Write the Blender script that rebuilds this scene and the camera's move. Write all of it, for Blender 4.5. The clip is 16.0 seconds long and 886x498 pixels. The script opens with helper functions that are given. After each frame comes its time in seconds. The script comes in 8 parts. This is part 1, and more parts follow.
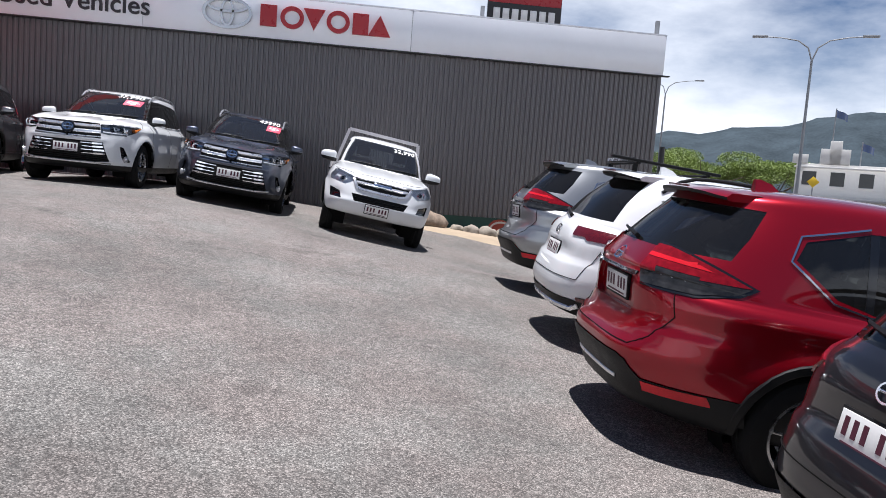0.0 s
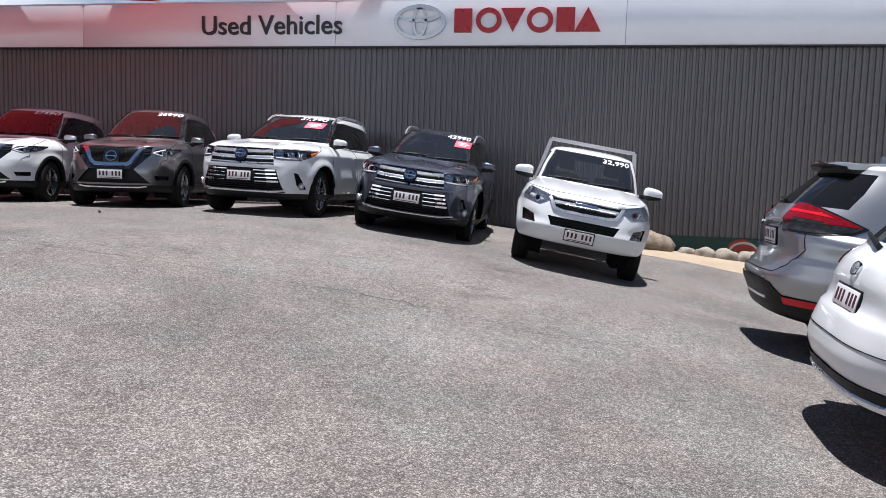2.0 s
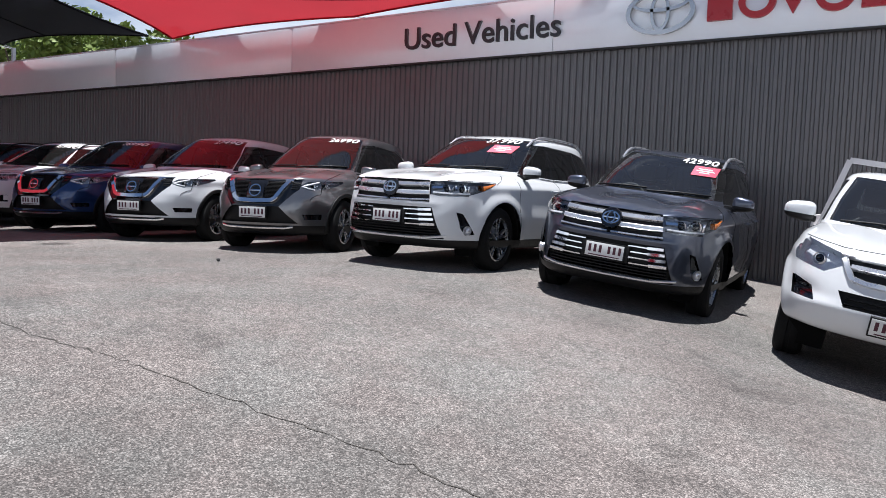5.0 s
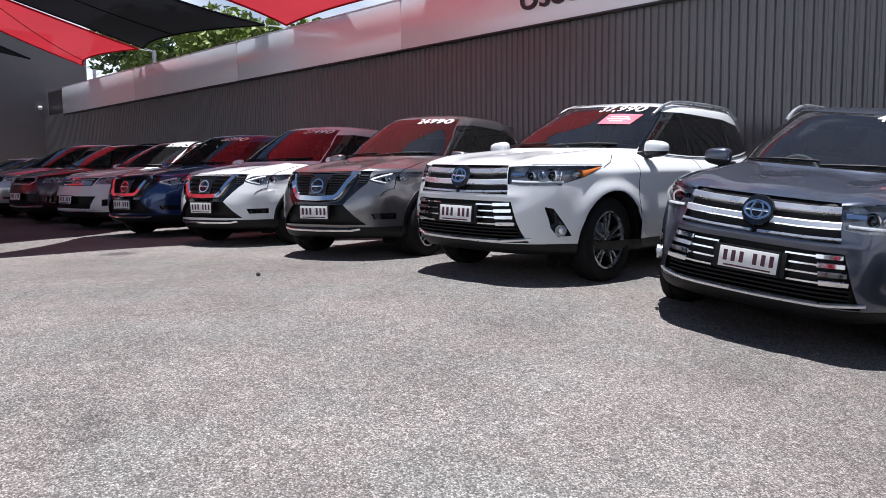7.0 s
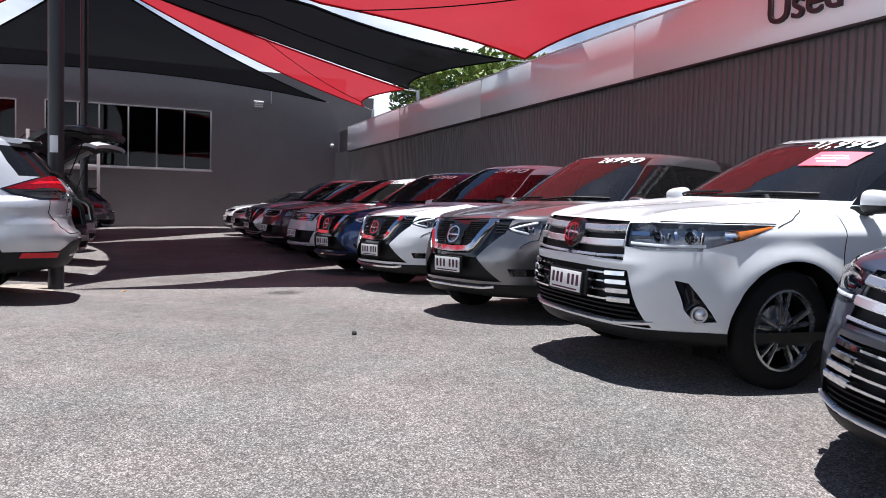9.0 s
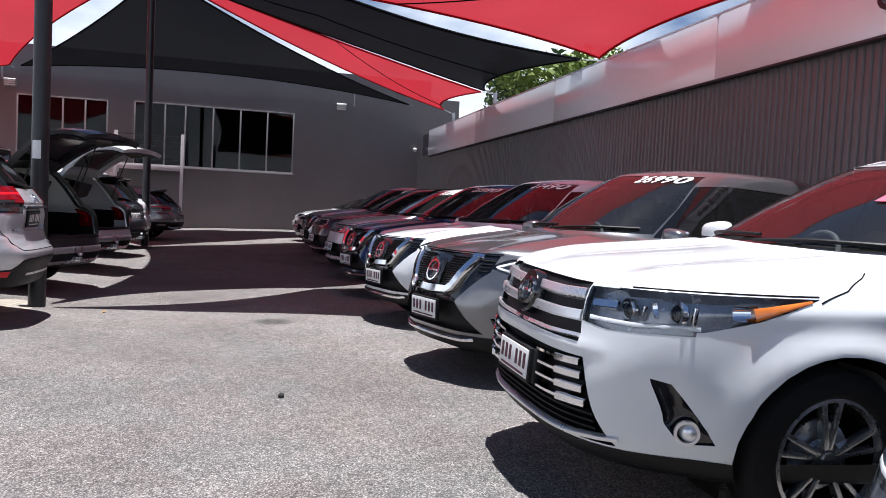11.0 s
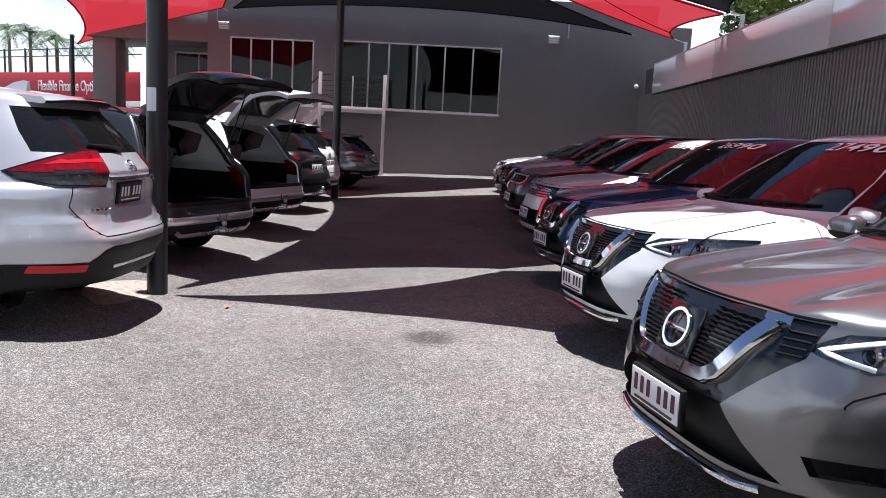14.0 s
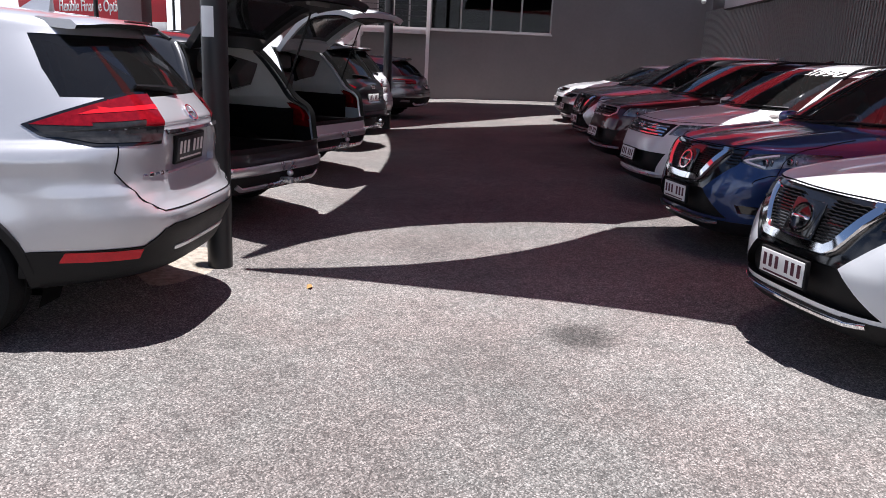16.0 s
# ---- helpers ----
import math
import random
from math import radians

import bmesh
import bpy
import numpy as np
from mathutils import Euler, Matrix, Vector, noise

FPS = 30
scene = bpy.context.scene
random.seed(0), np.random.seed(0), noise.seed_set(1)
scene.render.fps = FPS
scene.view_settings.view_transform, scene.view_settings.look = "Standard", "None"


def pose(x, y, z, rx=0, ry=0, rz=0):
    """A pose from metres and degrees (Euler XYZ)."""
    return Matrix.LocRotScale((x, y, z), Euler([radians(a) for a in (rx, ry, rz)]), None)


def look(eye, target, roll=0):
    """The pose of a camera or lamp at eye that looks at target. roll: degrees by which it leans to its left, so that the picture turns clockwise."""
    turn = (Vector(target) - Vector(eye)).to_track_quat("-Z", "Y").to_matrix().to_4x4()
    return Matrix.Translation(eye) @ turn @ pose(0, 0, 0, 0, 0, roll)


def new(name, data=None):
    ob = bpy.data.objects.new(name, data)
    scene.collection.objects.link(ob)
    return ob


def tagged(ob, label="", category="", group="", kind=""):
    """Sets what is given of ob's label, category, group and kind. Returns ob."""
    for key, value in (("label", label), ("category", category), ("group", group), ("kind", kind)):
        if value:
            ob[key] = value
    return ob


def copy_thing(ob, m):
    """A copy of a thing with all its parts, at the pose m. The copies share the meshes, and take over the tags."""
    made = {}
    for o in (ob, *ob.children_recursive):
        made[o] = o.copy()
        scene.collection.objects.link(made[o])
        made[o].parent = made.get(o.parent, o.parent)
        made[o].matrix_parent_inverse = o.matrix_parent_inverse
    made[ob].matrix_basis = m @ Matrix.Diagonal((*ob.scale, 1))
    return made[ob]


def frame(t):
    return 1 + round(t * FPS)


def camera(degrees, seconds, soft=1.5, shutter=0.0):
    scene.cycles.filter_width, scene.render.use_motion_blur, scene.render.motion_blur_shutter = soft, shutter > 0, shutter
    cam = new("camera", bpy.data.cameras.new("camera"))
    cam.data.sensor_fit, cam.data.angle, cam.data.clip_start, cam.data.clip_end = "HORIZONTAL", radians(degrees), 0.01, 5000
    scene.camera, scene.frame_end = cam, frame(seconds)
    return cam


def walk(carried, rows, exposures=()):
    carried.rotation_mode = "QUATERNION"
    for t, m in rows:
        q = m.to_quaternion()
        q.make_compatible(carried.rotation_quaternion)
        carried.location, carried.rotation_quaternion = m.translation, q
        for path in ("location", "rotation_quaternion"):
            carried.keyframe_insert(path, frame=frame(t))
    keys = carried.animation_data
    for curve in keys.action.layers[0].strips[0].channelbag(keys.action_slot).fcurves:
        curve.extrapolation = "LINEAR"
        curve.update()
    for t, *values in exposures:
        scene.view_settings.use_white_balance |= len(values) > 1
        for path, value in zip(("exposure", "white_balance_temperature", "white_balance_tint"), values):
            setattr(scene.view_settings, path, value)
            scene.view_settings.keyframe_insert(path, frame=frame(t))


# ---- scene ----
cam = camera(61.2, 16.0, 0.9)
METRES, EYE, TILT, LEAN, TURN = 17.045, 1.5, 0.0, 0.0, 0.0
EXPOSURES = [(0, 0.76, 6150, 13), (5, 0.78, 6100, 11), (8, 0.94, 6050, 12), (11, 0.98, 6050, 12), (14, 1.08, 6050, 13), (16, 1.08, 6150, 14)]
PATH = [
    (0, (0.4204, 0.7783, 1.5226), (0.6311, 2.599, 1.3515), 4.3),
    (0.5, (0.5952, 1.3644, 1.5594), (0.6615, 3.1942, 1.3745), 4.1),
    (1, (0.725, 1.8906, 1.5888), (0.6541, 3.7196, 1.4039), 3.7),
    (1.5, (0.7305, 2.4877, 1.5603), (0.5189, 4.3074, 1.3846), 2.7),
    (2, (0.7829, 3.0553, 1.5548), (0.4407, 4.8558, 1.3956), 1.8),
    (2.5, (0.7544, 3.6441, 1.5741), (0.2769, 5.416, 1.437), 0.9),
    (3, (0.724, 4.313, 1.61), (0.1122, 6.0444, 1.4941), 0.6),
    (3.5, (0.7746, 4.8797, 1.6266), (0.0681, 6.5752, 1.5235), 0.9),
    (4, (0.7342, 5.4298, 1.6477), (-0.0552, 7.0886, 1.5419), 1.5),
    (4.5, (0.7185, 5.9901, 1.7029), (-0.1426, 7.6121, 1.587), 2.1),
    (5, (0.6587, 6.5099, 1.7636), (-0.2953, 8.0785, 1.6477), 2),
    (5.2, (0.6173, 6.6746, 1.7627), (-0.3763, 8.2184, 1.6422), 1.8),
    (7.3, (0.195, 9.0068, 1.8924), (-1.1362, 10.2663, 1.7296), 0.5),
    (7.5, (0.2383, 9.246, 1.9062), (-1.1353, 10.4632, 1.7719), 1.7),
    (8, (0.2401, 9.694, 1.944), (-1.2871, 10.7134, 1.8308), 1.6),
    (8.5, (0.0166, 10.2276, 1.9955), (-1.6118, 11.0796, 1.9072), 2.8),
    (8.7, (0.0745, 10.3942, 2.0047), (-1.5852, 11.1835, 1.9191), 2.1),
    (10.8, (-0.8188, 12.0134, 2.2154), (-2.588, 12.5157, 2.1326), 2.7),
    (11, (-0.9182, 12.1136, 2.2604), (-2.6956, 12.5819, 2.173), 2.8),
    (11.5, (-1.2944, 12.3556, 2.2549), (-3.0949, 12.7199, 2.15), 2.7),
    (12, (-1.7029, 12.535, 2.334), (-3.5218, 12.7797, 2.2016), 2.8),
    (12.5, (-2.1878, 12.7466, 2.3745), (-4.0158, 12.8726, 2.2117), 3.2),
    (13, (-2.5705, 12.7659, 2.4214), (-4.4004, 12.8082, 2.2282), 3.4),
    (13.5, (-3.036, 12.6758, 2.5125), (-4.8613, 12.6583, 2.2834), 3.3),
    (14, (-3.4739, 12.6022, 2.5236), (-5.2946, 12.5663, 2.2604), 3.1),
    (14.5, (-3.853, 12.4807, 2.5438), (-5.6672, 12.4476, 2.2384), 2.7),
    (15, (-4.2302, 12.1826, 2.5788), (-6.0361, 12.1596, 2.2292), 2.3),
    (15.5, (-4.543, 11.9904, 2.565), (-6.3406, 11.9674, 2.1758), 2.6),
    (16, (-4.8668, 11.7797, 2.5732), (-6.6479, 11.6941, 2.1215), 2.8),
]
walk(cam, [(t, look(eye, target, roll)) for t, eye, target, roll in PATH], EXPOSURES)

# ---- world, sun ----
SUN_DIR = Vector((-0.005, 0.02, 1.0)).normalized()
world = bpy.data.worlds.new("sky")
scene.world = world
world.use_nodes = True
wn, wl = world.node_tree.nodes, world.node_tree.links
wn.clear()
w_out = wn.new("ShaderNodeOutputWorld")
w_bg = wn.new("ShaderNodeBackground")
w_bg.inputs["Strength"].default_value = 0.05
w_sky = wn.new("ShaderNodeTexSky")
w_sky.sky_type = "NISHITA"
w_sky.sun_disc = False
w_sky.sun_elevation = radians(88)
w_sky.sun_rotation = radians(0)
w_sky.dust_density = 0.3
w_sky.air_density = 0.7
w_sky.ozone_density = 1.6
w_tc = wn.new("ShaderNodeTexCoord")
w_map = wn.new("ShaderNodeMapping")
w_map.inputs["Scale"].default_value = (1.0, 1.0, 2.6)
w_noise = wn.new("ShaderNodeTexNoise")
w_noise.inputs["Scale"].default_value = 2.6
w_noise.inputs["Detail"].default_value = 9.0
w_noise.inputs["Roughness"].default_value = 0.56
w_ramp = wn.new("ShaderNodeValToRGB")
w_ramp.color_ramp.elements[0].position = 0.36
w_ramp.color_ramp.elements[1].position = 0.66
w_mix = wn.new("ShaderNodeMix")
w_mix.data_type = "RGBA"
w_mix.inputs["B"].default_value = (12.6, 13.1, 13.7, 1)
wl.new(w_tc.outputs["Generated"], w_map.inputs["Vector"])
wl.new(w_map.outputs["Vector"], w_noise.inputs["Vector"])
# more cloud towards the horizon, clearer blue overhead
w_sep = wn.new("ShaderNodeSeparateXYZ")
w_low = wn.new("ShaderNodeMapRange")
w_low.inputs["From Min"].default_value = 0.05
w_low.inputs["From Max"].default_value = 0.6
w_low.inputs["To Min"].default_value = 0.17
w_low.inputs["To Max"].default_value = -0.30
w_add = wn.new("ShaderNodeMath")
w_add.operation = "ADD"
wl.new(w_tc.outputs["Generated"], w_sep.inputs["Vector"])
wl.new(w_sep.outputs["Z"], w_low.inputs["Value"])
wl.new(w_noise.outputs["Fac"], w_add.inputs[0])
wl.new(w_low.outputs["Result"], w_add.inputs[1])
wl.new(w_add.outputs[0], w_ramp.inputs["Fac"])
wl.new(w_ramp.outputs["Color"], w_mix.inputs["Factor"])
wl.new(w_sky.outputs["Color"], w_mix.inputs["A"])
wl.new(w_mix.outputs["Result"], w_bg.inputs["Color"])
wl.new(w_bg.outputs["Background"], w_out.inputs["Surface"])

sun_data = bpy.data.lights.new("sun", "SUN")
sun_data.energy = 5.0
sun_data.angle = radians(0.55)
sun_data.color = (1.0, 0.965, 0.93)
sun = new("sun", sun_data)
sun.matrix_world = look(SUN_DIR * 60, (0, 0, 0))

# ---- materials ----


def mat_base(name):
    m = bpy.data.materials.new(name)
    m.use_nodes = True
    nt = m.node_tree
    return m, nt, nt.nodes["Principled BSDF"]


def node(nt, kind, **values):
    n = nt.nodes.new(kind)
    for key, value in values.items():
        n.inputs[key.replace("_", " ")].default_value = value
    return n


def plain(name, color, rough=0.5, metal=0.0, vary=0.12, scale=6.0, bump=0.0, bump_scale=60.0, coat=0.0, spec=0.5):
    """A surface with blotches at one scale, fine grain at another, and a fine relief."""
    m, nt, b = mat_base(name)
    tc = nt.nodes.new("ShaderNodeTexCoord")
    big = node(nt, "ShaderNodeTexNoise", Scale=scale, Detail=5.0, Roughness=0.6)
    fine = node(nt, "ShaderNodeTexNoise", Scale=scale * 14, Detail=2.0)
    nt.links.new(tc.outputs["Object"], big.inputs["Vector"])
    nt.links.new(tc.outputs["Object"], fine.inputs["Vector"])
    add = nt.nodes.new("ShaderNodeMath")
    add.operation = "MULTIPLY_ADD"
    add.inputs[1].default_value = 0.35
    nt.links.new(fine.outputs["Fac"], add.inputs[0])
    nt.links.new(big.outputs["Fac"], add.inputs[2])
    ramp = node(nt, "ShaderNodeMapRange", From_Min=0.35, From_Max=1.0, To_Min=1 - vary, To_Max=1 + vary)
    nt.links.new(add.outputs[0], ramp.inputs["Value"])
    mul = nt.nodes.new("ShaderNodeVectorMath")
    mul.operation = "SCALE"
    mul.inputs[0].default_value = color
    nt.links.new(ramp.outputs["Result"], mul.inputs["Scale"])
    nt.links.new(mul.outputs["Vector"], b.inputs["Base Color"])
    rr = node(nt, "ShaderNodeMapRange", From_Min=0.3, From_Max=0.7, To_Min=max(0.02, rough - 0.06), To_Max=rough + 0.06)
    nt.links.new(big.outputs["Fac"], rr.inputs["Value"])
    nt.links.new(rr.outputs["Result"], b.inputs["Roughness"])
    b.inputs["Metallic"].default_value = metal
    b.inputs["Coat Weight"].default_value = coat
    b.inputs["Specular IOR Level"].default_value = spec
    if bump:
        nb = node(nt, "ShaderNodeTexNoise", Scale=bump_scale, Detail=3.0)
        bp = node(nt, "ShaderNodeBump", Strength=bump, Distance=0.01)
        nt.links.new(tc.outputs["Object"], nb.inputs["Vector"])
        nt.links.new(nb.outputs["Fac"], bp.inputs["Height"])
        nt.links.new(bp.outputs["Normal"], b.inputs["Normal"])
    return m


def paint(name, color, metal=0.0, rough=0.35):
    """Car paint: a base coat with flakes under a clear coat, with a thin film of dust."""
    m, nt, b = mat_base(name)
    tc = nt.nodes.new("ShaderNodeTexCoord")
    flake = node(nt, "ShaderNodeTexNoise", Scale=900.0, Detail=1.0)
    dust = node(nt, "ShaderNodeTexNoise", Scale=2.2, Detail=6.0)
    nt.links.new(tc.outputs["Object"], flake.inputs["Vector"])
    nt.links.new(tc.outputs["Object"], dust.inputs["Vector"])
    amt = node(nt, "ShaderNodeMapRange", From_Min=0.3, From_Max=0.7, To_Min=0.86 if metal else 0.97, To_Max=1.14 if metal else 1.03)
    nt.links.new(flake.outputs["Fac"], amt.inputs["Value"])
    mul = nt.nodes.new("ShaderNodeVectorMath")
    mul.operation = "SCALE"
    mul.inputs[0].default_value = color
    nt.links.new(amt.outputs["Result"], mul.inputs["Scale"])
    nt.links.new(mul.outputs["Vector"], b.inputs["Base Color"])
    cr = node(nt, "ShaderNodeMapRange", From_Min=0.35, From_Max=0.75, To_Min=0.02, To_Max=0.07)
    nt.links.new(dust.outputs["Fac"], cr.inputs["Value"])
    nt.links.new(cr.outputs["Result"], b.inputs["Coat Roughness"])
    b.inputs["Metallic"].default_value = metal
    b.inputs["Roughness"].default_value = rough
    b.inputs["Specular IOR Level"].default_value = 0.2
    b.inputs["Coat Weight"].default_value = 1.0
    b.inputs["Coat IOR"].default_value = 1.5
    return m


def glass(name, tint, ior=1.65, haze=0.0):
    """A thin pane: what lies behind shows through, tinted, under a clear reflection."""
    m, nt, b = mat_base(name)
    nt.nodes.remove(b)
    clear = node(nt, "ShaderNodeBsdfTransparent", Color=(*tint, 1))
    gloss = node(nt, "ShaderNodeBsdfGlossy", Roughness=0.01)
    fr = node(nt, "ShaderNodeFresnel", IOR=ior)
    mix = nt.nodes.new("ShaderNodeMixShader")
    nt.links.new(fr.outputs["Fac"], mix.inputs["Fac"])
    dust = node(nt, "ShaderNodeBsdfDiffuse", Color=(0.5, 0.48, 0.46, 1))
    film = nt.nodes.new("ShaderNodeMixShader")
    film.inputs["Fac"].default_value = haze
    nt.links.new(clear.outputs["BSDF"], film.inputs[1])
    nt.links.new(dust.outputs["BSDF"], film.inputs[2])
    nt.links.new(film.outputs["Shader"], mix.inputs[1])
    nt.links.new(gloss.outputs["BSDF"], mix.inputs[2])
    nt.links.new(mix.outputs["Shader"], nt.nodes["Material Output"].inputs["Surface"])
    return m


def fabric(name, color, through_color, share, holes):
    """Knitted shade cloth: reflects and lets light through, with fine threads, seams of weave and open holes in the knit."""
    m, nt, b = mat_base(name)
    tc = nt.nodes.new("ShaderNodeTexCoord")
    wave = node(nt, "ShaderNodeTexWave", Scale=7.0, Distortion=0.6, Detail=1.0)
    big = node(nt, "ShaderNodeTexNoise", Scale=0.5, Detail=4.0)
    nt.links.new(tc.outputs["Object"], wave.inputs["Vector"])
    nt.links.new(tc.outputs["Object"], big.inputs["Vector"])
    amt = node(nt, "ShaderNodeMapRange", To_Min=0.8, To_Max=1.12)
    nt.links.new(big.outputs["Fac"], amt.inputs["Value"])
    amt2 = node(nt, "ShaderNodeMapRange", To_Min=0.9, To_Max=1.06)
    nt.links.new(wave.outputs["Fac"], amt2.inputs["Value"])
    both = nt.nodes.new("ShaderNodeMath")
    both.operation = "MULTIPLY"
    nt.links.new(amt.outputs["Result"], both.inputs[0])
    nt.links.new(amt2.outputs["Result"], both.inputs[1])
    tr = nt.nodes.new("ShaderNodeBsdfTranslucent")
    for col, sink in ((color, b.inputs["Base Color"]), (through_color, tr.inputs["Color"])):
        mul = nt.nodes.new("ShaderNodeVectorMath")
        mul.operation = "SCALE"
        mul.inputs[0].default_value = col
        nt.links.new(both.outputs[0], mul.inputs["Scale"])
        nt.links.new(mul.outputs["Vector"], sink)
    b.inputs["Roughness"].default_value = 0.85
    b.inputs["Specular IOR Level"].default_value = 0.1
    mix = nt.nodes.new("ShaderNodeMixShader")
    mix.inputs["Fac"].default_value = share
    nt.links.new(b.outputs["BSDF"], mix.inputs[1])
    nt.links.new(tr.outputs["BSDF"], mix.inputs[2])
    clear = nt.nodes.new("ShaderNodeBsdfTransparent")
    knit = nt.nodes.new("ShaderNodeMixShader")
    knit.inputs["Fac"].default_value = holes
    nt.links.new(mix.outputs["Shader"], knit.inputs[1])
    nt.links.new(clear.outputs["BSDF"], knit.inputs[2])
    nt.links.new(knit.outputs["Shader"], nt.nodes["Material Output"].inputs["Surface"])
    return m


def asphalt(name):
    """Worn bitumen with pale stone chips, darker patches, stains and cracks."""
    m, nt, b = mat_base(name)
    tc = nt.nodes.new("ShaderNodeTexCoord")
    L = nt.links

    def noise_tex(scale, detail=4.0, rough=0.6):
        n = node(nt, "ShaderNodeTexNoise", Scale=scale, Detail=detail, Roughness=rough)
        L.new(tc.outputs["Object"], n.inputs["Vector"])
        return n

    chips = node(nt, "ShaderNodeTexVoronoi", Scale=116.0)
    chips.feature = "F1"
    L.new(tc.outputs["Object"], chips.inputs["Vector"])
    chip_col = nt.nodes.new("ShaderNodeValToRGB")
    cr = chip_col.color_ramp
    cr.elements[0].position, cr.elements[0].color = 0.0, (0.096, 0.089, 0.085, 1)
    cr.elements[1].position, cr.elements[1].color = 1.0, (0.395, 0.365, 0.344, 1)
    for p, c in ((0.35, (0.152, 0.141, 0.133, 1)), (0.7, (0.239, 0.221, 0.208, 1))):
        e = cr.elements.new(p)
        e.color = c
    sep = nt.nodes.new("ShaderNodeSeparateColor")
    L.new(chips.outputs["Color"], sep.inputs["Color"])
    L.new(sep.outputs["Red"], chip_col.inputs["Fac"])
    gap = node(nt, "ShaderNodeMapRange", From_Min=0.30, From_Max=0.72, To_Min=1.04, To_Max=0.66)
    L.new(chips.outputs["Distance"], gap.inputs["Value"])
    patch = noise_tex(0.55, 6.0, 0.62)
    pr = node(nt, "ShaderNodeMapRange", From_Min=0.33, From_Max=0.68, To_Min=0.72, To_Max=1.16)
    L.new(patch.outputs["Fac"], pr.inputs["Value"])
    mid = noise_tex(9.0, 6.0, 0.72)
    mr = node(nt, "ShaderNodeMapRange", From_Min=0.3, From_Max=0.7, To_Min=0.82, To_Max=1.18)
    L.new(mid.outputs["Fac"], mr.inputs["Value"])
    warp = noise_tex(1.3, 5.0)
    shift = nt.nodes.new("ShaderNodeVectorMath")
    shift.operation = "MULTIPLY_ADD"
    shift.inputs[1].default_value = (0.9, 0.9, 0.0)
    L.new(warp.outputs["Color"], shift.inputs[0])
    L.new(tc.outputs["Object"], shift.inputs[2])
    crack = node(nt, "ShaderNodeTexVoronoi", Scale=0.22)
    crack.feature = "DISTANCE_TO_EDGE"
    L.new(shift.outputs["Vector"], crack.inputs["Vector"])
    ck = node(nt, "ShaderNodeMapRange", From_Min=0.0, From_Max=0.0035, To_Min=0.78, To_Max=1.0)
    L.new(crack.outputs["Distance"], ck.inputs["Value"])
    grit = noise_tex(23.0, 4.0, 0.75)
    gr = node(nt, "ShaderNodeMapRange", From_Min=0.34, From_Max=0.66, To_Min=0.84, To_Max=1.16)
    L.new(grit.outputs["Fac"], gr.inputs["Value"])
    # a drip of old oil that has soaked in between the chips
    off = nt.nodes.new("ShaderNodeVectorMath")
    off.operation = "SUBTRACT"
    off.inputs[1].default_value = (-9.9, 13.5, 1.1)
    L.new(tc.outputs["Object"], off.inputs[0])
    size = nt.nodes.new("ShaderNodeVectorMath")
    size.operation = "LENGTH"
    L.new(off.outputs["Vector"], size.inputs[0])
    ragged = nt.nodes.new("ShaderNodeMath")
    ragged.operation = "MULTIPLY_ADD"
    ragged.inputs[1].default_value = 0.34
    L.new(noise_tex(26.0, 3.0, 0.8).outputs["Fac"], ragged.inputs[0])
    L.new(size.outputs["Value"], ragged.inputs[2])
    oil = node(nt, "ShaderNodeMapRange", From_Min=0.30, From_Max=0.46, To_Min=0.42, To_Max=1.0)
    L.new(ragged.outputs[0], oil.inputs["Value"])
    stain = noise_tex(0.9, 3.0)
    sr = node(nt, "ShaderNodeMapRange", From_Min=0.66, From_Max=0.74, To_Min=1.0, To_Max=0.72)
    L.new(stain.outputs["Fac"], sr.inputs["Value"])
    prev = None
    for src in (gap, pr, mr, gr, oil, ck, sr):
        if prev is None:
            prev = src.outputs["Result"]
            continue
        mu = nt.nodes.new("ShaderNodeMath")
        mu.operation = "MULTIPLY"
        L.new(prev, mu.inputs[0])
        L.new(src.outputs["Result"], mu.inputs[1])
        prev = mu.outputs[0]
    col = nt.nodes.new("ShaderNodeVectorMath")
    col.operation = "SCALE"
    L.new(chip_col.outputs["Color"], col.inputs[0])
    L.new(prev, col.inputs["Scale"])
    # pinkish and greenish stone in wide drifts
    drift = noise_tex(0.95, 5.0, 0.65)
    hue = nt.nodes.new("ShaderNodeValToRGB")
    hue.color_ramp.elements[0].position, hue.color_ramp.elements[0].color = 0.38, (0.955, 0.985, 0.965, 1)
    hue.color_ramp.elements[1].position, hue.color_ramp.elements[1].color = 0.60, (1.0, 0.955, 0.93, 1)
    L.new(drift.outputs["Fac"], hue.inputs["Fac"])
    tint = nt.nodes.new("ShaderNodeVectorMath")
    tint.operation = "MULTIPLY"
    L.new(col.outputs["Vector"], tint.inputs[0])
    L.new(hue.outputs["Color"], tint.inputs[1])
    L.new(tint.outputs["Vector"], b.inputs["Base Color"])
    b.inputs["Roughness"].default_value = 0.85
    b.inputs["Specular IOR Level"].default_value = 0.3
    bump = node(nt, "ShaderNodeBump", Strength=0.8, Distance=0.008)
    L.new(chips.outputs["Distance"], bump.inputs["Height"])
    bump.invert = True
    L.new(bump.outputs["Normal"], b.inputs["Normal"])
    return m


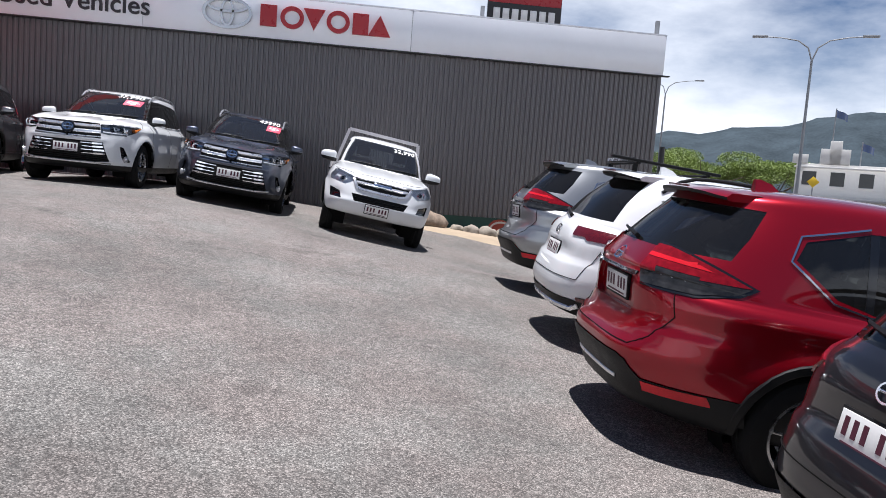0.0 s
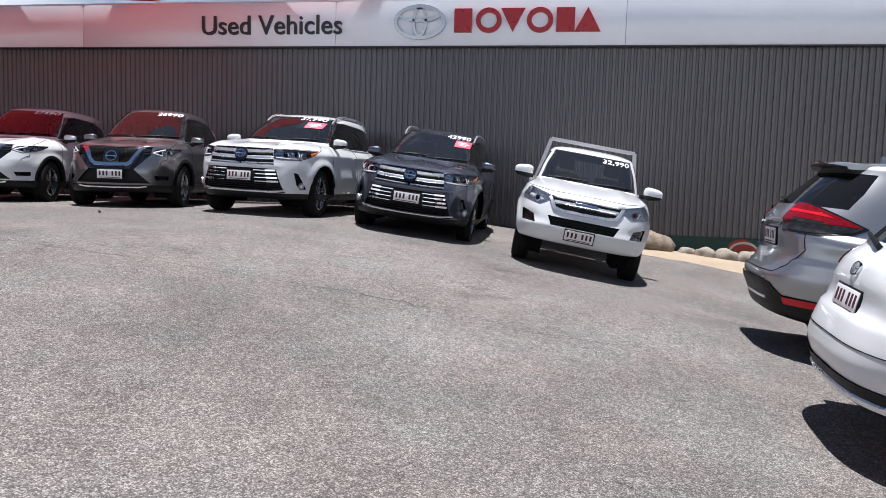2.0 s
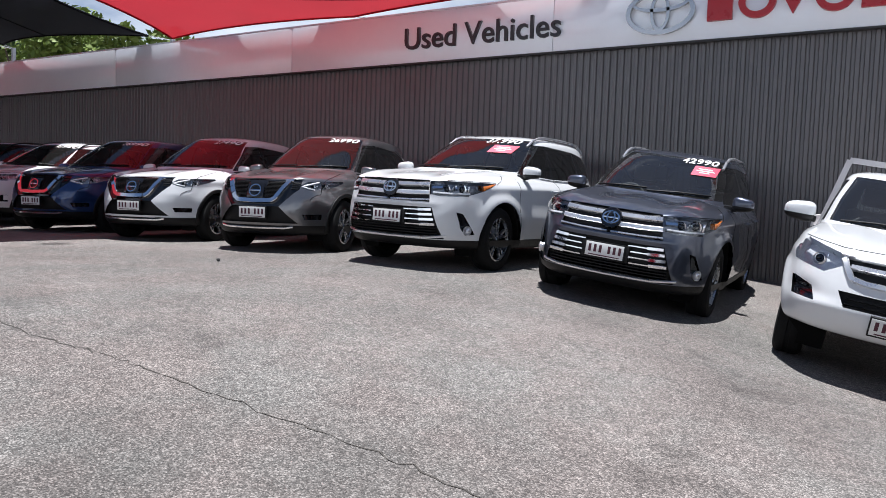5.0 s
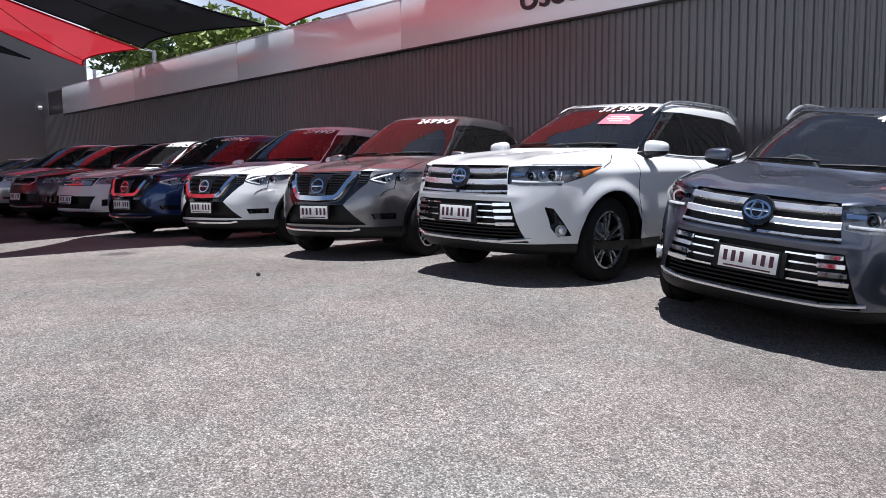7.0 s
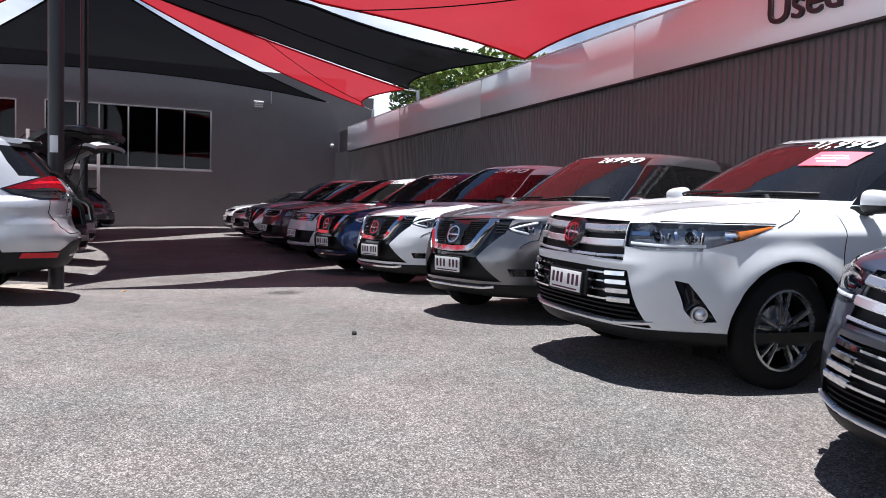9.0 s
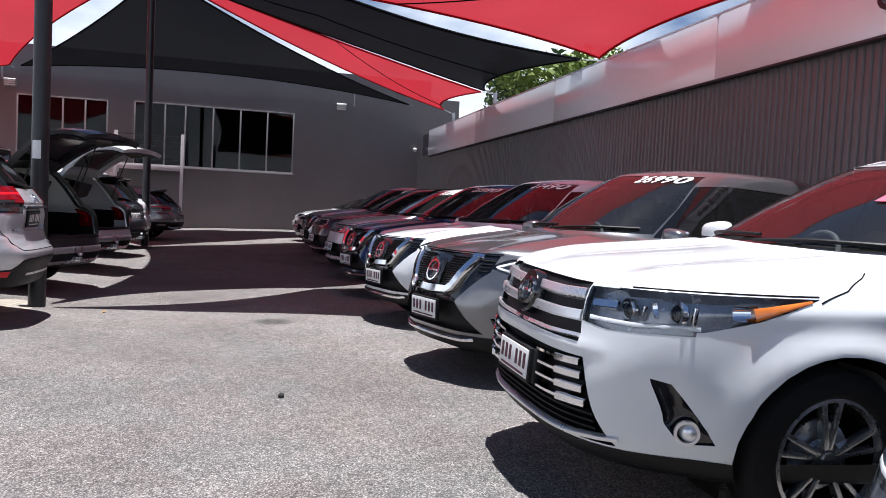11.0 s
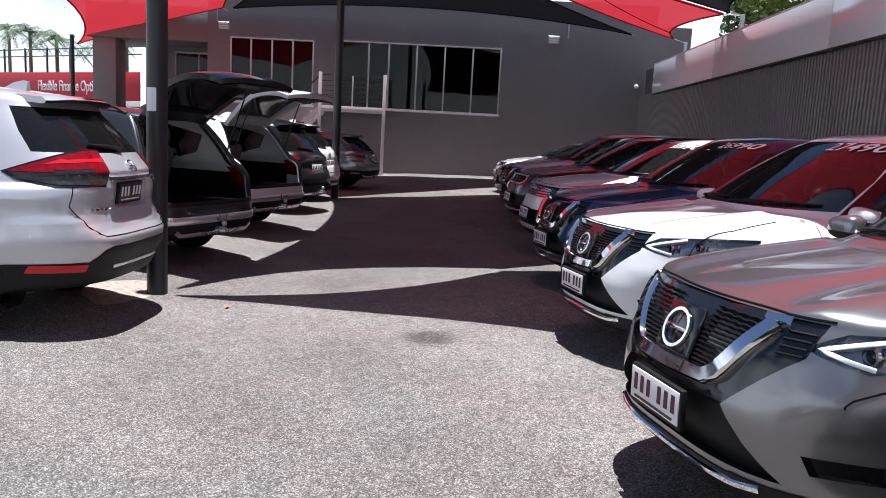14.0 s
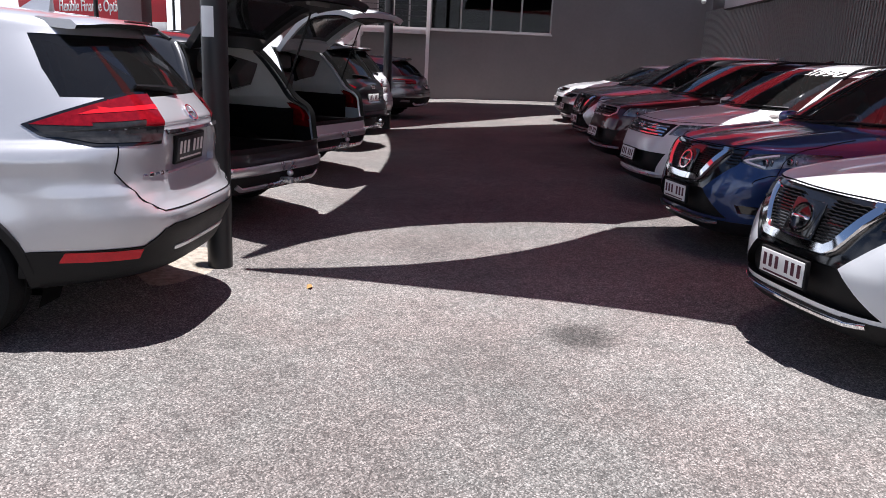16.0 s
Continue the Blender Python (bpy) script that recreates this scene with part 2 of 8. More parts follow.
M = {
    "asphalt": asphalt("worn_asphalt"),
    "paint": paint("paint_white", (0.66, 0.675, 0.68)),
    "white": paint("paint_white_flat", (0.66, 0.675, 0.68)),
    "silver_white": paint("paint_silver_white", (0.54, 0.545, 0.565), 0.5, 0.3),
    "grey": paint("paint_gunmetal", (0.20, 0.20, 0.205), 0.8, 0.28),
    "charcoal": paint("paint_charcoal", (0.045, 0.045, 0.048), 0.6, 0.3),
    "dark_silver": paint("paint_dark_silver", (0.32, 0.33, 0.34), 0.8, 0.3),
    "blue_grey": paint("paint_blue_grey", (0.075, 0.085, 0.115), 0.7, 0.32),
    "blue": paint("paint_blue", (0.018, 0.045, 0.135), 0.5, 0.3),
    "maroon": paint("paint_maroon", (0.05, 0.012, 0.016), 0.4, 0.3),
    "red": paint("paint_red", (0.29, 0.002, 0.011), 0.6, 0.28),
    "black": paint("paint_black", (0.008, 0.008, 0.01), 0.0, 0.3),
    "silver": paint("paint_silver", (0.5, 0.5, 0.51), 0.8, 0.3),
    "plastic": plain("black_plastic", (0.0065, 0.0065, 0.007), 0.5, spec=0.25, vary=0.2, bump=0.15, bump_scale=400),
    "gloss_black": plain("gloss_black", (0.008, 0.008, 0.009), 0.12, vary=0.05, coat=0.5),
    "chrome": plain("chrome", (0.82, 0.83, 0.85), 0.07, 1.0, vary=0.03),
    "satin": plain("satin_silver", (0.74, 0.75, 0.77), 0.3, 0.85, vary=0.04),
    "windscreen": glass("windscreen_glass", (0.66, 0.72, 0.72), 1.95, 0.02),
    "privacy": glass("privacy_glass", (0.03, 0.035, 0.035), 1.6, 0.01),
    "tint": glass("tinted_glass", (0.16, 0.18, 0.18), 1.65, 0.015),
    "lens": glass("clear_lens", (0.96, 0.97, 0.98), 1.45),
    "housing": plain("lamp_housing", (0.36, 0.375, 0.40), 0.25, 0.5, vary=0.5, scale=9),
    "reflector": plain("bright_lamp_reflector", (0.74, 0.76, 0.79), 0.32, 0.25, vary=0.25, scale=18),
    "led": plain("white_lamp_guide", (0.78, 0.80, 0.82), 0.25, vary=0.05),
    "blind_red": plain("dull_red_blind", (0.26, 0.03, 0.033), 0.8, vary=0.15),
    "red_lens": plain("red_lamp_lens", (0.17, 0.003, 0.007), 0.12, vary=0.5, scale=30, coat=0.35, spec=0.35),
    "dark_red": plain("dark_red_lamp_lens", (0.085, 0.004, 0.007), 0.08, vary=0.3, scale=30, coat=1.0),
    "smoke_lens": plain("smoked_lamp_lens", (0.022, 0.022, 0.023), 0.12, vary=0.8, scale=22, coat=0.2, spec=0.3),
    "red_streak": plain("bright_red_lamp_guide", (0.50, 0.010, 0.018), 0.2, vary=0.3, coat=0.2, spec=0.3),
    "amber": plain("amber_lens", (0.6, 0.16, 0.02), 0.1, vary=0.1, coat=1.0),
    "tyre": plain("tyre_rubber", (0.006, 0.006, 0.006), 0.85, vary=0.3, bump=0.3, bump_scale=150, spec=0.25),
    "rim": plain("alloy_rim", (0.42, 0.43, 0.44), 0.25, 0.9, vary=0.06),
    "rim_dark": plain("dark_alloy_rim", (0.09, 0.09, 0.095), 0.3, 0.8, vary=0.06),
    "plate": plain("number_plate_face", (0.72, 0.72, 0.70), 0.35, vary=0.06),
    "ink": plain("maroon_ink", (0.07, 0.01, 0.025), 0.5, vary=0.05),
    "cabin": plain("dark_cabin_trim", (0.15, 0.142, 0.135), 0.8, vary=0.2),
    "cabin_light": plain("pale_cabin_lining", (0.46, 0.44, 0.41), 0.85, vary=0.08),
    "gap": plain("panel_gap", (0.004, 0.004, 0.004), 0.9, vary=0.0, spec=0.1),
    "chalk": plain("white_price_paint", (0.85, 0.85, 0.83), 0.6, vary=0.03),
    "pink": plain("pink_sticker", (0.80, 0.09, 0.14), 0.5, vary=0.06),
    "clad": plain("charcoal_metal_cladding", (0.104, 0.097, 0.097), 0.34, 0.0, vary=0.14, scale=1.2, spec=0.8),
    "band": plain("satin_white_sign_panel", (0.84, 0.86, 0.89), 0.2, 0.1, vary=0.04, scale=0.5, coat=0.15),
    "band_edge": plain("dark_flashing", (0.03, 0.03, 0.03), 0.5),
    "letters": plain("charcoal_letters", (0.02, 0.02, 0.024), 0.4),
    "red_letters": plain("red_sign_face", (0.42, 0.012, 0.02), 0.3, vary=0.05),
    "render": plain("dark_grey_render", (0.19, 0.176, 0.174), 0.8, vary=0.13, scale=0.6, bump=0.25, bump_scale=90),
    "frame": plain("pale_aluminium_frame", (0.42, 0.41, 0.41), 0.4, 0.3, vary=0.06),
    "white_steel": plain("white_painted_steel", (0.62, 0.60, 0.60), 0.45, vary=0.08),
    "dark_steel": plain("black_painted_steel", (0.014, 0.0145, 0.016), 0.4, vary=0.15),
    "red_cloth": fabric("red_shade_cloth", (0.42, 0.014, 0.022), (0.38, 0.024, 0.034), 0.50, 0.022),
    "black_cloth": fabric("black_shade_cloth", (0.010, 0.010, 0.012), (0.006, 0.006, 0.007), 0.4, 0.006),
    "office_glass": glass("office_glass", (0.30, 0.31, 0.32), 1.33),
    # near-black base colour stands in for the dimness inside the office
    "office_dark": plain("office_wall_painted_dim", (0.05, 0.05, 0.05), 0.9, vary=0.2, scale=1.5),
    "concrete": plain("pale_concrete", (0.38, 0.36, 0.33), 0.9, vary=0.15, scale=2, bump=0.3),
    "sand": plain("pale_sand", (0.33, 0.26, 0.18), 0.95, vary=0.2, scale=3, bump=0.6, bump_scale=40),
    "rock": plain("rough_rock", (0.21, 0.16, 0.12), 0.95, vary=0.6, scale=6, bump=0.8, bump_scale=18),
    "pale_rock": plain("pale_brown_rock", (0.25, 0.22, 0.18), 0.95, vary=0.4, scale=7, bump=0.6, bump_scale=22),
    "green": plain("dark_green_paint", (0.008, 0.055, 0.045), 0.6, vary=0.3, scale=2),
    "mural_red": plain("mural_red_paint", (0.32, 0.05, 0.03), 0.7, vary=0.2),
    "mural_white": plain("mural_white_paint", (0.55, 0.52, 0.48), 0.7, vary=0.1),
    "bark": plain("tree_bark", (0.12, 0.09, 0.065), 0.95, vary=0.4, scale=5, bump=0.5),
    "leaf": plain("leaf_green", (0.15, 0.21, 0.035), 0.6, vary=0.5, scale=0.8),
    "leaf_dark": plain("leaf_dark_green", (0.045, 0.09, 0.02), 0.55, vary=0.5, scale=0.8),
    # distance haze is mixed into this blue-grey forest colour
    "mountain": plain("haze_tinted_forest_mountain", (0.046, 0.060, 0.070), 1.0, vary=0.45, scale=0.009, spec=0.0),
    "banner": plain("red_banner", (0.50, 0.018, 0.03), 0.6, vary=0.06),
    "town_white": plain("white_render", (0.66, 0.65, 0.62), 0.8, vary=0.08, scale=0.4),
    "galv": plain("galvanised_steel", (0.30, 0.31, 0.32), 0.5, 0.6, vary=0.1),
    "roof_sheet": plain("pale_roof_sheet", (0.5, 0.5, 0.5), 0.5, 0.2, vary=0.1),
    "yellow": plain("yellow_sign", (0.75, 0.5, 0.02), 0.5),
    "leaf_litter": plain("dry_leaf", (0.30, 0.17, 0.05), 0.8, vary=0.2),
    "stub": plain("dark_pebble", (0.03, 0.03, 0.03), 0.8),
}

# ---- building helpers ----
UNIT = 0.92  # metres to one unit of the yard's plan
PLAN = Matrix.Scale(UNIT, 4)


def finish(bm, smooth=40):
    mesh = bpy.data.meshes.new("mesh")
    bm.normal_update()
    bm.to_mesh(mesh)
    bm.free()
    if smooth:
        mesh.polygons.foreach_set("use_smooth", [True] * len(mesh.polygons))
        mesh.set_sharp_from_angle(angle=radians(smooth))
    flow = mesh.attributes.get("flow")
    if flow:
        # a piece cut from a smooth skin keeps the skin's own normals
        vals = [0.0] * (3 * len(mesh.vertices))
        flow.data.foreach_get("vector", vals)
        mesh.attributes.remove(flow)
        mesh.normals_split_custom_set_from_vertices([vals[i:i + 3] for i in range(0, len(vals), 3)])
    return mesh


def part(name, bm, material, parent=None, label="", smooth=40):
    """Links a bmesh as one mesh object, under a thing or a part if there is one."""
    mesh = finish(bm, smooth)
    mesh.materials.append(M[material] if isinstance(material, str) else material)
    ob = new(name, mesh)
    ob.parent = parent
    if parent is None:
        ob.matrix_basis = PLAN
    return tagged(ob, label)


def share(name, mesh, parent, m, label=""):
    """A further object on a mesh that exists already."""
    ob = new(name, mesh)
    ob.parent = parent
    ob.matrix_basis = m
    return tagged(ob, label)


def thing(name, m, label, category, group="", kind=""):
    ob = new(name)
    ob.matrix_basis = PLAN @ m
    ob.empty_display_size = 0.2
    return tagged(ob, label, category, group, kind)


def quad(bm, a, b, c, d):
    return bm.faces.new([bm.verts.new(p) for p in (a, b, c, d)])


def box(bm, x0, y0, z0, x1, y1, z1, bevel=0.0, m=None):
    r = bmesh.ops.create_cube(bm, size=1.0)
    v = r["verts"]
    bmesh.ops.scale(bm, vec=(x1 - x0, y1 - y0, z1 - z0), verts=v)
    bmesh.ops.translate(bm, vec=((x0 + x1) / 2, (y0 + y1) / 2, (z0 + z1) / 2), verts=v)
    if m is not None:
        bmesh.ops.transform(bm, matrix=m, verts=v)
    if bevel:
        e = list({e for u in v for e in u.link_edges})
        bmesh.ops.bevel(bm, geom=e, offset=bevel, segments=2, affect="EDGES", profile=0.5)
    return bm


def tube(bm, pts, r, seg=10, r2=None):
    """A round bar through the points, tapering to r2."""
    pts = [Vector(p) for p in pts]
    rings = []
    for i, p in enumerate(pts):
        t = (pts[min(i + 1, len(pts) - 1)] - pts[max(i - 1, 0)]).normalized()
        u = t.cross(Vector((0, 0, 1)) if abs(t.z) < 0.95 else Vector((1, 0, 0))).normalized()
        w = t.cross(u)
        rad = r if r2 is None else r + (r2 - r) * i / max(1, len(pts) - 1)
        rings.append([bm.verts.new(p + rad * (math.cos(k * math.tau / seg) * u + math.sin(k * math.tau / seg) * w)) for k in range(seg)])
    for a, b in zip(rings, rings[1:]):
        for k in range(seg):
            bm.faces.new((a[k], a[(k + 1) % seg], b[(k + 1) % seg], b[k]))
    bm.faces.new(rings[0][::-1])
    bm.faces.new(rings[-1])
    return bm


def lathe(bm, profile, seg=32, axis="x", centre=(0, 0, 0), capped=True):
    """Turns a profile of (radius, along) round an axis."""
    rings = []
    for r, h in profile:
        ring = []
        for k in range(seg):
            a = k * math.tau / seg
            p = (h, r * math.cos(a), r * math.sin(a)) if axis == "x" else (r * math.cos(a), r * math.sin(a), h) if axis == "z" else (r * math.cos(a), h, r * math.sin(a))
            ring.append(bm.verts.new(Vector(p) + Vector(centre)))
        rings.append(ring)
    for a, b in zip(rings, rings[1:]):
        for k in range(seg):
            bm.faces.new((a[k], a[(k + 1) % seg], b[(k + 1) % seg], b[k]))
    for ring in (rings[0], rings[-1]) if capped else ():
        if (ring[0].co - ring[seg // 2].co).length > 1e-4:
            bm.faces.new(ring)
    bmesh.ops.recalc_face_normals(bm, faces=bm.faces)
    return bm


def prism(bm, outline, depth, place):
    """A flat outline in x and z, given a depth along y, put at a pose."""
    f = [bm.verts.new(place @ Vector((x, 0, z))) for x, z in outline]
    b = [bm.verts.new(place @ Vector((x, depth, z))) for x, z in outline]
    bm.faces.new(f)
    bm.faces.new(b[::-1])
    for i in range(len(f)):
        j = (i + 1) % len(f)
        bm.faces.new((f[i], b[i], b[j], f[j]))
    bmesh.ops.recalc_face_normals(bm, faces=bm.faces)
    return bm


def writing(text, size, depth=0.0, spread=1.0, bold=0.0):
    """A mesh of words in the built-in font, upright in x and y, centred."""
    cu = bpy.data.curves.new("words", "FONT")
    cu.body, cu.size, cu.extrude, cu.align_x, cu.align_y = text, size, depth, "CENTER", "CENTER"
    cu.space_character, cu.offset = spread, bold
    cu.resolution_u = 4
    ob = bpy.data.objects.new("words", cu)
    scene.collection.objects.link(ob)
    mesh = bpy.data.meshes.new_from_object(ob.evaluated_get(bpy.context.evaluated_depsgraph_get()))
    bpy.data.objects.remove(ob)
    bpy.data.curves.remove(cu)
    return mesh


def smooth_step(a, b, x):
    t = min(1.0, max(0.0, (x - a) / (b - a)))
    return t * t * (3 - 2 * t)


def ground_z(x, y):
    """The height of the yard: level under the sails, falling to the driveway."""
    yy = min(max(y, -4.0), 13.0)
    p = 0.009 - 0.105 * min(max(x, -30.0), 12.0) + 0.0495 * yy
    p -= 0.06 * min(max(x + 1.5, 0), 4.5) * smooth_step(11, 13.5, y) * (1 - smooth_step(17.5, 19.3, y))
    k = 0.07
    z = -k * math.log(math.exp(-min(p, 5) / k) + math.exp(-1.07 / k))
    z += 0.015 * min(max(-14.0 - x, 0.0), 20.0) * (0.4 + 0.6 * smooth_step(9.0, 12.0, y))
    z += 0.05 * smooth_step(12.2, 14.6, y) * (1 - smooth_step(-4.5, -0.5, x))
    z += 0.055 * (1 - smooth_step(9.9, 10.9, y)) * (1 - smooth_step(-8.6, -6.5, x))
    low = -0.45
    return z if z > low + 0.3 else low + 0.3 * math.exp((z - low - 0.3) / 0.3)


def on_ground(x, y, turn, length, width=1.6):
    """The pose of a car whose nose is at x, y of the plan: it takes the tilt of the yard under its wheels."""
    r = Matrix.Rotation(radians(turn), 3, "Z")
    x, y = x * UNIT, y * UNIT
    pts = []
    for lx in (-width / 2, width / 2):
        for ly in (0.95, length - 1.0):
            d = r @ Vector((lx, ly, 0))
            pts.append(Vector((x + d.x, y + d.y, UNIT * ground_z((x + d.x) / UNIT, (y + d.y) / UNIT))))
    a, b, c, d = pts
    side = ((c - a) + (d - b)).normalized()
    back = ((b - a) + (d - c)).normalized()
    up = side.cross(back).normalized()
    back = up.cross(side)
    rot = Matrix((side, back, up)).transposed().to_4x4()
    mid = (a + b + c + d) / 4
    off = rot.to_3x3() @ Vector((0, length / 2 - 0.025, 0))
    return Matrix.Translation(mid - off) @ rot

# ---- cars ----
from mathutils.bvhtree import BVHTree

REF = []
_dense = [math.pi * i / 2000 for i in range(2001)]


def _super(th, n):
    c, s = math.cos(th), math.sin(th)
    return math.copysign(abs(c) ** (2 / n), c), math.copysign(abs(s) ** (2 / n), s)


def _angles(count):
    pts = [_super(t, 3.6) for t in _dense]
    acc = [0.0]
    for (c0, s0), (c1, s1) in zip(pts, pts[1:]):
        acc.append(acc[-1] + math.hypot(2.3 * (c1 - c0), 0.95 * (s1 - s0)))
    out, j = [], 0
    for k in range(count + 1):
        want = acc[-1] * k / count
        while j < 2000 and acc[j + 1] < want:
            j += 1
        out.append(_dense[min(j + (1 if want > acc[j] else 0), 2000)] if k < count else math.pi)
    out[0] = 0.0
    return out


HALF = 72
ANG = _angles(HALF)
ANG = ANG + [math.tau - a for a in ANG[-2:0:-1]]


def shell(keys, steps=5):
    """The skin of a car body, lofted through level rings: rows of zf, zs, zr, yf, yr, half width, front and rear squareness."""
    K = np.array(keys, float)
    rows = []
    for i in range(len(K) - 1):
        p0, p1, p2, p3 = K[max(i - 1, 0)], K[i], K[i + 1], K[min(i + 2, len(K) - 1)]
        for s in range(steps):
            t = s / steps
            m1, m2 = (p2 - p0) * 0.42, (p3 - p1) * 0.42
            lo, hi = np.minimum(p1, p2), np.maximum(p1, p2)
            span = hi - lo
            v = (2 * t**3 - 3 * t**2 + 1) * p1 + (t**3 - 2 * t**2 + t) * m1 + (-2 * t**3 + 3 * t**2) * p2 + (t**3 - t**2) * m2
            rows.append(np.clip(v, lo - 0.02 * span - 0.004, hi + 0.02 * span + 0.004))
    rows.append(K[-1])
    bm = bmesh.new()
    rings = []
    for zf, zs, zr, yf, yr, w, nf, nr in rows:
        yc, a = (yf + yr) / 2, (yr - yf) / 2
        ring = []
        for th in ANG:
            c0 = math.cos(th)
            n = nf if c0 > 0 else nr
            c, s = _super(th, n)
            f = abs(c) ** 1.7
            z = zs + ((zf if c > 0 else zr) - zs) * f
            ring.append(bm.verts.new((w * s, yc - a * c, z)))
        rings.append(ring)
    N = len(ANG)
    for r0, r1 in zip(rings, rings[1:]):
        for k in range(N):
            bm.faces.new((r0[k], r0[(k + 1) % N], r1[(k + 1) % N], r1[k]))
    bm.faces.new(rings[0][::-1])
    bm.faces.new(rings[-1])
    bmesh.ops.recalc_face_normals(bm, faces=bm.faces)
    return bm


def bell(x, c, w):
    return math.exp(-(((x - c) / w) ** 2))


def fold(x, c, w):
    """A crease: a ridge with straight flanks."""
    return max(0.0, 1 - abs(x - c) / w)


def flanks(x, y, z, axles, wheel, well, half, crease, flare=0.026):
    """Swollen guards round the wheels, a shoulder crease and hollow doors."""
    side = smooth_step(0.62 * half, 0.86 * half, abs(x))
    out = 0.0
    for ya in axles:
        d = math.hypot(y - ya, z - wheel + 0.01)
        if z > 0.2:
            out += flare * bell(d, well + 0.01, 0.075)
    out += 0.013 * fold(z, crease + 0.018 * (y - 2.4), 0.075)
    out -= 0.020 * bell(z, 0.60, 0.11) * smooth_step(axles[0] + 0.55, axles[0] + 0.75, y) * (1 - smooth_step(axles[-1] - 0.75, axles[-1] - 0.55, y))
    return math.copysign(out * side, x)


class Skin:
    """A body skin that can be divided along outlines seen from the front, rear, side or top, and that fittings can be laid on."""

    def __init__(self, keys, model=None):
        self.bm = shell(keys)
        if model:
            for v in self.bm.verts:
                v.co += Vector(model(v.co.x, v.co.y, v.co.z))
        self.bm.normal_update()
        self.length = max(k[4] for k in keys)
        self.bvh = BVHTree.FromBMesh(self.bm)
        self.tag = self.bm.faces.layers.int.new("piece")
        self.flow = self.bm.verts.layers.float_vector.new("flow")
        for v in self.bm.verts:
            v[self.flow] = v.normal
        self.tags = {"body": 0}

    def flat(self, view, p):
        return (p.y, p.z) if view in "SQ" else (p.x, p.y) if view == "T" else (p.x, p.z)

    def facing(self, view, n, c):
        if view == "F":
            return n.y < -0.05 and c.y < max(self.length * 0.6, 2.4)
        if view == "R":
            return n.y > 0.12 and c.y > self.length * 0.5
        if view == "S":
            return n.x > 0.2
        if view == "Q":
            return n.x < -0.2
        return n.z > 0.4

    def cut(self, view, outline, name, near=9.0):
        """Divides the skin along a convex outline, and names the piece inside it."""
        tag = self.tags.setdefault(name, len(self.tags))
        us, vs = [p[0] for p in outline], [p[1] for p in outline]
        lo, hi = (min(us), min(vs)), (max(us), max(vs))
        faces = []
        for f in self.bm.faces:
            if f[self.tag] and f[self.tag] != tag:
                continue
            c = f.calc_center_median()
            if not self.facing(view, f.normal, c) or (view == "F" and c.y > near) or (view == "R" and c.y < self.length - near):
                continue
            q = [self.flat(view, v.co) for v in f.verts]
            if max(a for a, _ in q) < lo[0] or min(a for a, _ in q) > hi[0] or max(b for _, b in q) < lo[1] or min(b for _, b in q) > hi[1]:
                continue
            faces.append(f)
        area = sum(us[i] * vs[(i + 1) % len(us)] - us[(i + 1) % len(us)] * vs[i] for i in range(len(us)))
        sign = 1 if area > 0 else -1
        lines = []
        for i in range(len(outline)):
            (a, b), (c, d) = outline[i], outline[(i + 1) % len(outline)]
            nu, nv = (d - b) * sign, (a - c) * sign
            l = math.hypot(nu, nv)
            if l < 1e-6:
                continue
            nu, nv = nu / l, nv / l
            lines.append((a, b, nu, nv))
            if view in "SQ":
                co, no = (0, a, b), (0, nu, nv)
            elif view == "T":
                co, no = (a, b, 0), (nu, nv, 0)
            else:
                co, no = (a, 0, b), (nu, 0, nv)
            geom = list(set(faces) | {e for f in faces for e in f.edges} | {v for f in faces for v in f.verts})
            r = bmesh.ops.bisect_plane(self.bm, geom=geom, dist=1e-5, plane_co=co, plane_no=no)
            faces = [g for g in r["geom"] if isinstance(g, bmesh.types.BMFace)]
        for f in faces:
            u, v = self.flat(view, f.calc_center_median())
            if all((u - a) * nu + (v - b) * nv < 1e-5 for a, b, nu, nv in lines):
                f[self.tag] = tag

    def both(self, outline, name):
        for view, end in (("S", "_l"), ("Q", "_r")):
            self.cut(view, outline, name + end)

    def pair(self, view, outline, name, near=9.0):
        self.cut(view, outline, name + "_l", near)
        self.cut(view, [(-x, z) for x, z in outline], name + "_r", near)

    def take(self, name, shift=(0, 0, 0), inward=0.0, walls=0.0, wall_dir=None, skip=None):
        """A bmesh of a named piece, moved by shift or inward, with walls back to the skin."""
        tag = self.tags.get(name, -1)
        out, made = bmesh.new(), {}
        keep = None if walls else out.verts.layers.float_vector.new("flow")
        shift = Vector(shift)
        chosen = [f for f in self.bm.faces if f[self.tag] == tag and (skip is None or not skip(f))]
        for f in chosen:
            vs = []
            for v in f.verts:
                if v not in made:
                    made[v] = out.verts.new(v.co + shift - v.normal * inward)
                    if keep:
                        made[v][keep] = v[self.flow].normalized()
                vs.append(made[v])
            try:
                out.faces.new(vs)
            except ValueError:
                pass
        if walls:
            some = set(chosen)
            for f in chosen:
                for e in f.edges:
                    if sum(g in some for g in e.link_faces) == 1:
                        a, b = e.verts
                        qa, qb = out.verts.new(a.co), out.verts.new(b.co)
                        try:
                            out.faces.new((made[a], made[b], qb, qa))
                        except ValueError:
                            pass
        return out

    def on(self, view, a, b):
        """The point and normal of the skin that a view shows at a, b."""
        if view == "F":
            o, d = (a, -6, b), (0, 1, 0)
        elif view == "R":
            o, d = (a, 14, b), (0, -1, 0)
        elif view == "S":
            o, d = (6, a, b), (-1, 0, 0)
        elif view == "Q":
            o, d = (-6, a, b), (1, 0, 0)
        else:
            o, d = (a, b, 6), (0, 0, -1)
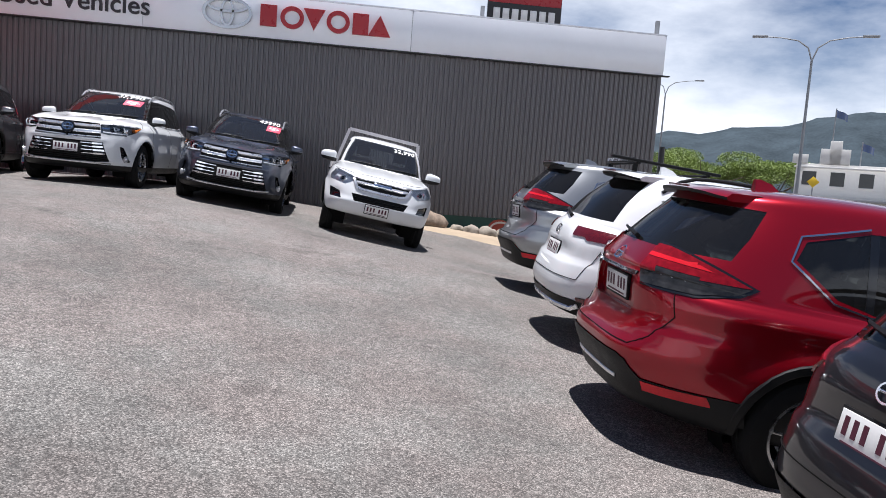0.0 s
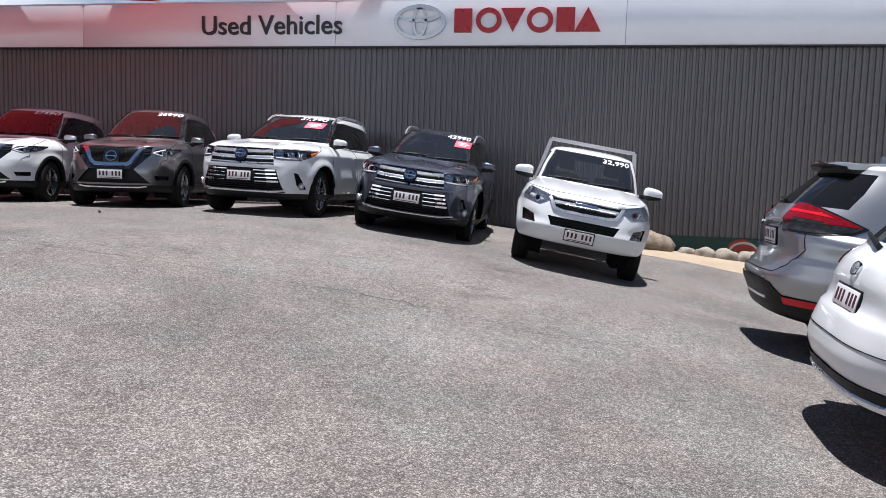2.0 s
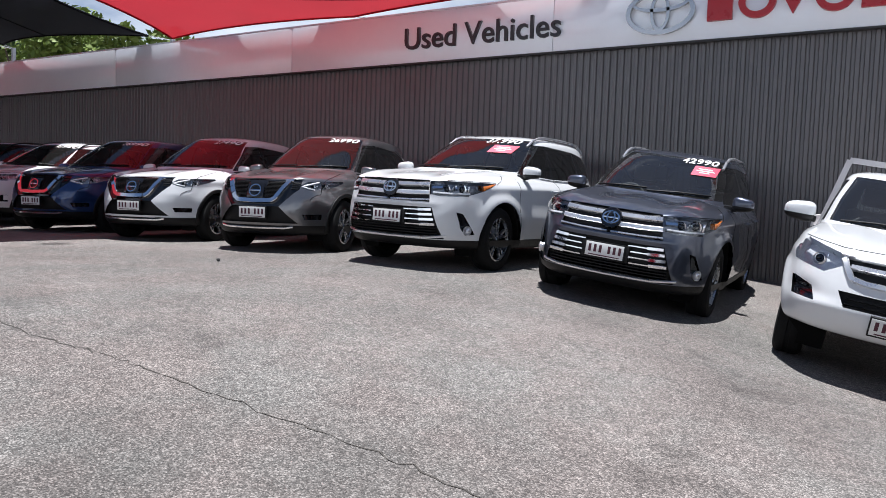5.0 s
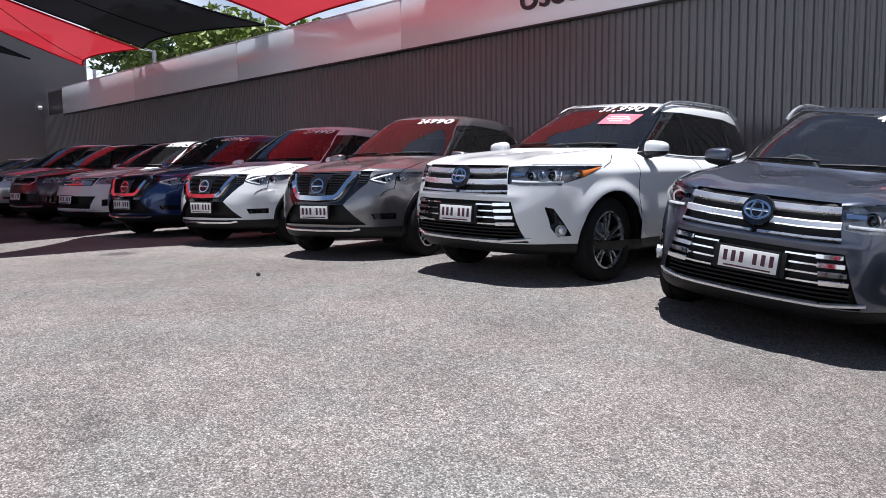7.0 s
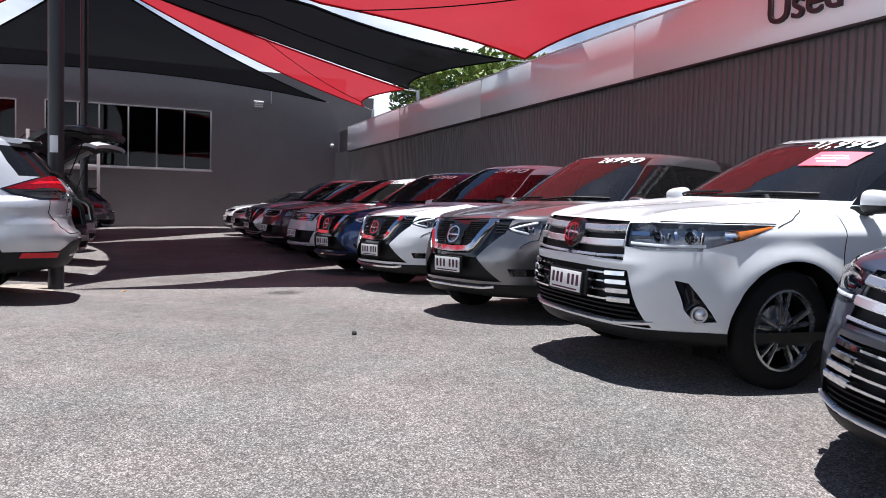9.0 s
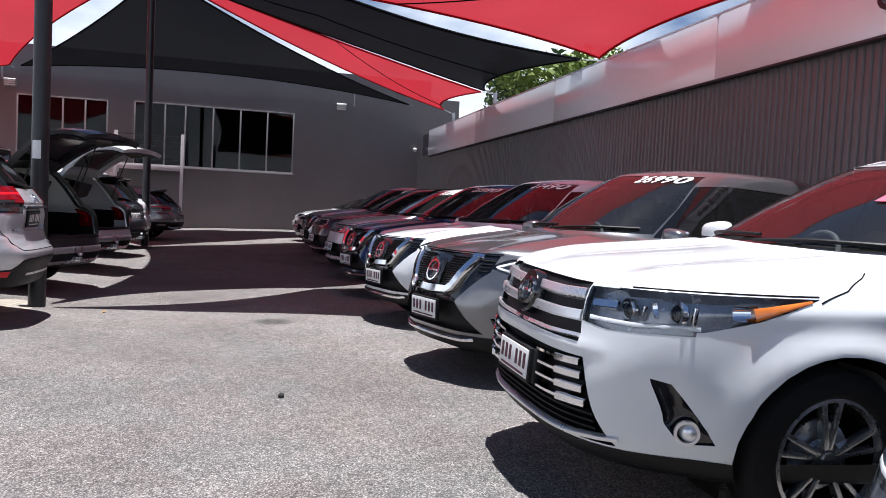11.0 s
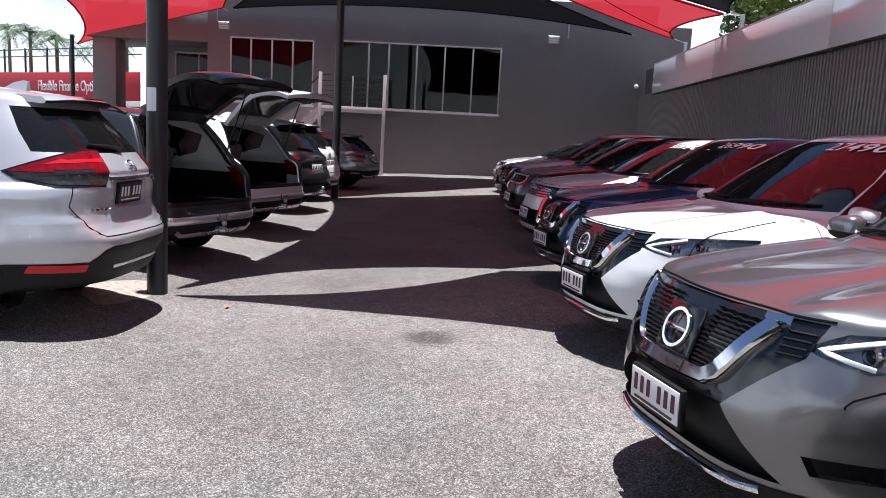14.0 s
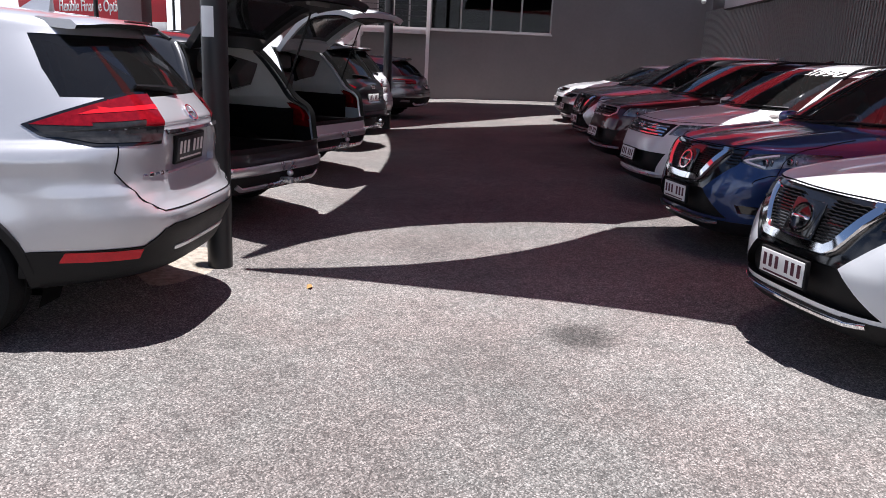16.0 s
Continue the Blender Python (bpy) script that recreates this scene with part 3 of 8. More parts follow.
        p, n, _, _ = self.bvh.ray_cast(Vector(o), Vector(d))
        if p is None:
            near = Vector(o) + Vector(d) * (6 if view != "R" else 10)
            p, n, _, _ = self.bvh.find_nearest(near)
        return p, (n if n.dot(Vector(d)) < 0 else -n)

    def ribbon(self, bm, view, path, width, proud, base=-0.012, step=0.05, round_top=0.72):
        """A moulding laid on the skin along a path; width may change from end to end."""
        pts = []
        for (a, b), (c, d) in zip(path, path[1:]):
            k = max(1, int(math.hypot(c - a, d - b) / step))
            pts += [(a + (c - a) * i / k, b + (d - b) * i / k) for i in range(k)]
        pts.append(path[-1])
        hits = [self.on(view, a, b) for a, b in pts]
        sections = []
        for i, (p, n) in enumerate(hits):
            t = (hits[min(i + 1, len(hits) - 1)][0] - hits[max(i - 1, 0)][0])
            t = t.normalized() if t.length > 1e-6 else Vector((1, 0, 0))
            w = width if not isinstance(width, tuple) else width[0] + (width[1] - width[0]) * i / max(1, len(hits) - 1)
            s = n.cross(t).normalized() * (w / 2)
            sections.append([bm.verts.new(q) for q in (p - s + n * base, p - s + n * proud * 0.5, p - s * round_top + n * proud, p + s * round_top + n * proud, p + s + n * proud * 0.5, p + s + n * base)])
        for a, b in zip(sections, sections[1:]):
            for k in range(6):
                bm.faces.new((a[k], a[(k + 1) % 6], b[(k + 1) % 6], b[k]))
        bm.faces.new(sections[0])
        bm.faces.new(sections[-1][::-1])
        bmesh.ops.recalc_face_normals(bm, faces=bm.faces)
        return bm

    def seat_at(self, view, a, b, proud=0.0):
        """A pose on the skin with y pointing inward and z up along the skin."""
        p, n = self.on(view, a, b)
        y = -n
        x = y.cross(Vector((0, 0, 1))).normalized() if abs(y.z) < 0.98 else Vector((1, 0, 0))
        z = x.cross(y)
        return Matrix.Translation(p + n * proud) @ Matrix((x, y, z)).transposed().to_4x4()


def ring_plate(bm, rx, rz, wide, depth, m, seg=28):
    """A flat oval ring."""
    loops = []
    for r, y in ((1, 0), (1, -depth), (0, -depth), (0, 0)):
        loops.append([bm.verts.new(m @ Vector(((rx - (0 if r else wide)) * math.cos(k * math.tau / seg), y, (rz - (0 if r else wide)) * math.sin(k * math.tau / seg)))) for k in range(seg)])
    for a, b in zip(loops, loops[1:] + loops[:1]):
        for k in range(seg):
            bm.faces.new((a[k], a[(k + 1) % seg], b[(k + 1) % seg], b[k]))
    bmesh.ops.recalc_face_normals(bm, faces=bm.faces)


def badge(parent, m, r=0.07, oval=0.72, name="badge"):
    bm = bmesh.new()
    ring_plate(bm, r, r * oval, r * 0.16, 0.012, m)
    box(bm, -r * 0.9, -0.01, -r * 0.1, r * 0.9, 0.004, r * 0.1, 0.002, m)
    part(name, bm, "chrome", parent, "chrome oval badge")


def number_plate(parent, m, w=0.372, h=0.134, surround="plastic"):
    bm = bmesh.new()
    box(bm, -w / 2 - 0.012, -0.006, -h / 2 - 0.016, w / 2 + 0.012, 0.02, h / 2 + 0.012, 0.004, m)
    holder = part("plate_holder", bm, surround, parent)
    bm = bmesh.new()
    box(bm, -w / 2, -0.011, -h / 2, w / 2, -0.004, h / 2, 0.002, m)
    plate = part("number_plate", bm, "plate", holder, "white number plate with dark bars")
    for x in (-0.145, -0.093, -0.041, 0.045, 0.097, 0.149):
        share("plate_bar", bar_mesh(0.026, 0.072), plate, m @ Matrix.Translation((x, -0.0112, 0.010)))
    share("plate_bar", bar_mesh(0.3, 0.01), plate, m @ Matrix.Translation((0, -0.0112, -0.053)))


BARS = {}


def bar_mesh(w, h, material="ink"):
    if (w, h, material) not in BARS:
        bm = bmesh.new()
        box(bm, -w / 2, -0.002, -h / 2, w / 2, 0.002, h / 2)
        BARS[w, h, material] = finish(bm, 0)
        BARS[w, h, material].materials.append(M[material])
    return BARS[w, h, material]


WHEELS = {}


def wheel_meshes(r, width, rim_r, spokes, dark):
    key = (r, width, rim_r, spokes, dark)
    if key in WHEELS:
        return WHEELS[key]
    bm = bmesh.new()
    h = width / 2
    lathe(bm, [(rim_r, -h * 0.8), (rim_r + 0.02, -h), (r - 0.05, -h * 1.03), (r - 0.015, -h * 0.9), (r, -h * 0.6), (r, -0.02), (r - 0.008, -0.015), (r - 0.008, 0.015), (r, 0.02), (r, h * 0.6), (r - 0.015, h * 0.9), (r - 0.05, h * 1.03), (rim_r + 0.02, h), (rim_r, h * 0.8)], 40, capped=False)
    tyre = finish(bm)
    tyre.materials.append(M["tyre"])
    bm = bmesh.new()
    lathe(bm, [(rim_r - 0.016, h * 0.6), (rim_r - 0.03, -h * 0.6), (0.05, -h * 0.55)], 40, capped=False)
    barrel = finish(bm)
    barrel.materials.append(M["gap"])
    bm = bmesh.new()
    lathe(bm, [(rim_r + 0.004, h * 0.86), (rim_r - 0.010, h * 0.9), (rim_r - 0.018, h * 0.6)], 40, capped=False)
    for k in range(spokes):
        a = k * math.tau / spokes
        for da in ((-0.17, 0.17) if spokes <= 6 else (0,)):
            m = Matrix.Rotation(a, 4, "X") @ Matrix.Translation((h * 0.62, 0, 0)) @ Matrix.Rotation(da, 4, "X")
            box(bm, -0.03, -0.012, 0.04, 0.012, 0.012, rim_r - 0.010, 0.005, m)
    lathe(bm, [(0.0, h * 0.78), (0.03, h * 0.78), (0.034, h * 0.7), (0.07, h * 0.66), (0.075, h * 0.3)], 20)
    rim = finish(bm)
    rim.materials.append(M["rim_dark" if dark else "rim"])
    bm = bmesh.new()
    lathe(bm, [(0.0, h * 0.15), (0.15, h * 0.15), (0.15, h * 0.02), (0.0, h * 0.02)], 24)
    disc = finish(bm)
    disc.materials.append(M["satin"])
    WHEELS[key] = tyre, rim, disc, barrel
    return WHEELS[key]


def wheels(root, axles, track, r=0.36, width=0.225, rim_r=0.235, spokes=5, dark=False):
    tyre, rim, disc, barrel = wheel_meshes(r, width, rim_r, spokes, dark)
    for y in axles:
        for side in (1, -1):
            turn = Matrix.Identity(4) if side > 0 else Matrix.Rotation(math.pi, 4, "Z")
            t = share("wheel", tyre, root, Matrix.Translation((side * track, y, r - 0.012)) @ turn, "black tyre on an alloy rim")
            share("rim", rim, t, Matrix.Identity(4))
            share("brake_disc", disc, t, Matrix.Identity(4))
            share("rim_barrel", barrel, t, Matrix.Identity(4))


def seats(root, rows, colour="cabin", width=0.5):
    bm0 = bmesh.new()
    box(bm0, -0.25, -0.28, 0.0, 0.25, 0.26, 0.16, 0.05)
    box(bm0, -0.24, -0.07, 0.1, 0.24, 0.07, 0.68, 0.055, pose(0, 0.28, 0, -14))
    seat_mesh = finish(bm0)
    seat_mesh.materials.append(M[colour])
    bm0 = bmesh.new()
    box(bm0, -0.13, -0.05, -0.09, 0.13, 0.05, 0.1, 0.04)
    head_mesh = finish(bm0)
    head_mesh.materials.append(M[colour])
    for y, z, xs in rows:
        for x in xs:
            s = share("seat", seat_mesh, root, Matrix.Translation((x, y, z)))
            share("headrest", head_mesh, s, Matrix.Translation((0, 0.47, 0.8)))


def mirrors(root, skin, y, z, x, colour, size=1.0):
    for side in (1, -1):
        bm = bmesh.new()
        bmesh.ops.create_icosphere(bm, subdivisions=3, radius=1.0)
        for v in bm.verts:
            c = v.co
            for i in range(3):
                c[i] = math.copysign(abs(c[i]) ** 0.62, c[i])
            v.co = Vector((c.x * 0.105 * size, c.y * (0.085 if c.y < 0 else 0.03) * size, c.z * 0.07 * size * (1 - 0.18 * c.x * side)))
        bmesh.ops.translate(bm, vec=(side * (x + 0.115), y, z), verts=bm.verts)
        low = bm.copy()
        for half, over in ((bm, True), (low, False)):
            bmesh.ops.bisect_plane(half, geom=half.verts[:] + half.edges[:] + half.faces[:], plane_co=(0, 0, z - 0.02 * size), plane_no=(0, 0, 1), clear_inner=over, clear_outer=not over)
        cap = part("mirror", bm, colour, root)
        part("mirror_base", low, "plastic", cap)
        bm = bmesh.new()
        box(bm, -0.09, -0.035, -0.03, 0.05, 0.035, 0.03, 0.012, Matrix.Translation((side * (x + 0.01), y - 0.01, z - 0.06)))
        part("mirror_stem", bm, "plastic", cap)
        bm = bmesh.new()
        box(bm, -0.088, 0, -0.055, 0.088, 0.01, 0.055, 0.004, Matrix.Translation((side * (x + 0.118), y + 0.028 * size, z)))
        part("mirror_glass", bm, "chrome", cap)


def price(root, skin, text, x, z, size, colour="chalk"):
    """Figures painted on the windscreen."""
    mesh = writing(text, size, 0.0, 1.06, 0.0022)
    for v in mesh.vertices:
        p, n = skin.on("F", x + v.co.x, z + v.co.y * 0.62)
        v.co = p + n * 0.006
    mesh.materials.append(M[colour])
    ob = new("price_marking", mesh)
    ob.parent = root
    return tagged(ob, "white price painted on the windscreen")


def sticker(root, skin, x0, z0, x1, z1, colour="pink"):
    bm = bmesh.new()
    grid = [[bm.verts.new((lambda pn: pn[0] + pn[1] * 0.007)(skin.on("F", x0 + (x1 - x0) * i / 5, z0 + (z1 - z0) * j / 4))) for j in range(5)] for i in range(6)]
    for i in range(5):
        for j in range(4):
            bm.faces.new((grid[i][j], grid[i + 1][j], grid[i + 1][j + 1], grid[i][j + 1]))
    st = part("sticker", bm, colour, root, "pink sale sticker on the windscreen")
    bm = bmesh.new()
    for k, (a, b) in enumerate(((0.2, 0.75), (0.15, 0.85), (0.3, 0.7))):
        zz = z1 - (z1 - z0) * (0.3 + 0.2 * k)
        skin.ribbon(bm, "F", [(x0 + (x1 - x0) * a, zz), (x0 + (x1 - x0) * b, zz)], 0.022, 0.009, 0.007)
    part("sticker_print", bm, "chalk", st)


def body_common(root, s, spec):
    """Windows, lining, wheel wells, seams, wheels and fittings that all the cars have."""
    L = s.length
    axles = spec["axles"]
    wr = spec.get("well", 0.405)
    for y in axles:
        s.both([(y + wr * math.cos(k * math.tau / 34), spec.get("wheel", 0.36) - 0.01 + wr * math.sin(k * math.tau / 34)) for k in range(34)], "well")
    s.cut("F", spec["screen"], "windscreen")
    if spec.get("rear_glass"):
        s.cut("R", spec["rear_glass"], "rear_window")
    for i, outline in enumerate(spec["side_glass"]):
        s.both(outline, "side%d" % i)
    for i, outline in enumerate(spec.get("pillars", ())):
        s.both(outline, "blackout%d" % i)
    if spec.get("sill"):
        for i, outline in enumerate(spec["sill"]):
            s.both(outline, "sill")


def body_parts(root, s, spec):
    L = s.length
    tint = spec.get("tint", "tint")
    part("body", s.take("body"), "paint", root)
    part("windscreen", s.take("windscreen", inward=0.003), "windscreen", root)
    if "rear_window" in s.tags:
        part("rear_window", s.take("rear_window", inward=0.003), tint, root)
    for i in range(len(spec["side_glass"])):
        for end in ("_l", "_r"):
            part("side_window", s.take("side%d" % i + end, inward=0.004), tint if i else spec.get("front_tint", "tint"), root)
    for end in ("_l", "_r"):
        for i in range(len(spec.get("pillars", ()))):
            part("pillar_trim", s.take("blackout%d" % i + end, inward=0.002), "gloss_black", root)
        if "sill" + end in s.tags:
            part("sill_cladding", s.take("sill" + end, inward=-0.006, walls=1), "plastic", root)
    # lining inside the cabin
    part("cabin_lining", s.take("body", inward=0.03, skip=lambda f: f.calc_center_median().z < spec["belt"] - 0.12 or (f.normal.z > 0.5 and f.calc_center_median().y < spec["cowl"] + 0.2)), spec.get("lining", "cabin"), root)
    # wheel wells
    wr, wz = spec.get("well", 0.405), spec.get("wheel", 0.36) - 0.01
    for y in spec["axles"]:
        for side in (1, -1):
            bm = bmesh.new()
            w = spec["half"] - 0.015
            ring = [(y + (wr + 0.012) * math.cos(a), wz + (wr + 0.012) * math.sin(a)) for a in (math.pi * (k / 16 * 1.3 - 0.15) for k in range(17))]
            reach = [max(w - 0.2, min(w - 0.012, abs(s.on("S", yy, zz)[0].x) - 0.004)) for yy, zz in ring]
            a = [bm.verts.new((side * r, yy, zz)) for r, (yy, zz) in zip(reach, ring)]
            b = [bm.verts.new((side * (w - 0.4), yy, zz)) for yy, zz in ring]
            for k in range(16):
                bm.faces.new((a[k], a[k + 1], b[k + 1], b[k]))
            bm.faces.new(b)
            part("wheel_well", bm, "gap", root)
            if spec.get("arch"):
                bm = bmesh.new()
                arc = [(y + (wr + 0.018) * math.cos(q), wz + (wr + 0.018) * math.sin(q)) for q in (math.pi * (k / 20 * 1.16 - 0.08) for k in range(21))]
                arc = [p for p in arc if abs(s.on("S", *p)[0].x) > 0.7 * spec["half"]]
                s.ribbon(bm, "S" if side > 0 else "Q", arc, spec["arch"], 0.014, -0.02)
                part("arch_moulding", bm, spec.get("arch_mat", "plastic"), root)
    # seams and handles
    for view in "SQ":
        for path in spec["seams"]:
            bm = bmesh.new()
            s.ribbon(bm, view, path, 0.005, 0.003, -0.008, step=0.025)
            part("door_seam", bm, "gap", root)
        for y, z in spec["handles"]:
            bm = bmesh.new()
            s.ribbon(bm, view, [(y - 0.11, z), (y + 0.11, z + 0.004)], 0.03, 0.035, -0.01, round_top=0.6)
            part("door_handle", bm, spec.get("handle", "paint"), root)
        for path in spec.get("side_chrome", ()):
            bm = bmesh.new()
            s.ribbon(bm, view, path, 0.015, 0.007, -0.006)
            part("window_trim", bm, spec.get("trim", "chrome"), root)
    # floor and dashboard
    bm = bmesh.new()
    yr = spec.get("cabin_end", L - 0.25)
    box(bm, -spec["half"] + 0.13, spec["cowl"] + 0.25, spec.get("floor", 0.42), spec["half"] - 0.13, yr, spec.get("floor", 0.42) + 0.05)
    part("cabin_floor", bm, "cabin", root)
    bm = bmesh.new()
    box(bm, -spec["half"] + 0.16, spec["cowl"] + 0.12, 0.6, spec["half"] - 0.16, spec["cowl"] + 0.62, spec["belt"] + 0.02, 0.05)
    part("dashboard", bm, "cabin", root)
    bm = bmesh.new()
    wm = pose(-0.37, spec["cowl"] + 0.72, spec["belt"] - 0.02, 62)
    tube(bm, [wm @ Vector((0.18 * math.cos(k * math.tau / 24), 0.18 * math.sin(k * math.tau / 24), 0)) for k in range(25)], 0.015, 8)
    part("steering_wheel", bm, "cabin", root)
    seats(root, spec["seat_rows"], spec.get("seat_mat", "cabin"))
    # wipers
    for x0, x1 in ((-0.6, -0.02), (0.0, 0.62)):
        bm = bmesh.new()
        zb = spec["screen"][0][1]
        s.ribbon(bm, "F", [(x0, zb + 0.005), ((x0 + x1) / 2, zb + 0.03), (x1, zb + 0.035)], 0.014, 0.02, 0.004)
        part("wiper", bm, "plastic", root)
    wheels(root, spec["axles"], spec["half"] - spec.get("tuck", 0.14), spec.get("wheel", 0.36), 0.225, spec.get("rim_r", 0.235), spec.get("spokes", 5), spec.get("rim_dark", False))
    mirrors(root, s, *spec["mirror"])


def lamp(root, s, name, label, depth=0.05, direction=(0, 1, 0), balls=(), view="F", cover="lens", housing="housing"):
    """A lamp let into the skin: a reflector bowl, projectors and a clear cover."""
    bowl = part("headlight", s.take(name, inward=depth, walls=1), housing, root, label)
    part("lamp_cover", s.take(name, inward=-0.001), cover, bowl)
    for a, b, r in balls:
        p, n = s.on(view, a, b)
        seat = Matrix.Translation(p - n * (0.010 + r * 0.75) + Vector((0, 0, -0.003)))
        bm = bmesh.new()
        bmesh.ops.create_uvsphere(bm, u_segments=20, v_segments=12, radius=r * 0.72)
        bmesh.ops.transform(bm, matrix=seat, verts=bm.verts)
        part("projector", bm, "gloss_black", bowl, "dark glass projector")
        bm = bmesh.new()
        ring_plate(bm, r * 1.12, r * 1.12, r * 0.3, 0.022, seat)
        part("bezel", bm, "chrome", bowl, "chrome ring round the projector")
        bm = bmesh.new()
        box(bm, r * 1.1, 0.012, -r * 0.5, r * 1.5, 0.03, r * 0.9, 0.004, seat @ Matrix.Rotation(radians(8 if a > 0 else -8), 4, "Y"))
        part("reflector", bm, "chrome", bowl)


def recess(root, s, name, part_name, material, depth=0.03, direction=(0, 1, 0), label=""):
    return part(part_name, s.take(name, shift=Vector(direction) * depth, walls=1), material, root, label)


def slabs(s, bm, view, rows, width, proud, base=-0.03):
    for x0, x1, z in rows:
        s.ribbon(bm, view, [(x0, z), (x1, z)], width, proud, base)
    return bm


def roof_rails(root, s, y0, y1, x, colour="satin"):
    for side in (1, -1):
        bm = bmesh.new()
        pts = []
        for k in range(13):
            y = y0 + (y1 - y0) * k / 12
            p, n = s.on("T", side * x, y)
            lift = 0.045 * min(1, math.sin(math.pi * k / 12) * 3)
            pts.append(p + Vector((0, 0, lift)))
        tube(bm, pts, 0.017, 8)
        part("roof_rail", bm, colour, root)


def fin(root, s, y):
    bm = bmesh.new()
    p, n = s.on("T", 0, y)
    prof = [(-0.11, -0.01), (-0.03, 0.045), (0.05, 0.065), (0.085, 0.06), (0.08, -0.01)]
    a = [bm.verts.new(p + Vector((-0.012 if z > 0.03 else -0.03, q, z))) for q, z in prof]
    b = [bm.verts.new(p + Vector((0.012 if z > 0.03 else 0.03, q, z))) for q, z in prof]
    bm.faces.new(a)
    bm.faces.new(b[::-1])
    for i in range(len(a)):
        j = (i + 1) % len(a)
        bm.faces.new((a[i], b[i], b[j], a[j]))
    bmesh.ops.recalc_face_normals(bm, faces=bm.faces)
    part("aerial_fin", bm, "paint", root)


def spoiler(root, s, z, w, y, depth=0.2, colour="paint"):
    """The lip over the rear window, carrying on the slope of the roof."""
    bm = bmesh.new()
    n = 15
    rows = []
    for k in range(n):
        x = -w + 2 * w * k / (n - 1)
        e = 1 - abs(x / w) ** 3.0
        top = max(s.on("T", x * 0.98, y - 0.14)[0].z, s.on("T", 0, y - 0.14)[0].z - 0.022)
        d = depth * (0.35 + 0.65 * e)
        rows.append([bm.verts.new(p) for p in ((x, y - 0.16, top - 0.003), (x, y + d * 0.5, top - 0.014), (x, y + d, top - 0.04), (x, y + d - 0.01, top - 0.058), (x, y + d * 0.3, top - 0.062), (x, y - 0.12, top - 0.05))])
    for a, b in zip(rows, rows[1:]):
        for k in range(6):
            bm.faces.new((a[k], a[(k + 1) % 6], b[(k + 1) % 6], b[k]))
    bm.faces.new(rows[0])
    bm.faces.new(rows[-1][::-1])
    bmesh.ops.recalc_face_normals(bm, faces=bm.faces)
    under = bm.copy()
    bmesh.ops.delete(under, geom=[f for f in under.faces if f.normal.z > -0.25], context="FACES")
    bmesh.ops.delete(bm, geom=[f for f in bm.faces if f.normal.z <= -0.25], context="FACES")
    sp = part("rear_spoiler", bm, colour, root)
    part("spoiler_underside", under, "plastic", sp)
    bm = bmesh.new()
    box(bm, -0.14, y + depth - 0.02, top - 0.01, 0.14, y + depth + 0.004, top + 0.002, 0.003)
    part("brake_light", bm, "dark_red", sp)


def repaint(root, colour):
    """Gives a copy its own paint, on the objects, while the meshes stay shared."""
    for o in root.children_recursive:
        if o.type == "MESH" and o.data.materials and o.data.materials[0] == M["paint"]:
            o.material_slots[0].link = "OBJECT"
            o.material_slots[0].material = M[colour]


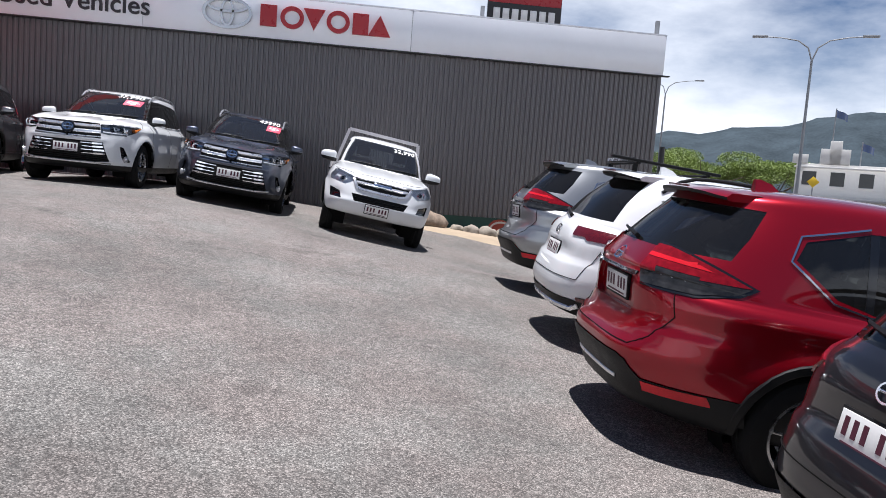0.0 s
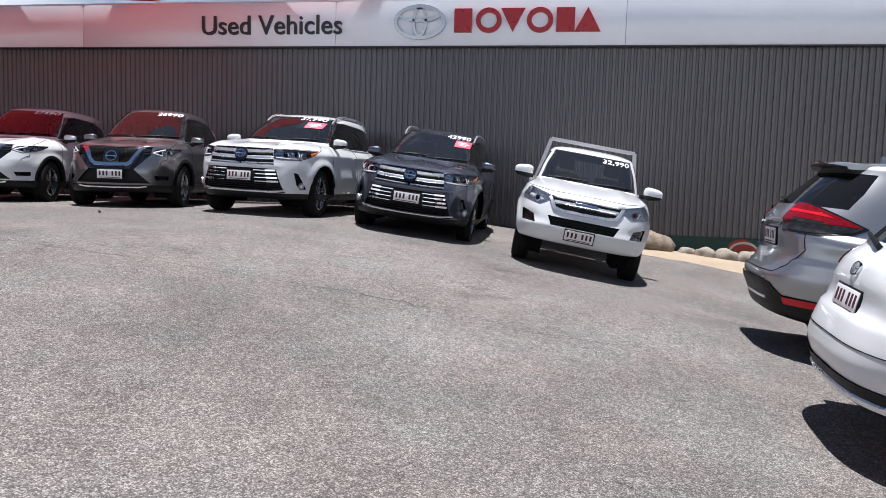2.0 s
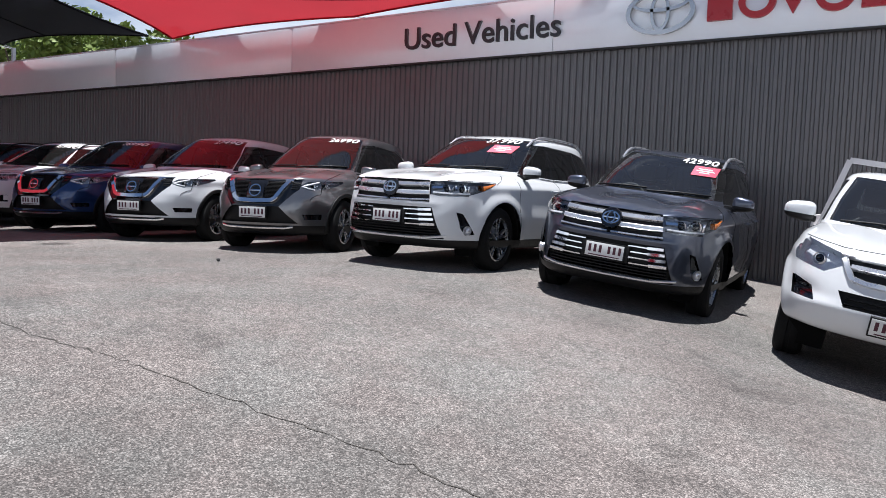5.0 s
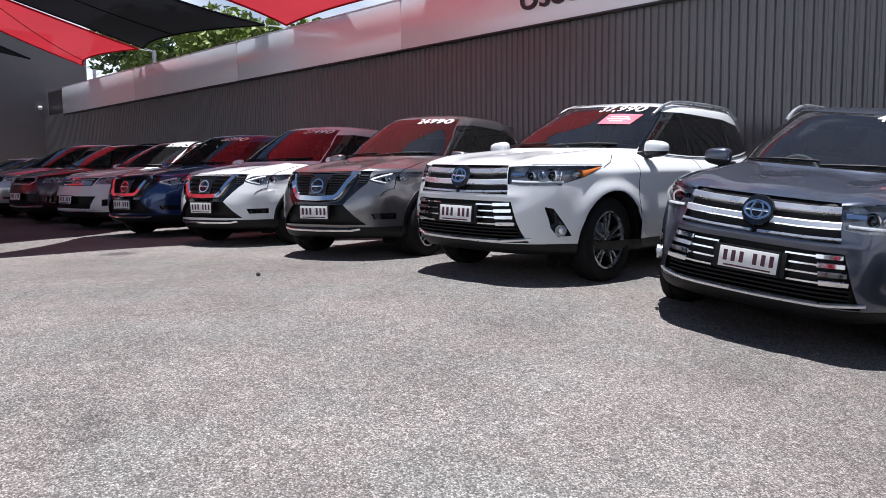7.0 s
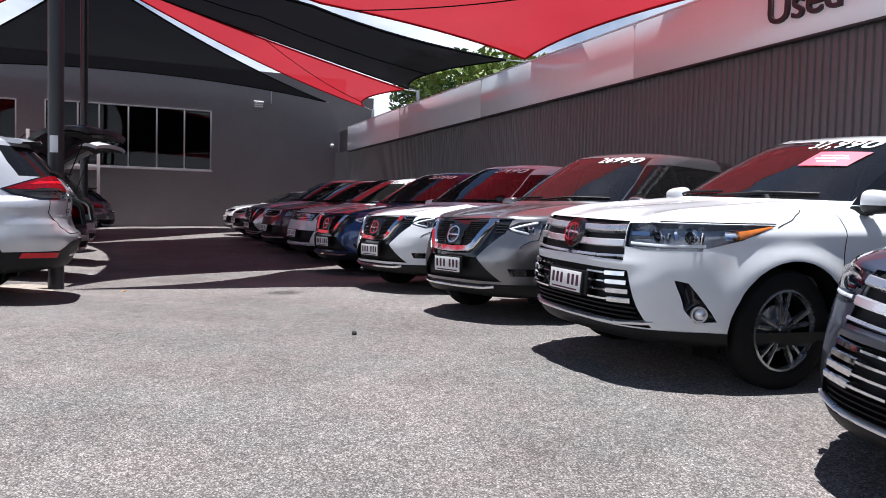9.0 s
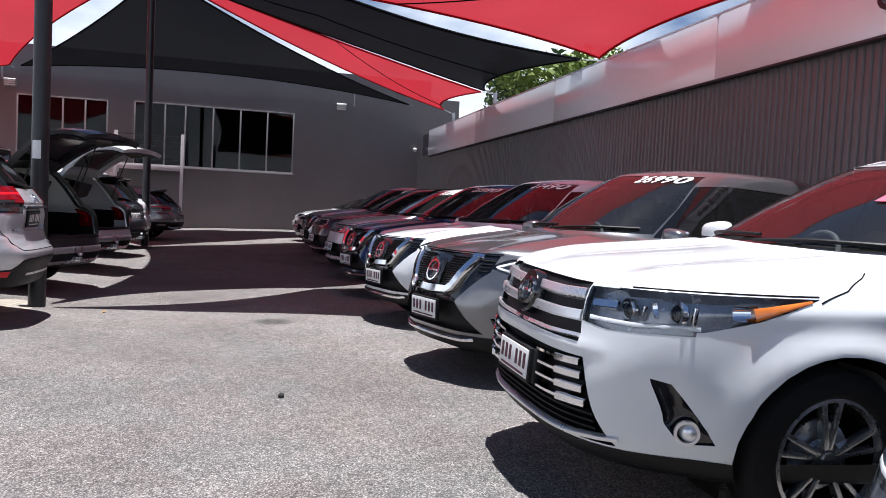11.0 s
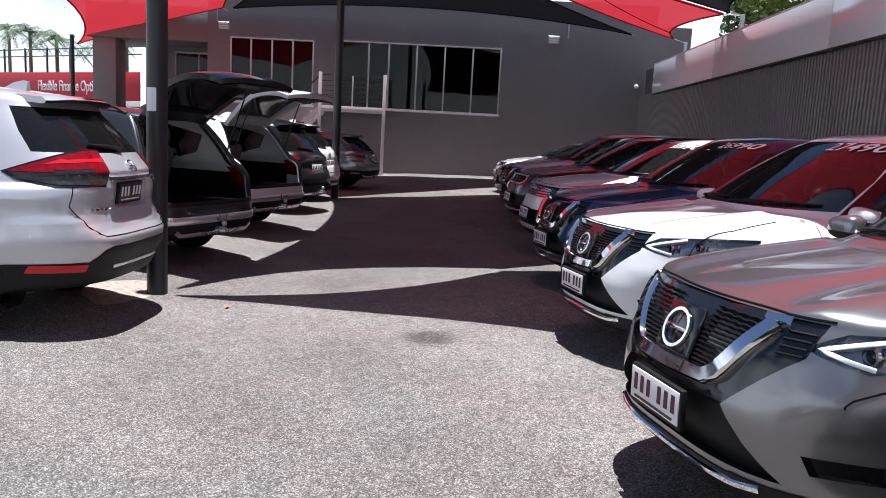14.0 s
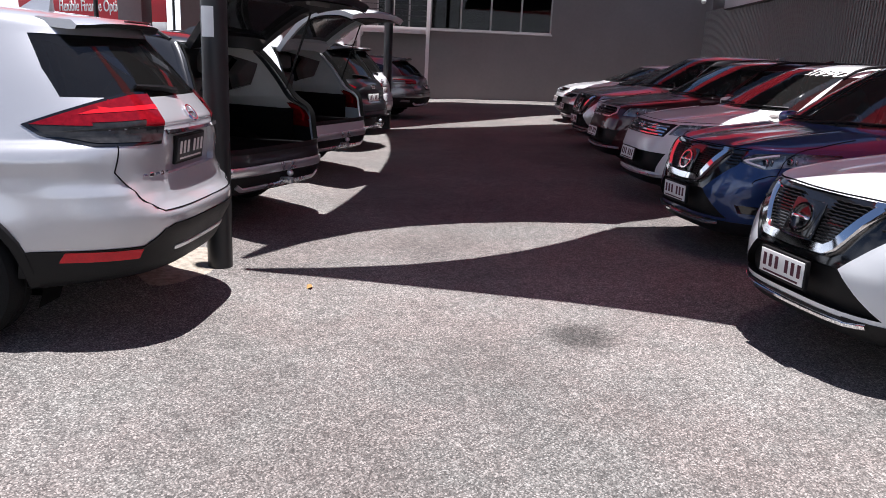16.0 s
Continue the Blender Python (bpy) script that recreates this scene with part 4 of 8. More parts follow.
def suv_a(root):
    """A mid-size SUV with a V-shaped chrome grille."""
    keys = [
        (0.25, 0.23, 0.32, 0.60, 4.25, 0.60, 4.0, 3.4), (0.24, 0.23, 0.33, 0.16, 4.56, 0.83, 3.9, 3.6), (0.30, 0.31, 0.40, 0.06, 4.64, 0.885, 3.8, 3.7),
        (0.44, 0.46, 0.56, 0.005, 4.685, 0.905, 3.6, 3.8), (0.58, 0.62, 0.67, 0.0, 4.69, 0.91, 3.6, 3.9), (0.70, 0.76, 0.78, 0.03, 4.65, 0.906, 3.6, 4.0),
        (0.82, 0.88, 0.90, 0.07, 4.64, 0.90, 3.6, 4.0), (0.915, 0.955, 1.02, 0.13, 4.64, 0.888, 3.6, 3.9), (0.975, 1.0, 1.06, 0.21, 4.637, 0.862, 3.8, 3.8),
        (1.035, 1.02, 1.085, 0.50, 4.633, 0.838, 4.0, 3.7), (1.105, 1.045, 1.12, 1.02, 4.628, 0.815, 4.2, 3.6), (1.14, 1.075, 1.16, 1.16, 4.615, 0.798, 3.4, 3.6),
        (1.35, 1.32, 1.37, 1.50, 4.44, 0.722, 3.4, 3.4), (1.55, 1.54, 1.54, 1.88, 4.28, 0.640, 3.3, 3.2), (1.635, 1.635, 1.61, 2.08, 4.22, 0.585, 3.2, 3.2),
        (1.68, 1.672, 1.65, 2.32, 4.05, 0.50, 3.0, 3.0), (1.70, 1.695, 1.68, 2.6, 3.7, 0.34, 2.6, 2.6), (1.705, 1.705, 1.70, 2.95, 3.3, 0.06, 2.2, 2.2)]
    spec = dict(axles=(0.93, 3.67), half=0.908, cabin_end=4.0, belt=1.07, cowl=1.12, screen=[(-0.68, 1.145), (0.68, 1.145), (0.635, 1.36), (0.525, 1.645), (-0.525, 1.645), (-0.635, 1.36)],
                rear_glass=[(-0.63, 1.265), (0.63, 1.265), (0.595, 1.40), (0.53, 1.57), (-0.53, 1.57), (-0.595, 1.40)],
                side_glass=[[(1.60, 1.12), (2.50, 1.085), (2.50, 1.57), (2.18, 1.555)], [(2.56, 1.083), (3.40, 1.095), (3.36, 1.545), (2.56, 1.572)], [(3.45, 1.11), (3.62, 1.15), (3.86, 1.33), (3.80, 1.44), (3.42, 1.54)]],
                pillars=[[(2.50, 1.085), (2.56, 1.083), (2.56, 1.572), (2.50, 1.57)], [(3.40, 1.095), (3.45, 1.11), (3.42, 1.54), (3.36, 1.545)]], sill=[[(-0.1, 0.10), (4.8, 0.10), (4.8, 0.36), (-0.1, 0.36)]], arch=0.055,
                seams=[[(1.36, 0.36), (1.30, 0.7), (1.36, 1.06)], [(2.53, 0.36), (2.55, 0.8), (2.53, 1.075)], [(3.30, 0.55), (3.42, 0.8), (3.44, 1.10)], [(1.36, 0.40), (3.2, 0.40)]],
                handles=[(2.36, 0.93), (3.24, 0.95)], side_chrome=[[(1.62, 1.095), (2.5, 1.068), (3.42, 1.08), (3.64, 1.125), (3.89, 1.32), (3.83, 1.465), (3.42, 1.565)]],
                mirror=(1.62, 1.13, 0.80, "paint", 1.0), seat_rows=[(2.05, 0.55, (-0.37, 0.37)), (2.95, 0.58, (-0.42, 0.0, 0.42))], spokes=5, lining="cabin_light", seat_mat="cabin")
    keys = [(*(1.1 + (q - 1.1) * 1.05 if q > 1.1 else q for q in row[:3]), *row[3:]) for row in keys]

    def model(x, y, z):
        dx, dy, dz = flanks(x, y, z, spec["axles"], 0.36, 0.405, 0.9, 0.93), 0.0, 0.0
        a = abs(x)
        if y < 0.5 and z < 0.9:
            dy += 0.030 * bell(a, 0.70, 0.085) * bell(z, 0.50, 0.075) - 0.018 * bell(a, 0.66, 0.12) * fold(z, 0.70, 0.09)
        if z > 0.95 and 0.15 < y < 1.15:
            dz += 0.016 * bell(a, 0.50, 0.07) - 0.012 * bell(a, 0.30, 0.12)
        if y > 4.2 and z < 1.3:
            edge = 0.675 + 0.12 * smooth_step(0.48, 0.62, a)
            dy += 0.034 * (1 - smooth_step(edge, edge + 0.04, z)) * smooth_step(0.45, 0.6, z) - 0.014 * bell(z, 0.88, 0.08) * (1 - smooth_step(0.5, 0.62, a))
        return dx, dy, dz

    s = Skin(keys, model)
    # front: mask, lamps, grille
    for o in ([(-0.55, 0.945), (-0.55, 0.83), (-0.34, 0.60), (0.34, 0.60), (0.55, 0.83), (0.55, 0.945)],):
        s.cut("F", o, "mask")
    s.cut("F", [(-0.56, 0.385), (0.56, 0.385), (0.34, 0.60), (-0.34, 0.60)], "intake")
    s.pair("F", [(0.53, 0.862), (0.60, 0.925), (0.74, 0.946), (0.845, 0.955), (0.825, 0.895), (0.775, 0.845), (0.68, 0.808)], "lamp", 0.9)
    s.pair("F", [(0.62, 0.44), (0.80, 0.44), (0.82, 0.505), (0.60, 0.505)], "fog", 0.45)
    s.cut("F", [(-0.95, 0.15), (0.95, 0.15), (0.95, 0.355), (-0.95, 0.355)], "lip")
    # rear: lamps, lower bumper, plate recess
    s.pair("R", [(0.47, 1.195), (0.93, 1.205), (0.93, 1.232), (0.62, 1.228)], "streak", 0.3)
    s.both([(4.62, 1.205), (4.30, 1.18), (4.36, 1.205), (4.62, 1.232)], "streak")
    s.pair("R", [(0.44, 1.235), (0.44, 1.155), (0.93, 1.125), (0.93, 1.275), (0.80, 1.285), (0.60, 1.268)], "red", 0.3)
    s.pair("R", [(0.44, 1.155), (0.48, 1.095), (0.86, 1.045), (0.93, 1.045), (0.93, 1.125)], "clear", 0.3)
    s.both([(4.62, 1.285), (4.47, 1.275), (4.10, 1.13), (4.62, 1.125)], "red")
    s.both([(4.62, 1.125), (4.10, 1.13), (4.18, 1.085), (4.40, 1.045), (4.62, 1.045)], "clear")
    s.pair("R", [(0.42, 1.25), (0.42, 1.14), (0.47, 1.08), (0.86, 1.03), (0.93, 1.03), (0.93, 1.29), (0.80, 1.30), (0.60, 1.283)], "lamp_edge", 0.3)
    s.both([(4.62, 1.30), (4.46, 1.29), (4.06, 1.13), (4.16, 1.075), (4.40, 1.03), (4.62, 1.03)], "lamp_edge")
    s.pair("R", [(0.62, 1.268), (0.76, 1.285), (0.75, 1.47), (0.66, 1.60), (0.535, 1.57)], "pillar", 0.45)
    s.both([(4.50, 1.31), (4.62, 1.31), (4.42, 1.42), (4.33, 1.58), (4.14, 1.60)], "pillar")
    s.cut("R", [(-0.33, 0.86), (0.33, 0.86), (0.35, 0.90), (0.30, 1.075), (-0.30, 1.075), (-0.35, 0.90)], "recess")
    s.pair("R", [(0.56, 0.440), (0.765, 0.445), (0.765, 0.50), (0.56, 0.495)], "reflector")
    for o in ([(-0.95, 0.15), (0.95, 0.15), (0.95, 0.505), (-0.95, 0.505)], [(-0.56, 0.505), (0.56, 0.505), (0.49, 0.59), (0.42, 0.61), (-0.42, 0.61), (-0.49, 0.59)]):
        s.cut("R", o, "rear_lip")
    body_common(root, s, spec)
    body_parts(root, s, spec)
    for e in ("_l", "_r"):
        part("pillar_panel", s.take("pillar" + e, inward=0.002), "gloss_black", root)
    part("front_mask", s.take("mask", shift=(0, 0.012, 0), walls=1), "gloss_black", root, "gloss black grille surround")
    recess(root, s, "intake", "lower_intake", "plastic", 0.05)
    part("front_lip", s.take("lip", inward=-0.004), "plastic", root)
    part("rear_lip", s.take("rear_lip", inward=-0.008), "plastic", root)
    for e, g in (("_l", 1), ("_r", -1)):
        lamp(root, s, "lamp" + e, "clear headlight with projector lamps", 0.05, (0, 1, 0), ((g * 0.675, 0.876, 0.036), (g * 0.755, 0.898, 0.030)))
        recess(root, s, "fog" + e, "fog_pocket", "gloss_black", 0.035)
        part("tail_light", s.take("red" + e, inward=-0.010, walls=1), "red_lens", root, "red tail light lens")
        part("reversing_light", s.take("clear" + e, inward=-0.008, walls=1), "smoke_lens", root, "smoked clear lamp lens")
        part("rear_reflector", s.take("reflector" + e, inward=-0.012), "red_streak", root, "red reflector")
        part("lamp_border", s.take("lamp_edge" + e, inward=-0.004), "gloss_black", root)
        part("lamp_streak", s.take("streak" + e, inward=-0.012), "red_streak", root, "bright red lamp guide")
        bm = bmesh.new()
        s.ribbon(bm, "R", [(g * 0.49, 1.118), (g * 0.60, 1.108)], 0.03, 0.0085, 0.004)
        part("reversing_lens", bm, "housing", root, "clear reversing lens")
        bm = bmesh.new()
        s.ribbon(bm, "F", [(g * 0.70, 0.928), (g * 0.567, 0.866), (g * 0.685, 0.825)], 0.017, 0.004, -0.03, step=0.02)
        part("day_light", bm, "led", root, "white boomerang-shaped lamp guide")
        for z in (0.905, 0.88, 0.855, 0.83):
            bm = bmesh.new()
            s.ribbon(bm, "F", [(g * 0.46, z), (g * 0.54, z)], 0.008, 0.006, -0.02)
            part("grille_slat", bm, "plastic", root)
    bm = bmesh.new()
    s.ribbon(bm, "F", [(-0.415, 0.915), (-0.285, 0.705), (-0.235, 0.672), (0, 0.662), (0.235, 0.672), (0.285, 0.705), (0.415, 0.915)], 0.068, 0.032, -0.02, step=0.03)
    s.ribbon(bm, "F", [(-0.46, 0.928), (-0.37, 0.928)], 0.04, 0.027, -0.02, step=0.03)
    s.ribbon(bm, "F", [(0.37, 0.928), (0.46, 0.928)], 0.04, 0.027, -0.02, step=0.03)
    part("grille_chrome", bm, "chrome", root, "V-shaped chrome grille bar")
    for k in range(13):
        z = 0.712 + k * 0.0170
        wdt = 0.245 + (z - 0.70) * 0.55
        for a, b in ((-wdt, -0.13), (0.13, wdt)):
            bm = bmesh.new()
            n = 8
            s.ribbon(bm, "F", [(a + (b - a) * i / n, z + (0.002 if i % 2 else -0.002)) for i in range(n + 1)], 0.007, 0.010, -0.02, step=0.03)
            part("grille_slat", bm, "plastic", root)
    m = s.seat_at("F", 0, 0.79, 0.022)
    bm = bmesh.new()
    box(bm, -0.12, 0.0, -0.10, 0.12, 0.02, 0.11, 0.01, m)
    part("badge_panel", bm, "gloss_black", root)
    badge(root, m @ Matrix.Translation((0, -0.003, 0)), 0.085, 1.0)
    number_plate(root, s.seat_at("F", 0, 0.52, 0.035))
    bm = bmesh.new()
    s.ribbon(bm, "F", [(-0.5, 0.345), (-0.40, 0.33), (0, 0.325), (0.40, 0.33), (0.5, 0.345)], 0.028, 0.022, -0.01)
    part("lip_chrome", bm, "chrome", root)
    # rear fittings
    recess(root, s, "recess", "plate_recess", "paint", 0.04, (0, -1, 0))
    bm = bmesh.new()
    s.ribbon(bm, "R", [(-0.34, 1.085), (0.34, 1.085)], 0.028, 0.03, -0.02)
    part("tailgate_chrome", bm, "chrome", root)
    badge(root, s.seat_at("R", 0, 1.165, 0.004), 0.052, 1.0, "rear_badge")
    number_plate(root, s.seat_at("R", 0, 0.968, -0.030))
    bm = bmesh.new()
    s.ribbon(bm, "R", [(-0.36, 0.455), (0.36, 0.455)], 0.03, 0.014, -0.01)
    part("skid_plate", bm, "satin", root)
    bm = bmesh.new()
    s.ribbon(bm, "R", [(-0.60, 1.06), (-0.64, 0.90), (-0.56, 0.74), (-0.48, 0.685), (0.48, 0.685), (0.56, 0.74), (0.64, 0.90), (0.60, 1.06)], 0.007, 0.004, -0.008, step=0.02)
    part("tailgate_seam", bm, "gap", root)
    for k, x in enumerate((0.33, 0.37, 0.41, 0.45, 0.49)):
        bm = bmesh.new()
        s.ribbon(bm, "R", [(x, 0.872), (x + 0.026, 0.872)], 0.022 if k % 2 else 0.012, 0.003, -0.004)
        part("model_bar", bm, "chrome", root)
    bm = bmesh.new()
    s.ribbon(bm, "R", [(0.0, 1.28), (0.16, 1.30), (0.36, 1.31)], (0.03, 0.014), 0.03, 0.002)
    part("rear_wiper", bm, "plastic", root)
    spoiler(root, s, 1.645, 0.46, 4.17, 0.17, "paint")
    fin(root, s, 3.75)
    bm = bmesh.new()
    s.ribbon(bm, "F", [(-0.56, 0.955), (0, 0.952), (0.56, 0.955)], 0.009, 0.004, -0.008, step=0.02)
    part("bonnet_seam", bm, "gap", root)
    for g in (1, -1):
        bm = bmesh.new()
        s.ribbon(bm, "T", [(g * 0.66, 0.24), (g * 0.735, 0.42), (g * 0.745, 0.75), (g * 0.70, 1.10)], 0.007, 0.004, -0.008, step=0.02)
        part("bonnet_seam", bm, "gap", root)
    return s


def suv_b(root):
    """A large SUV with broad bars across two grilles."""
    keys = [
        (0.26, 0.24, 0.30, 0.55, 4.45, 0.62, 4.0, 3.4), (0.27, 0.24, 0.32, 0.17, 4.78, 0.87, 4.0, 3.6), (0.34, 0.33, 0.38, 0.06, 4.86, 0.93, 3.9, 3.7),
        (0.48, 0.48, 0.52, 0.01, 4.89, 0.955, 3.9, 3.8), (0.62, 0.64, 0.64, 0.01, 4.885, 0.962, 3.9, 3.9), (0.76, 0.78, 0.78, 0.025, 4.85, 0.958, 3.9, 4.0),
        (0.88, 0.92, 0.92, 0.045, 4.83, 0.948, 3.9, 4.0), (0.965, 1.00, 1.04, 0.075, 4.80, 0.935, 3.9, 3.9), (1.02, 1.045, 1.08, 0.13, 4.78, 0.91, 4.0, 3.8),
        (1.09, 1.08, 1.12, 0.42, 4.76, 0.88, 4.0, 3.7), (1.155, 1.10, 1.15, 1.10, 4.74, 0.85, 4.2, 3.6), (1.195, 1.125, 1.18, 1.26, 4.72, 0.835, 3.5, 3.6),
        (1.39, 1.36, 1.40, 1.60, 4.66, 0.765, 3.5, 3.4), (1.57, 1.56, 1.56, 1.96, 4.58, 0.69, 3.4, 3.2), (1.65, 1.65, 1.64, 2.16, 4.53, 0.64, 3.3, 3.2),
        (1.695, 1.69, 1.68, 2.42, 4.35, 0.55, 3.0, 3.0), (1.715, 1.71, 1.70, 2.7, 3.9, 0.36, 2.6, 2.6), (1.72, 1.72, 1.715, 3.1, 3.5, 0.06, 2.2, 2.2)]
    spec = dict(axles=(1.03, 3.80), half=0.962, belt=1.11, cowl=1.22, screen=[(-0.73, 1.19), (0.73, 1.19), (0.685, 1.40), (0.59, 1.64), (-0.59, 1.64), (-0.685, 1.40)],
                rear_glass=[(-0.68, 1.15), (0.68, 1.15), (0.60, 1.60), (-0.60, 1.60)],
                side_glass=[[(1.72, 1.165), (2.62, 1.14), (2.62, 1.59), (2.24, 1.58)], [(2.69, 1.14), (3.62, 1.15), (3.60, 1.57), (2.69, 1.592)], [(3.68, 1.155), (4.42, 1.24), (4.34, 1.50), (3.66, 1.568)]],
                pillars=[[(2.62, 1.14), (2.69, 1.14), (2.69, 1.592), (2.62, 1.59)], [(3.62, 1.15), (3.68, 1.155), (3.66, 1.568), (3.60, 1.57)]], sill=[[(-0.1, 0.10), (5.0, 0.10), (5.0, 0.355), (-0.1, 0.355)]],
                seams=[[(1.46, 0.36), (1.42, 0.7), (1.46, 1.10)], [(2.66, 0.36), (2.68, 0.8), (2.66, 1.13)], [(3.42, 0.55), (3.56, 0.8), (3.66, 1.15)]],
                handles=[(2.48, 0.97), (3.42, 0.99)], side_chrome=[[(1.74, 1.145), (2.62, 1.12), (3.66, 1.13), (4.44, 1.22)]],
                mirror=(1.72, 1.19, 0.84, "paint", 1.1), seat_rows=[(2.15, 0.6, (-0.39, 0.39)), (3.1, 0.63, (-0.43, 0.43))],
                wheel=0.38, well=0.44, rim_r=0.255, spokes=5, rim_dark=False, tuck=0.165)

    def model(x, y, z):
        dx, dy, dz = flanks(x, y, z, spec["axles"], 0.38, 0.44, 0.95, 0.99, 0.034), 0.0, 0.0
        a = abs(x)
        if y < 0.55 and z < 0.9:
            dy += 0.045 * bell(a, 0.755, 0.075) * bell(z, 0.54, 0.11) - 0.022 * bell(a, 0.64, 0.05) * bell(z, 0.60, 0.16)
            dy -= 0.020 * fold(z, 0.755, 0.05) * (1 - smooth_step(0.5, 0.62, a))
        if z > 1.0 and 0.15 < y < 1.3:
            dz += 0.018 * bell(a, 0.56, 0.09) - 0.014 * bell(a, 0.30, 0.14)
        return dx, dy, dz

    s = Skin(keys, model)
    s.cut("F", [(-0.455, 1.015), (-0.505, 0.775), (0.505, 0.775), (0.455, 1.015)], "upper")
    s.cut("F", [(-0.53, 0.715), (-0.645, 0.37), (0.645, 0.37), (0.53, 0.715)], "lower")
    s.pair("F", [(0.462, 1.005), (0.49, 0.862), (0.60, 0.845), (0.97, 0.86), (0.97, 1.03)], "lamp", 0.42)
    s.both([(0.20, 1.015), (0.20, 0.852), (0.46, 0.872), (0.66, 0.925), (0.92, 1.022)], "lamp")
    s.pair("F", [(0.735, 0.675), (0.775, 0.66), (0.845, 0.43), (0.785, 0.42), (0.755, 0.50)], "fog", 0.7)
    s.cut("F", [(-0.99, 0.15), (0.99, 0.15), (0.99, 0.36), (-0.99, 0.36)], "lip")
    s.pair("R", [(0.50, 1.06), (0.50, 0.94), (0.95, 0.92), (0.95, 1.10)], "red", 0.3)
    s.cut("R", [(-0.99, 0.15), (0.99, 0.15), (0.99, 0.45), (-0.99, 0.45)], "rear_lip")
    body_common(root, s, spec)
    body_parts(root, s, spec)
    recess(root, s, "upper", "upper_grille", "plastic", 0.03, label="black grille opening")
    recess(root, s, "lower", "lower_grille", "plastic", 0.055, label="black lower grille opening")
    part("front_lip", s.take("lip", inward=-0.004), "plastic", root)
    part("rear_lip", s.take("rear_lip", inward=-0.004), "plastic", root)
    for e, g in (("_l", 1), ("_r", -1)):
        lamp(root, s, "lamp" + e, "long clear headlight with two projectors", 0.055, (0, 1, 0), ((g * 0.645, 0.938, 0.046), (g * 0.765, 0.946, 0.054)))
        for x0, x1, z, w in ((0.50, 0.60, 0.945, 0.035), (0.705, 0.715, 0.945, 0.06), (0.835, 0.86, 0.955, 0.06)):
            bm = bmesh.new()
            s.ribbon(bm, "F", [(g * x0, z), (g * x1, z + 0.004)], w, -0.012, -0.04)
            part("lamp_divider", bm, "chrome", root)
        recess(root, s, "fog" + e, "fog_slot", "gloss_black", 0.03)
        bm = bmesh.new()
        p, n = s.on("F", g * 0.795, 0.475)
        ring_plate(bm, 0.05, 0.05, 0.012, 0.02, s.seat_at("F", g * 0.795, 0.475, 0.006))
        bmesh.ops.create_uvsphere(bm, u_segments=16, v_segments=10, radius=0.04, matrix=Matrix.Translation(p + Vector((0, 0.012, 0))))
        part("fog_light", bm, "satin", root, "round fog light")
        part("tail_light", s.take("red" + e, inward=-0.008), "red_lens", root)
        bm = bmesh.new()
        p, n = s.on("F", g * 0.90, 0.985)
        s.ribbon(bm, "S" if g > 0 else "Q", [(0.64, 0.952), (0.74, 0.978), (0.88, 1.010)], (0.052, 0.012), 0.006, -0.03)
        part("indicator", bm, "amber", root, "amber indicator")
        bm = bmesh.new()
        s.ribbon(bm, "F", [(g * 0.52, 0.884), (g * 0.68, 0.878), (g * 0.80, 0.884)], 0.018, 0.002, -0.035)
        part("day_light", bm, "led", root)
    for z, w, e in ((0.962, 0.085, 0.465), (0.872, 0.085, 0.484), (0.790, 0.035, 0.50)):
        bm = bmesh.new()
        for g in (1, -1):
            s.ribbon(bm, "F", [(g * 0.02, z - 0.004), (g * 0.3, z), (g * e, z + 0.008)], w * 0.54, 0.014, -0.04)
        part("grille_bar", bm, "satin", root, "broad silver grille bar")
    for i, z in enumerate((0.685, 0.632, 0.578, 0.524)):
        for g in (1, -1):
            bm = bmesh.new()
            s.ribbon(bm, "F", [(g * (0.21 + 0.03 * (i % 2)), z - 0.002), (g * 0.40, z), (g * (0.52 + 0.014 * i), z + 0.006)], 0.016, 0.010, -0.045)
            s.ribbon(bm, "F", [(g * (0.385 + 0.012 * i), z), (g * (0.525 + 0.016 * i), z + 0.006)], 0.036, 0.018, -0.045)
            part("lower_bar", bm, "chrome", root, "chrome bar in the lower grille")
    for z in (0.485, 0.455, 0.425, 0.395):
        bm = bmesh.new()
        s.ribbon(bm, "F", [(-0.59, z), (0.59, z)], 0.014, -0.01, -0.045)
        part("grille_slat", bm, "plastic", root)
    bm = bmesh.new()
    s.ribbon(bm, "F", [(-0.66, 0.405), (-0.45, 0.385), (0, 0.378), (0.45, 0.385), (0.66, 0.405)], 0.022, 0.016, -0.01)
    part("lip_chrome", bm, "satin", root)
    m = s.seat_at("F", 0, 0.912, 0.024)
    bm = bmesh.new()
    lathe(bm, [(0.0, -0.004), (0.098, -0.004), (0.105, 0.01), (0.105, 0.05)], 28, "y")
    bmesh.ops.transform(bm, matrix=m, verts=bm.verts)
    part("badge_panel", bm, "gloss_black", root)
    badge(root, m @ Matrix.Translation((0, -0.004, 0)), 0.085, 0.75)
    bm = bmesh.new()
    ring_plate(bm, 0.042, 0.058, 0.011, 0.012, m @ Matrix.Translation((0, -0.004, 0)))
    part("badge_inner", bm, "chrome", root)
    bm = bmesh.new()
    box(bm, -0.23, 0.0, -0.08, 0.23, 0.05, 0.08, 0.01, s.seat_at("F", 0, 0.595, 0.012))
    part("plate_mount", bm, "plastic", root)
    number_plate(root, s.seat_at("F", 0, 0.595, 0.022))
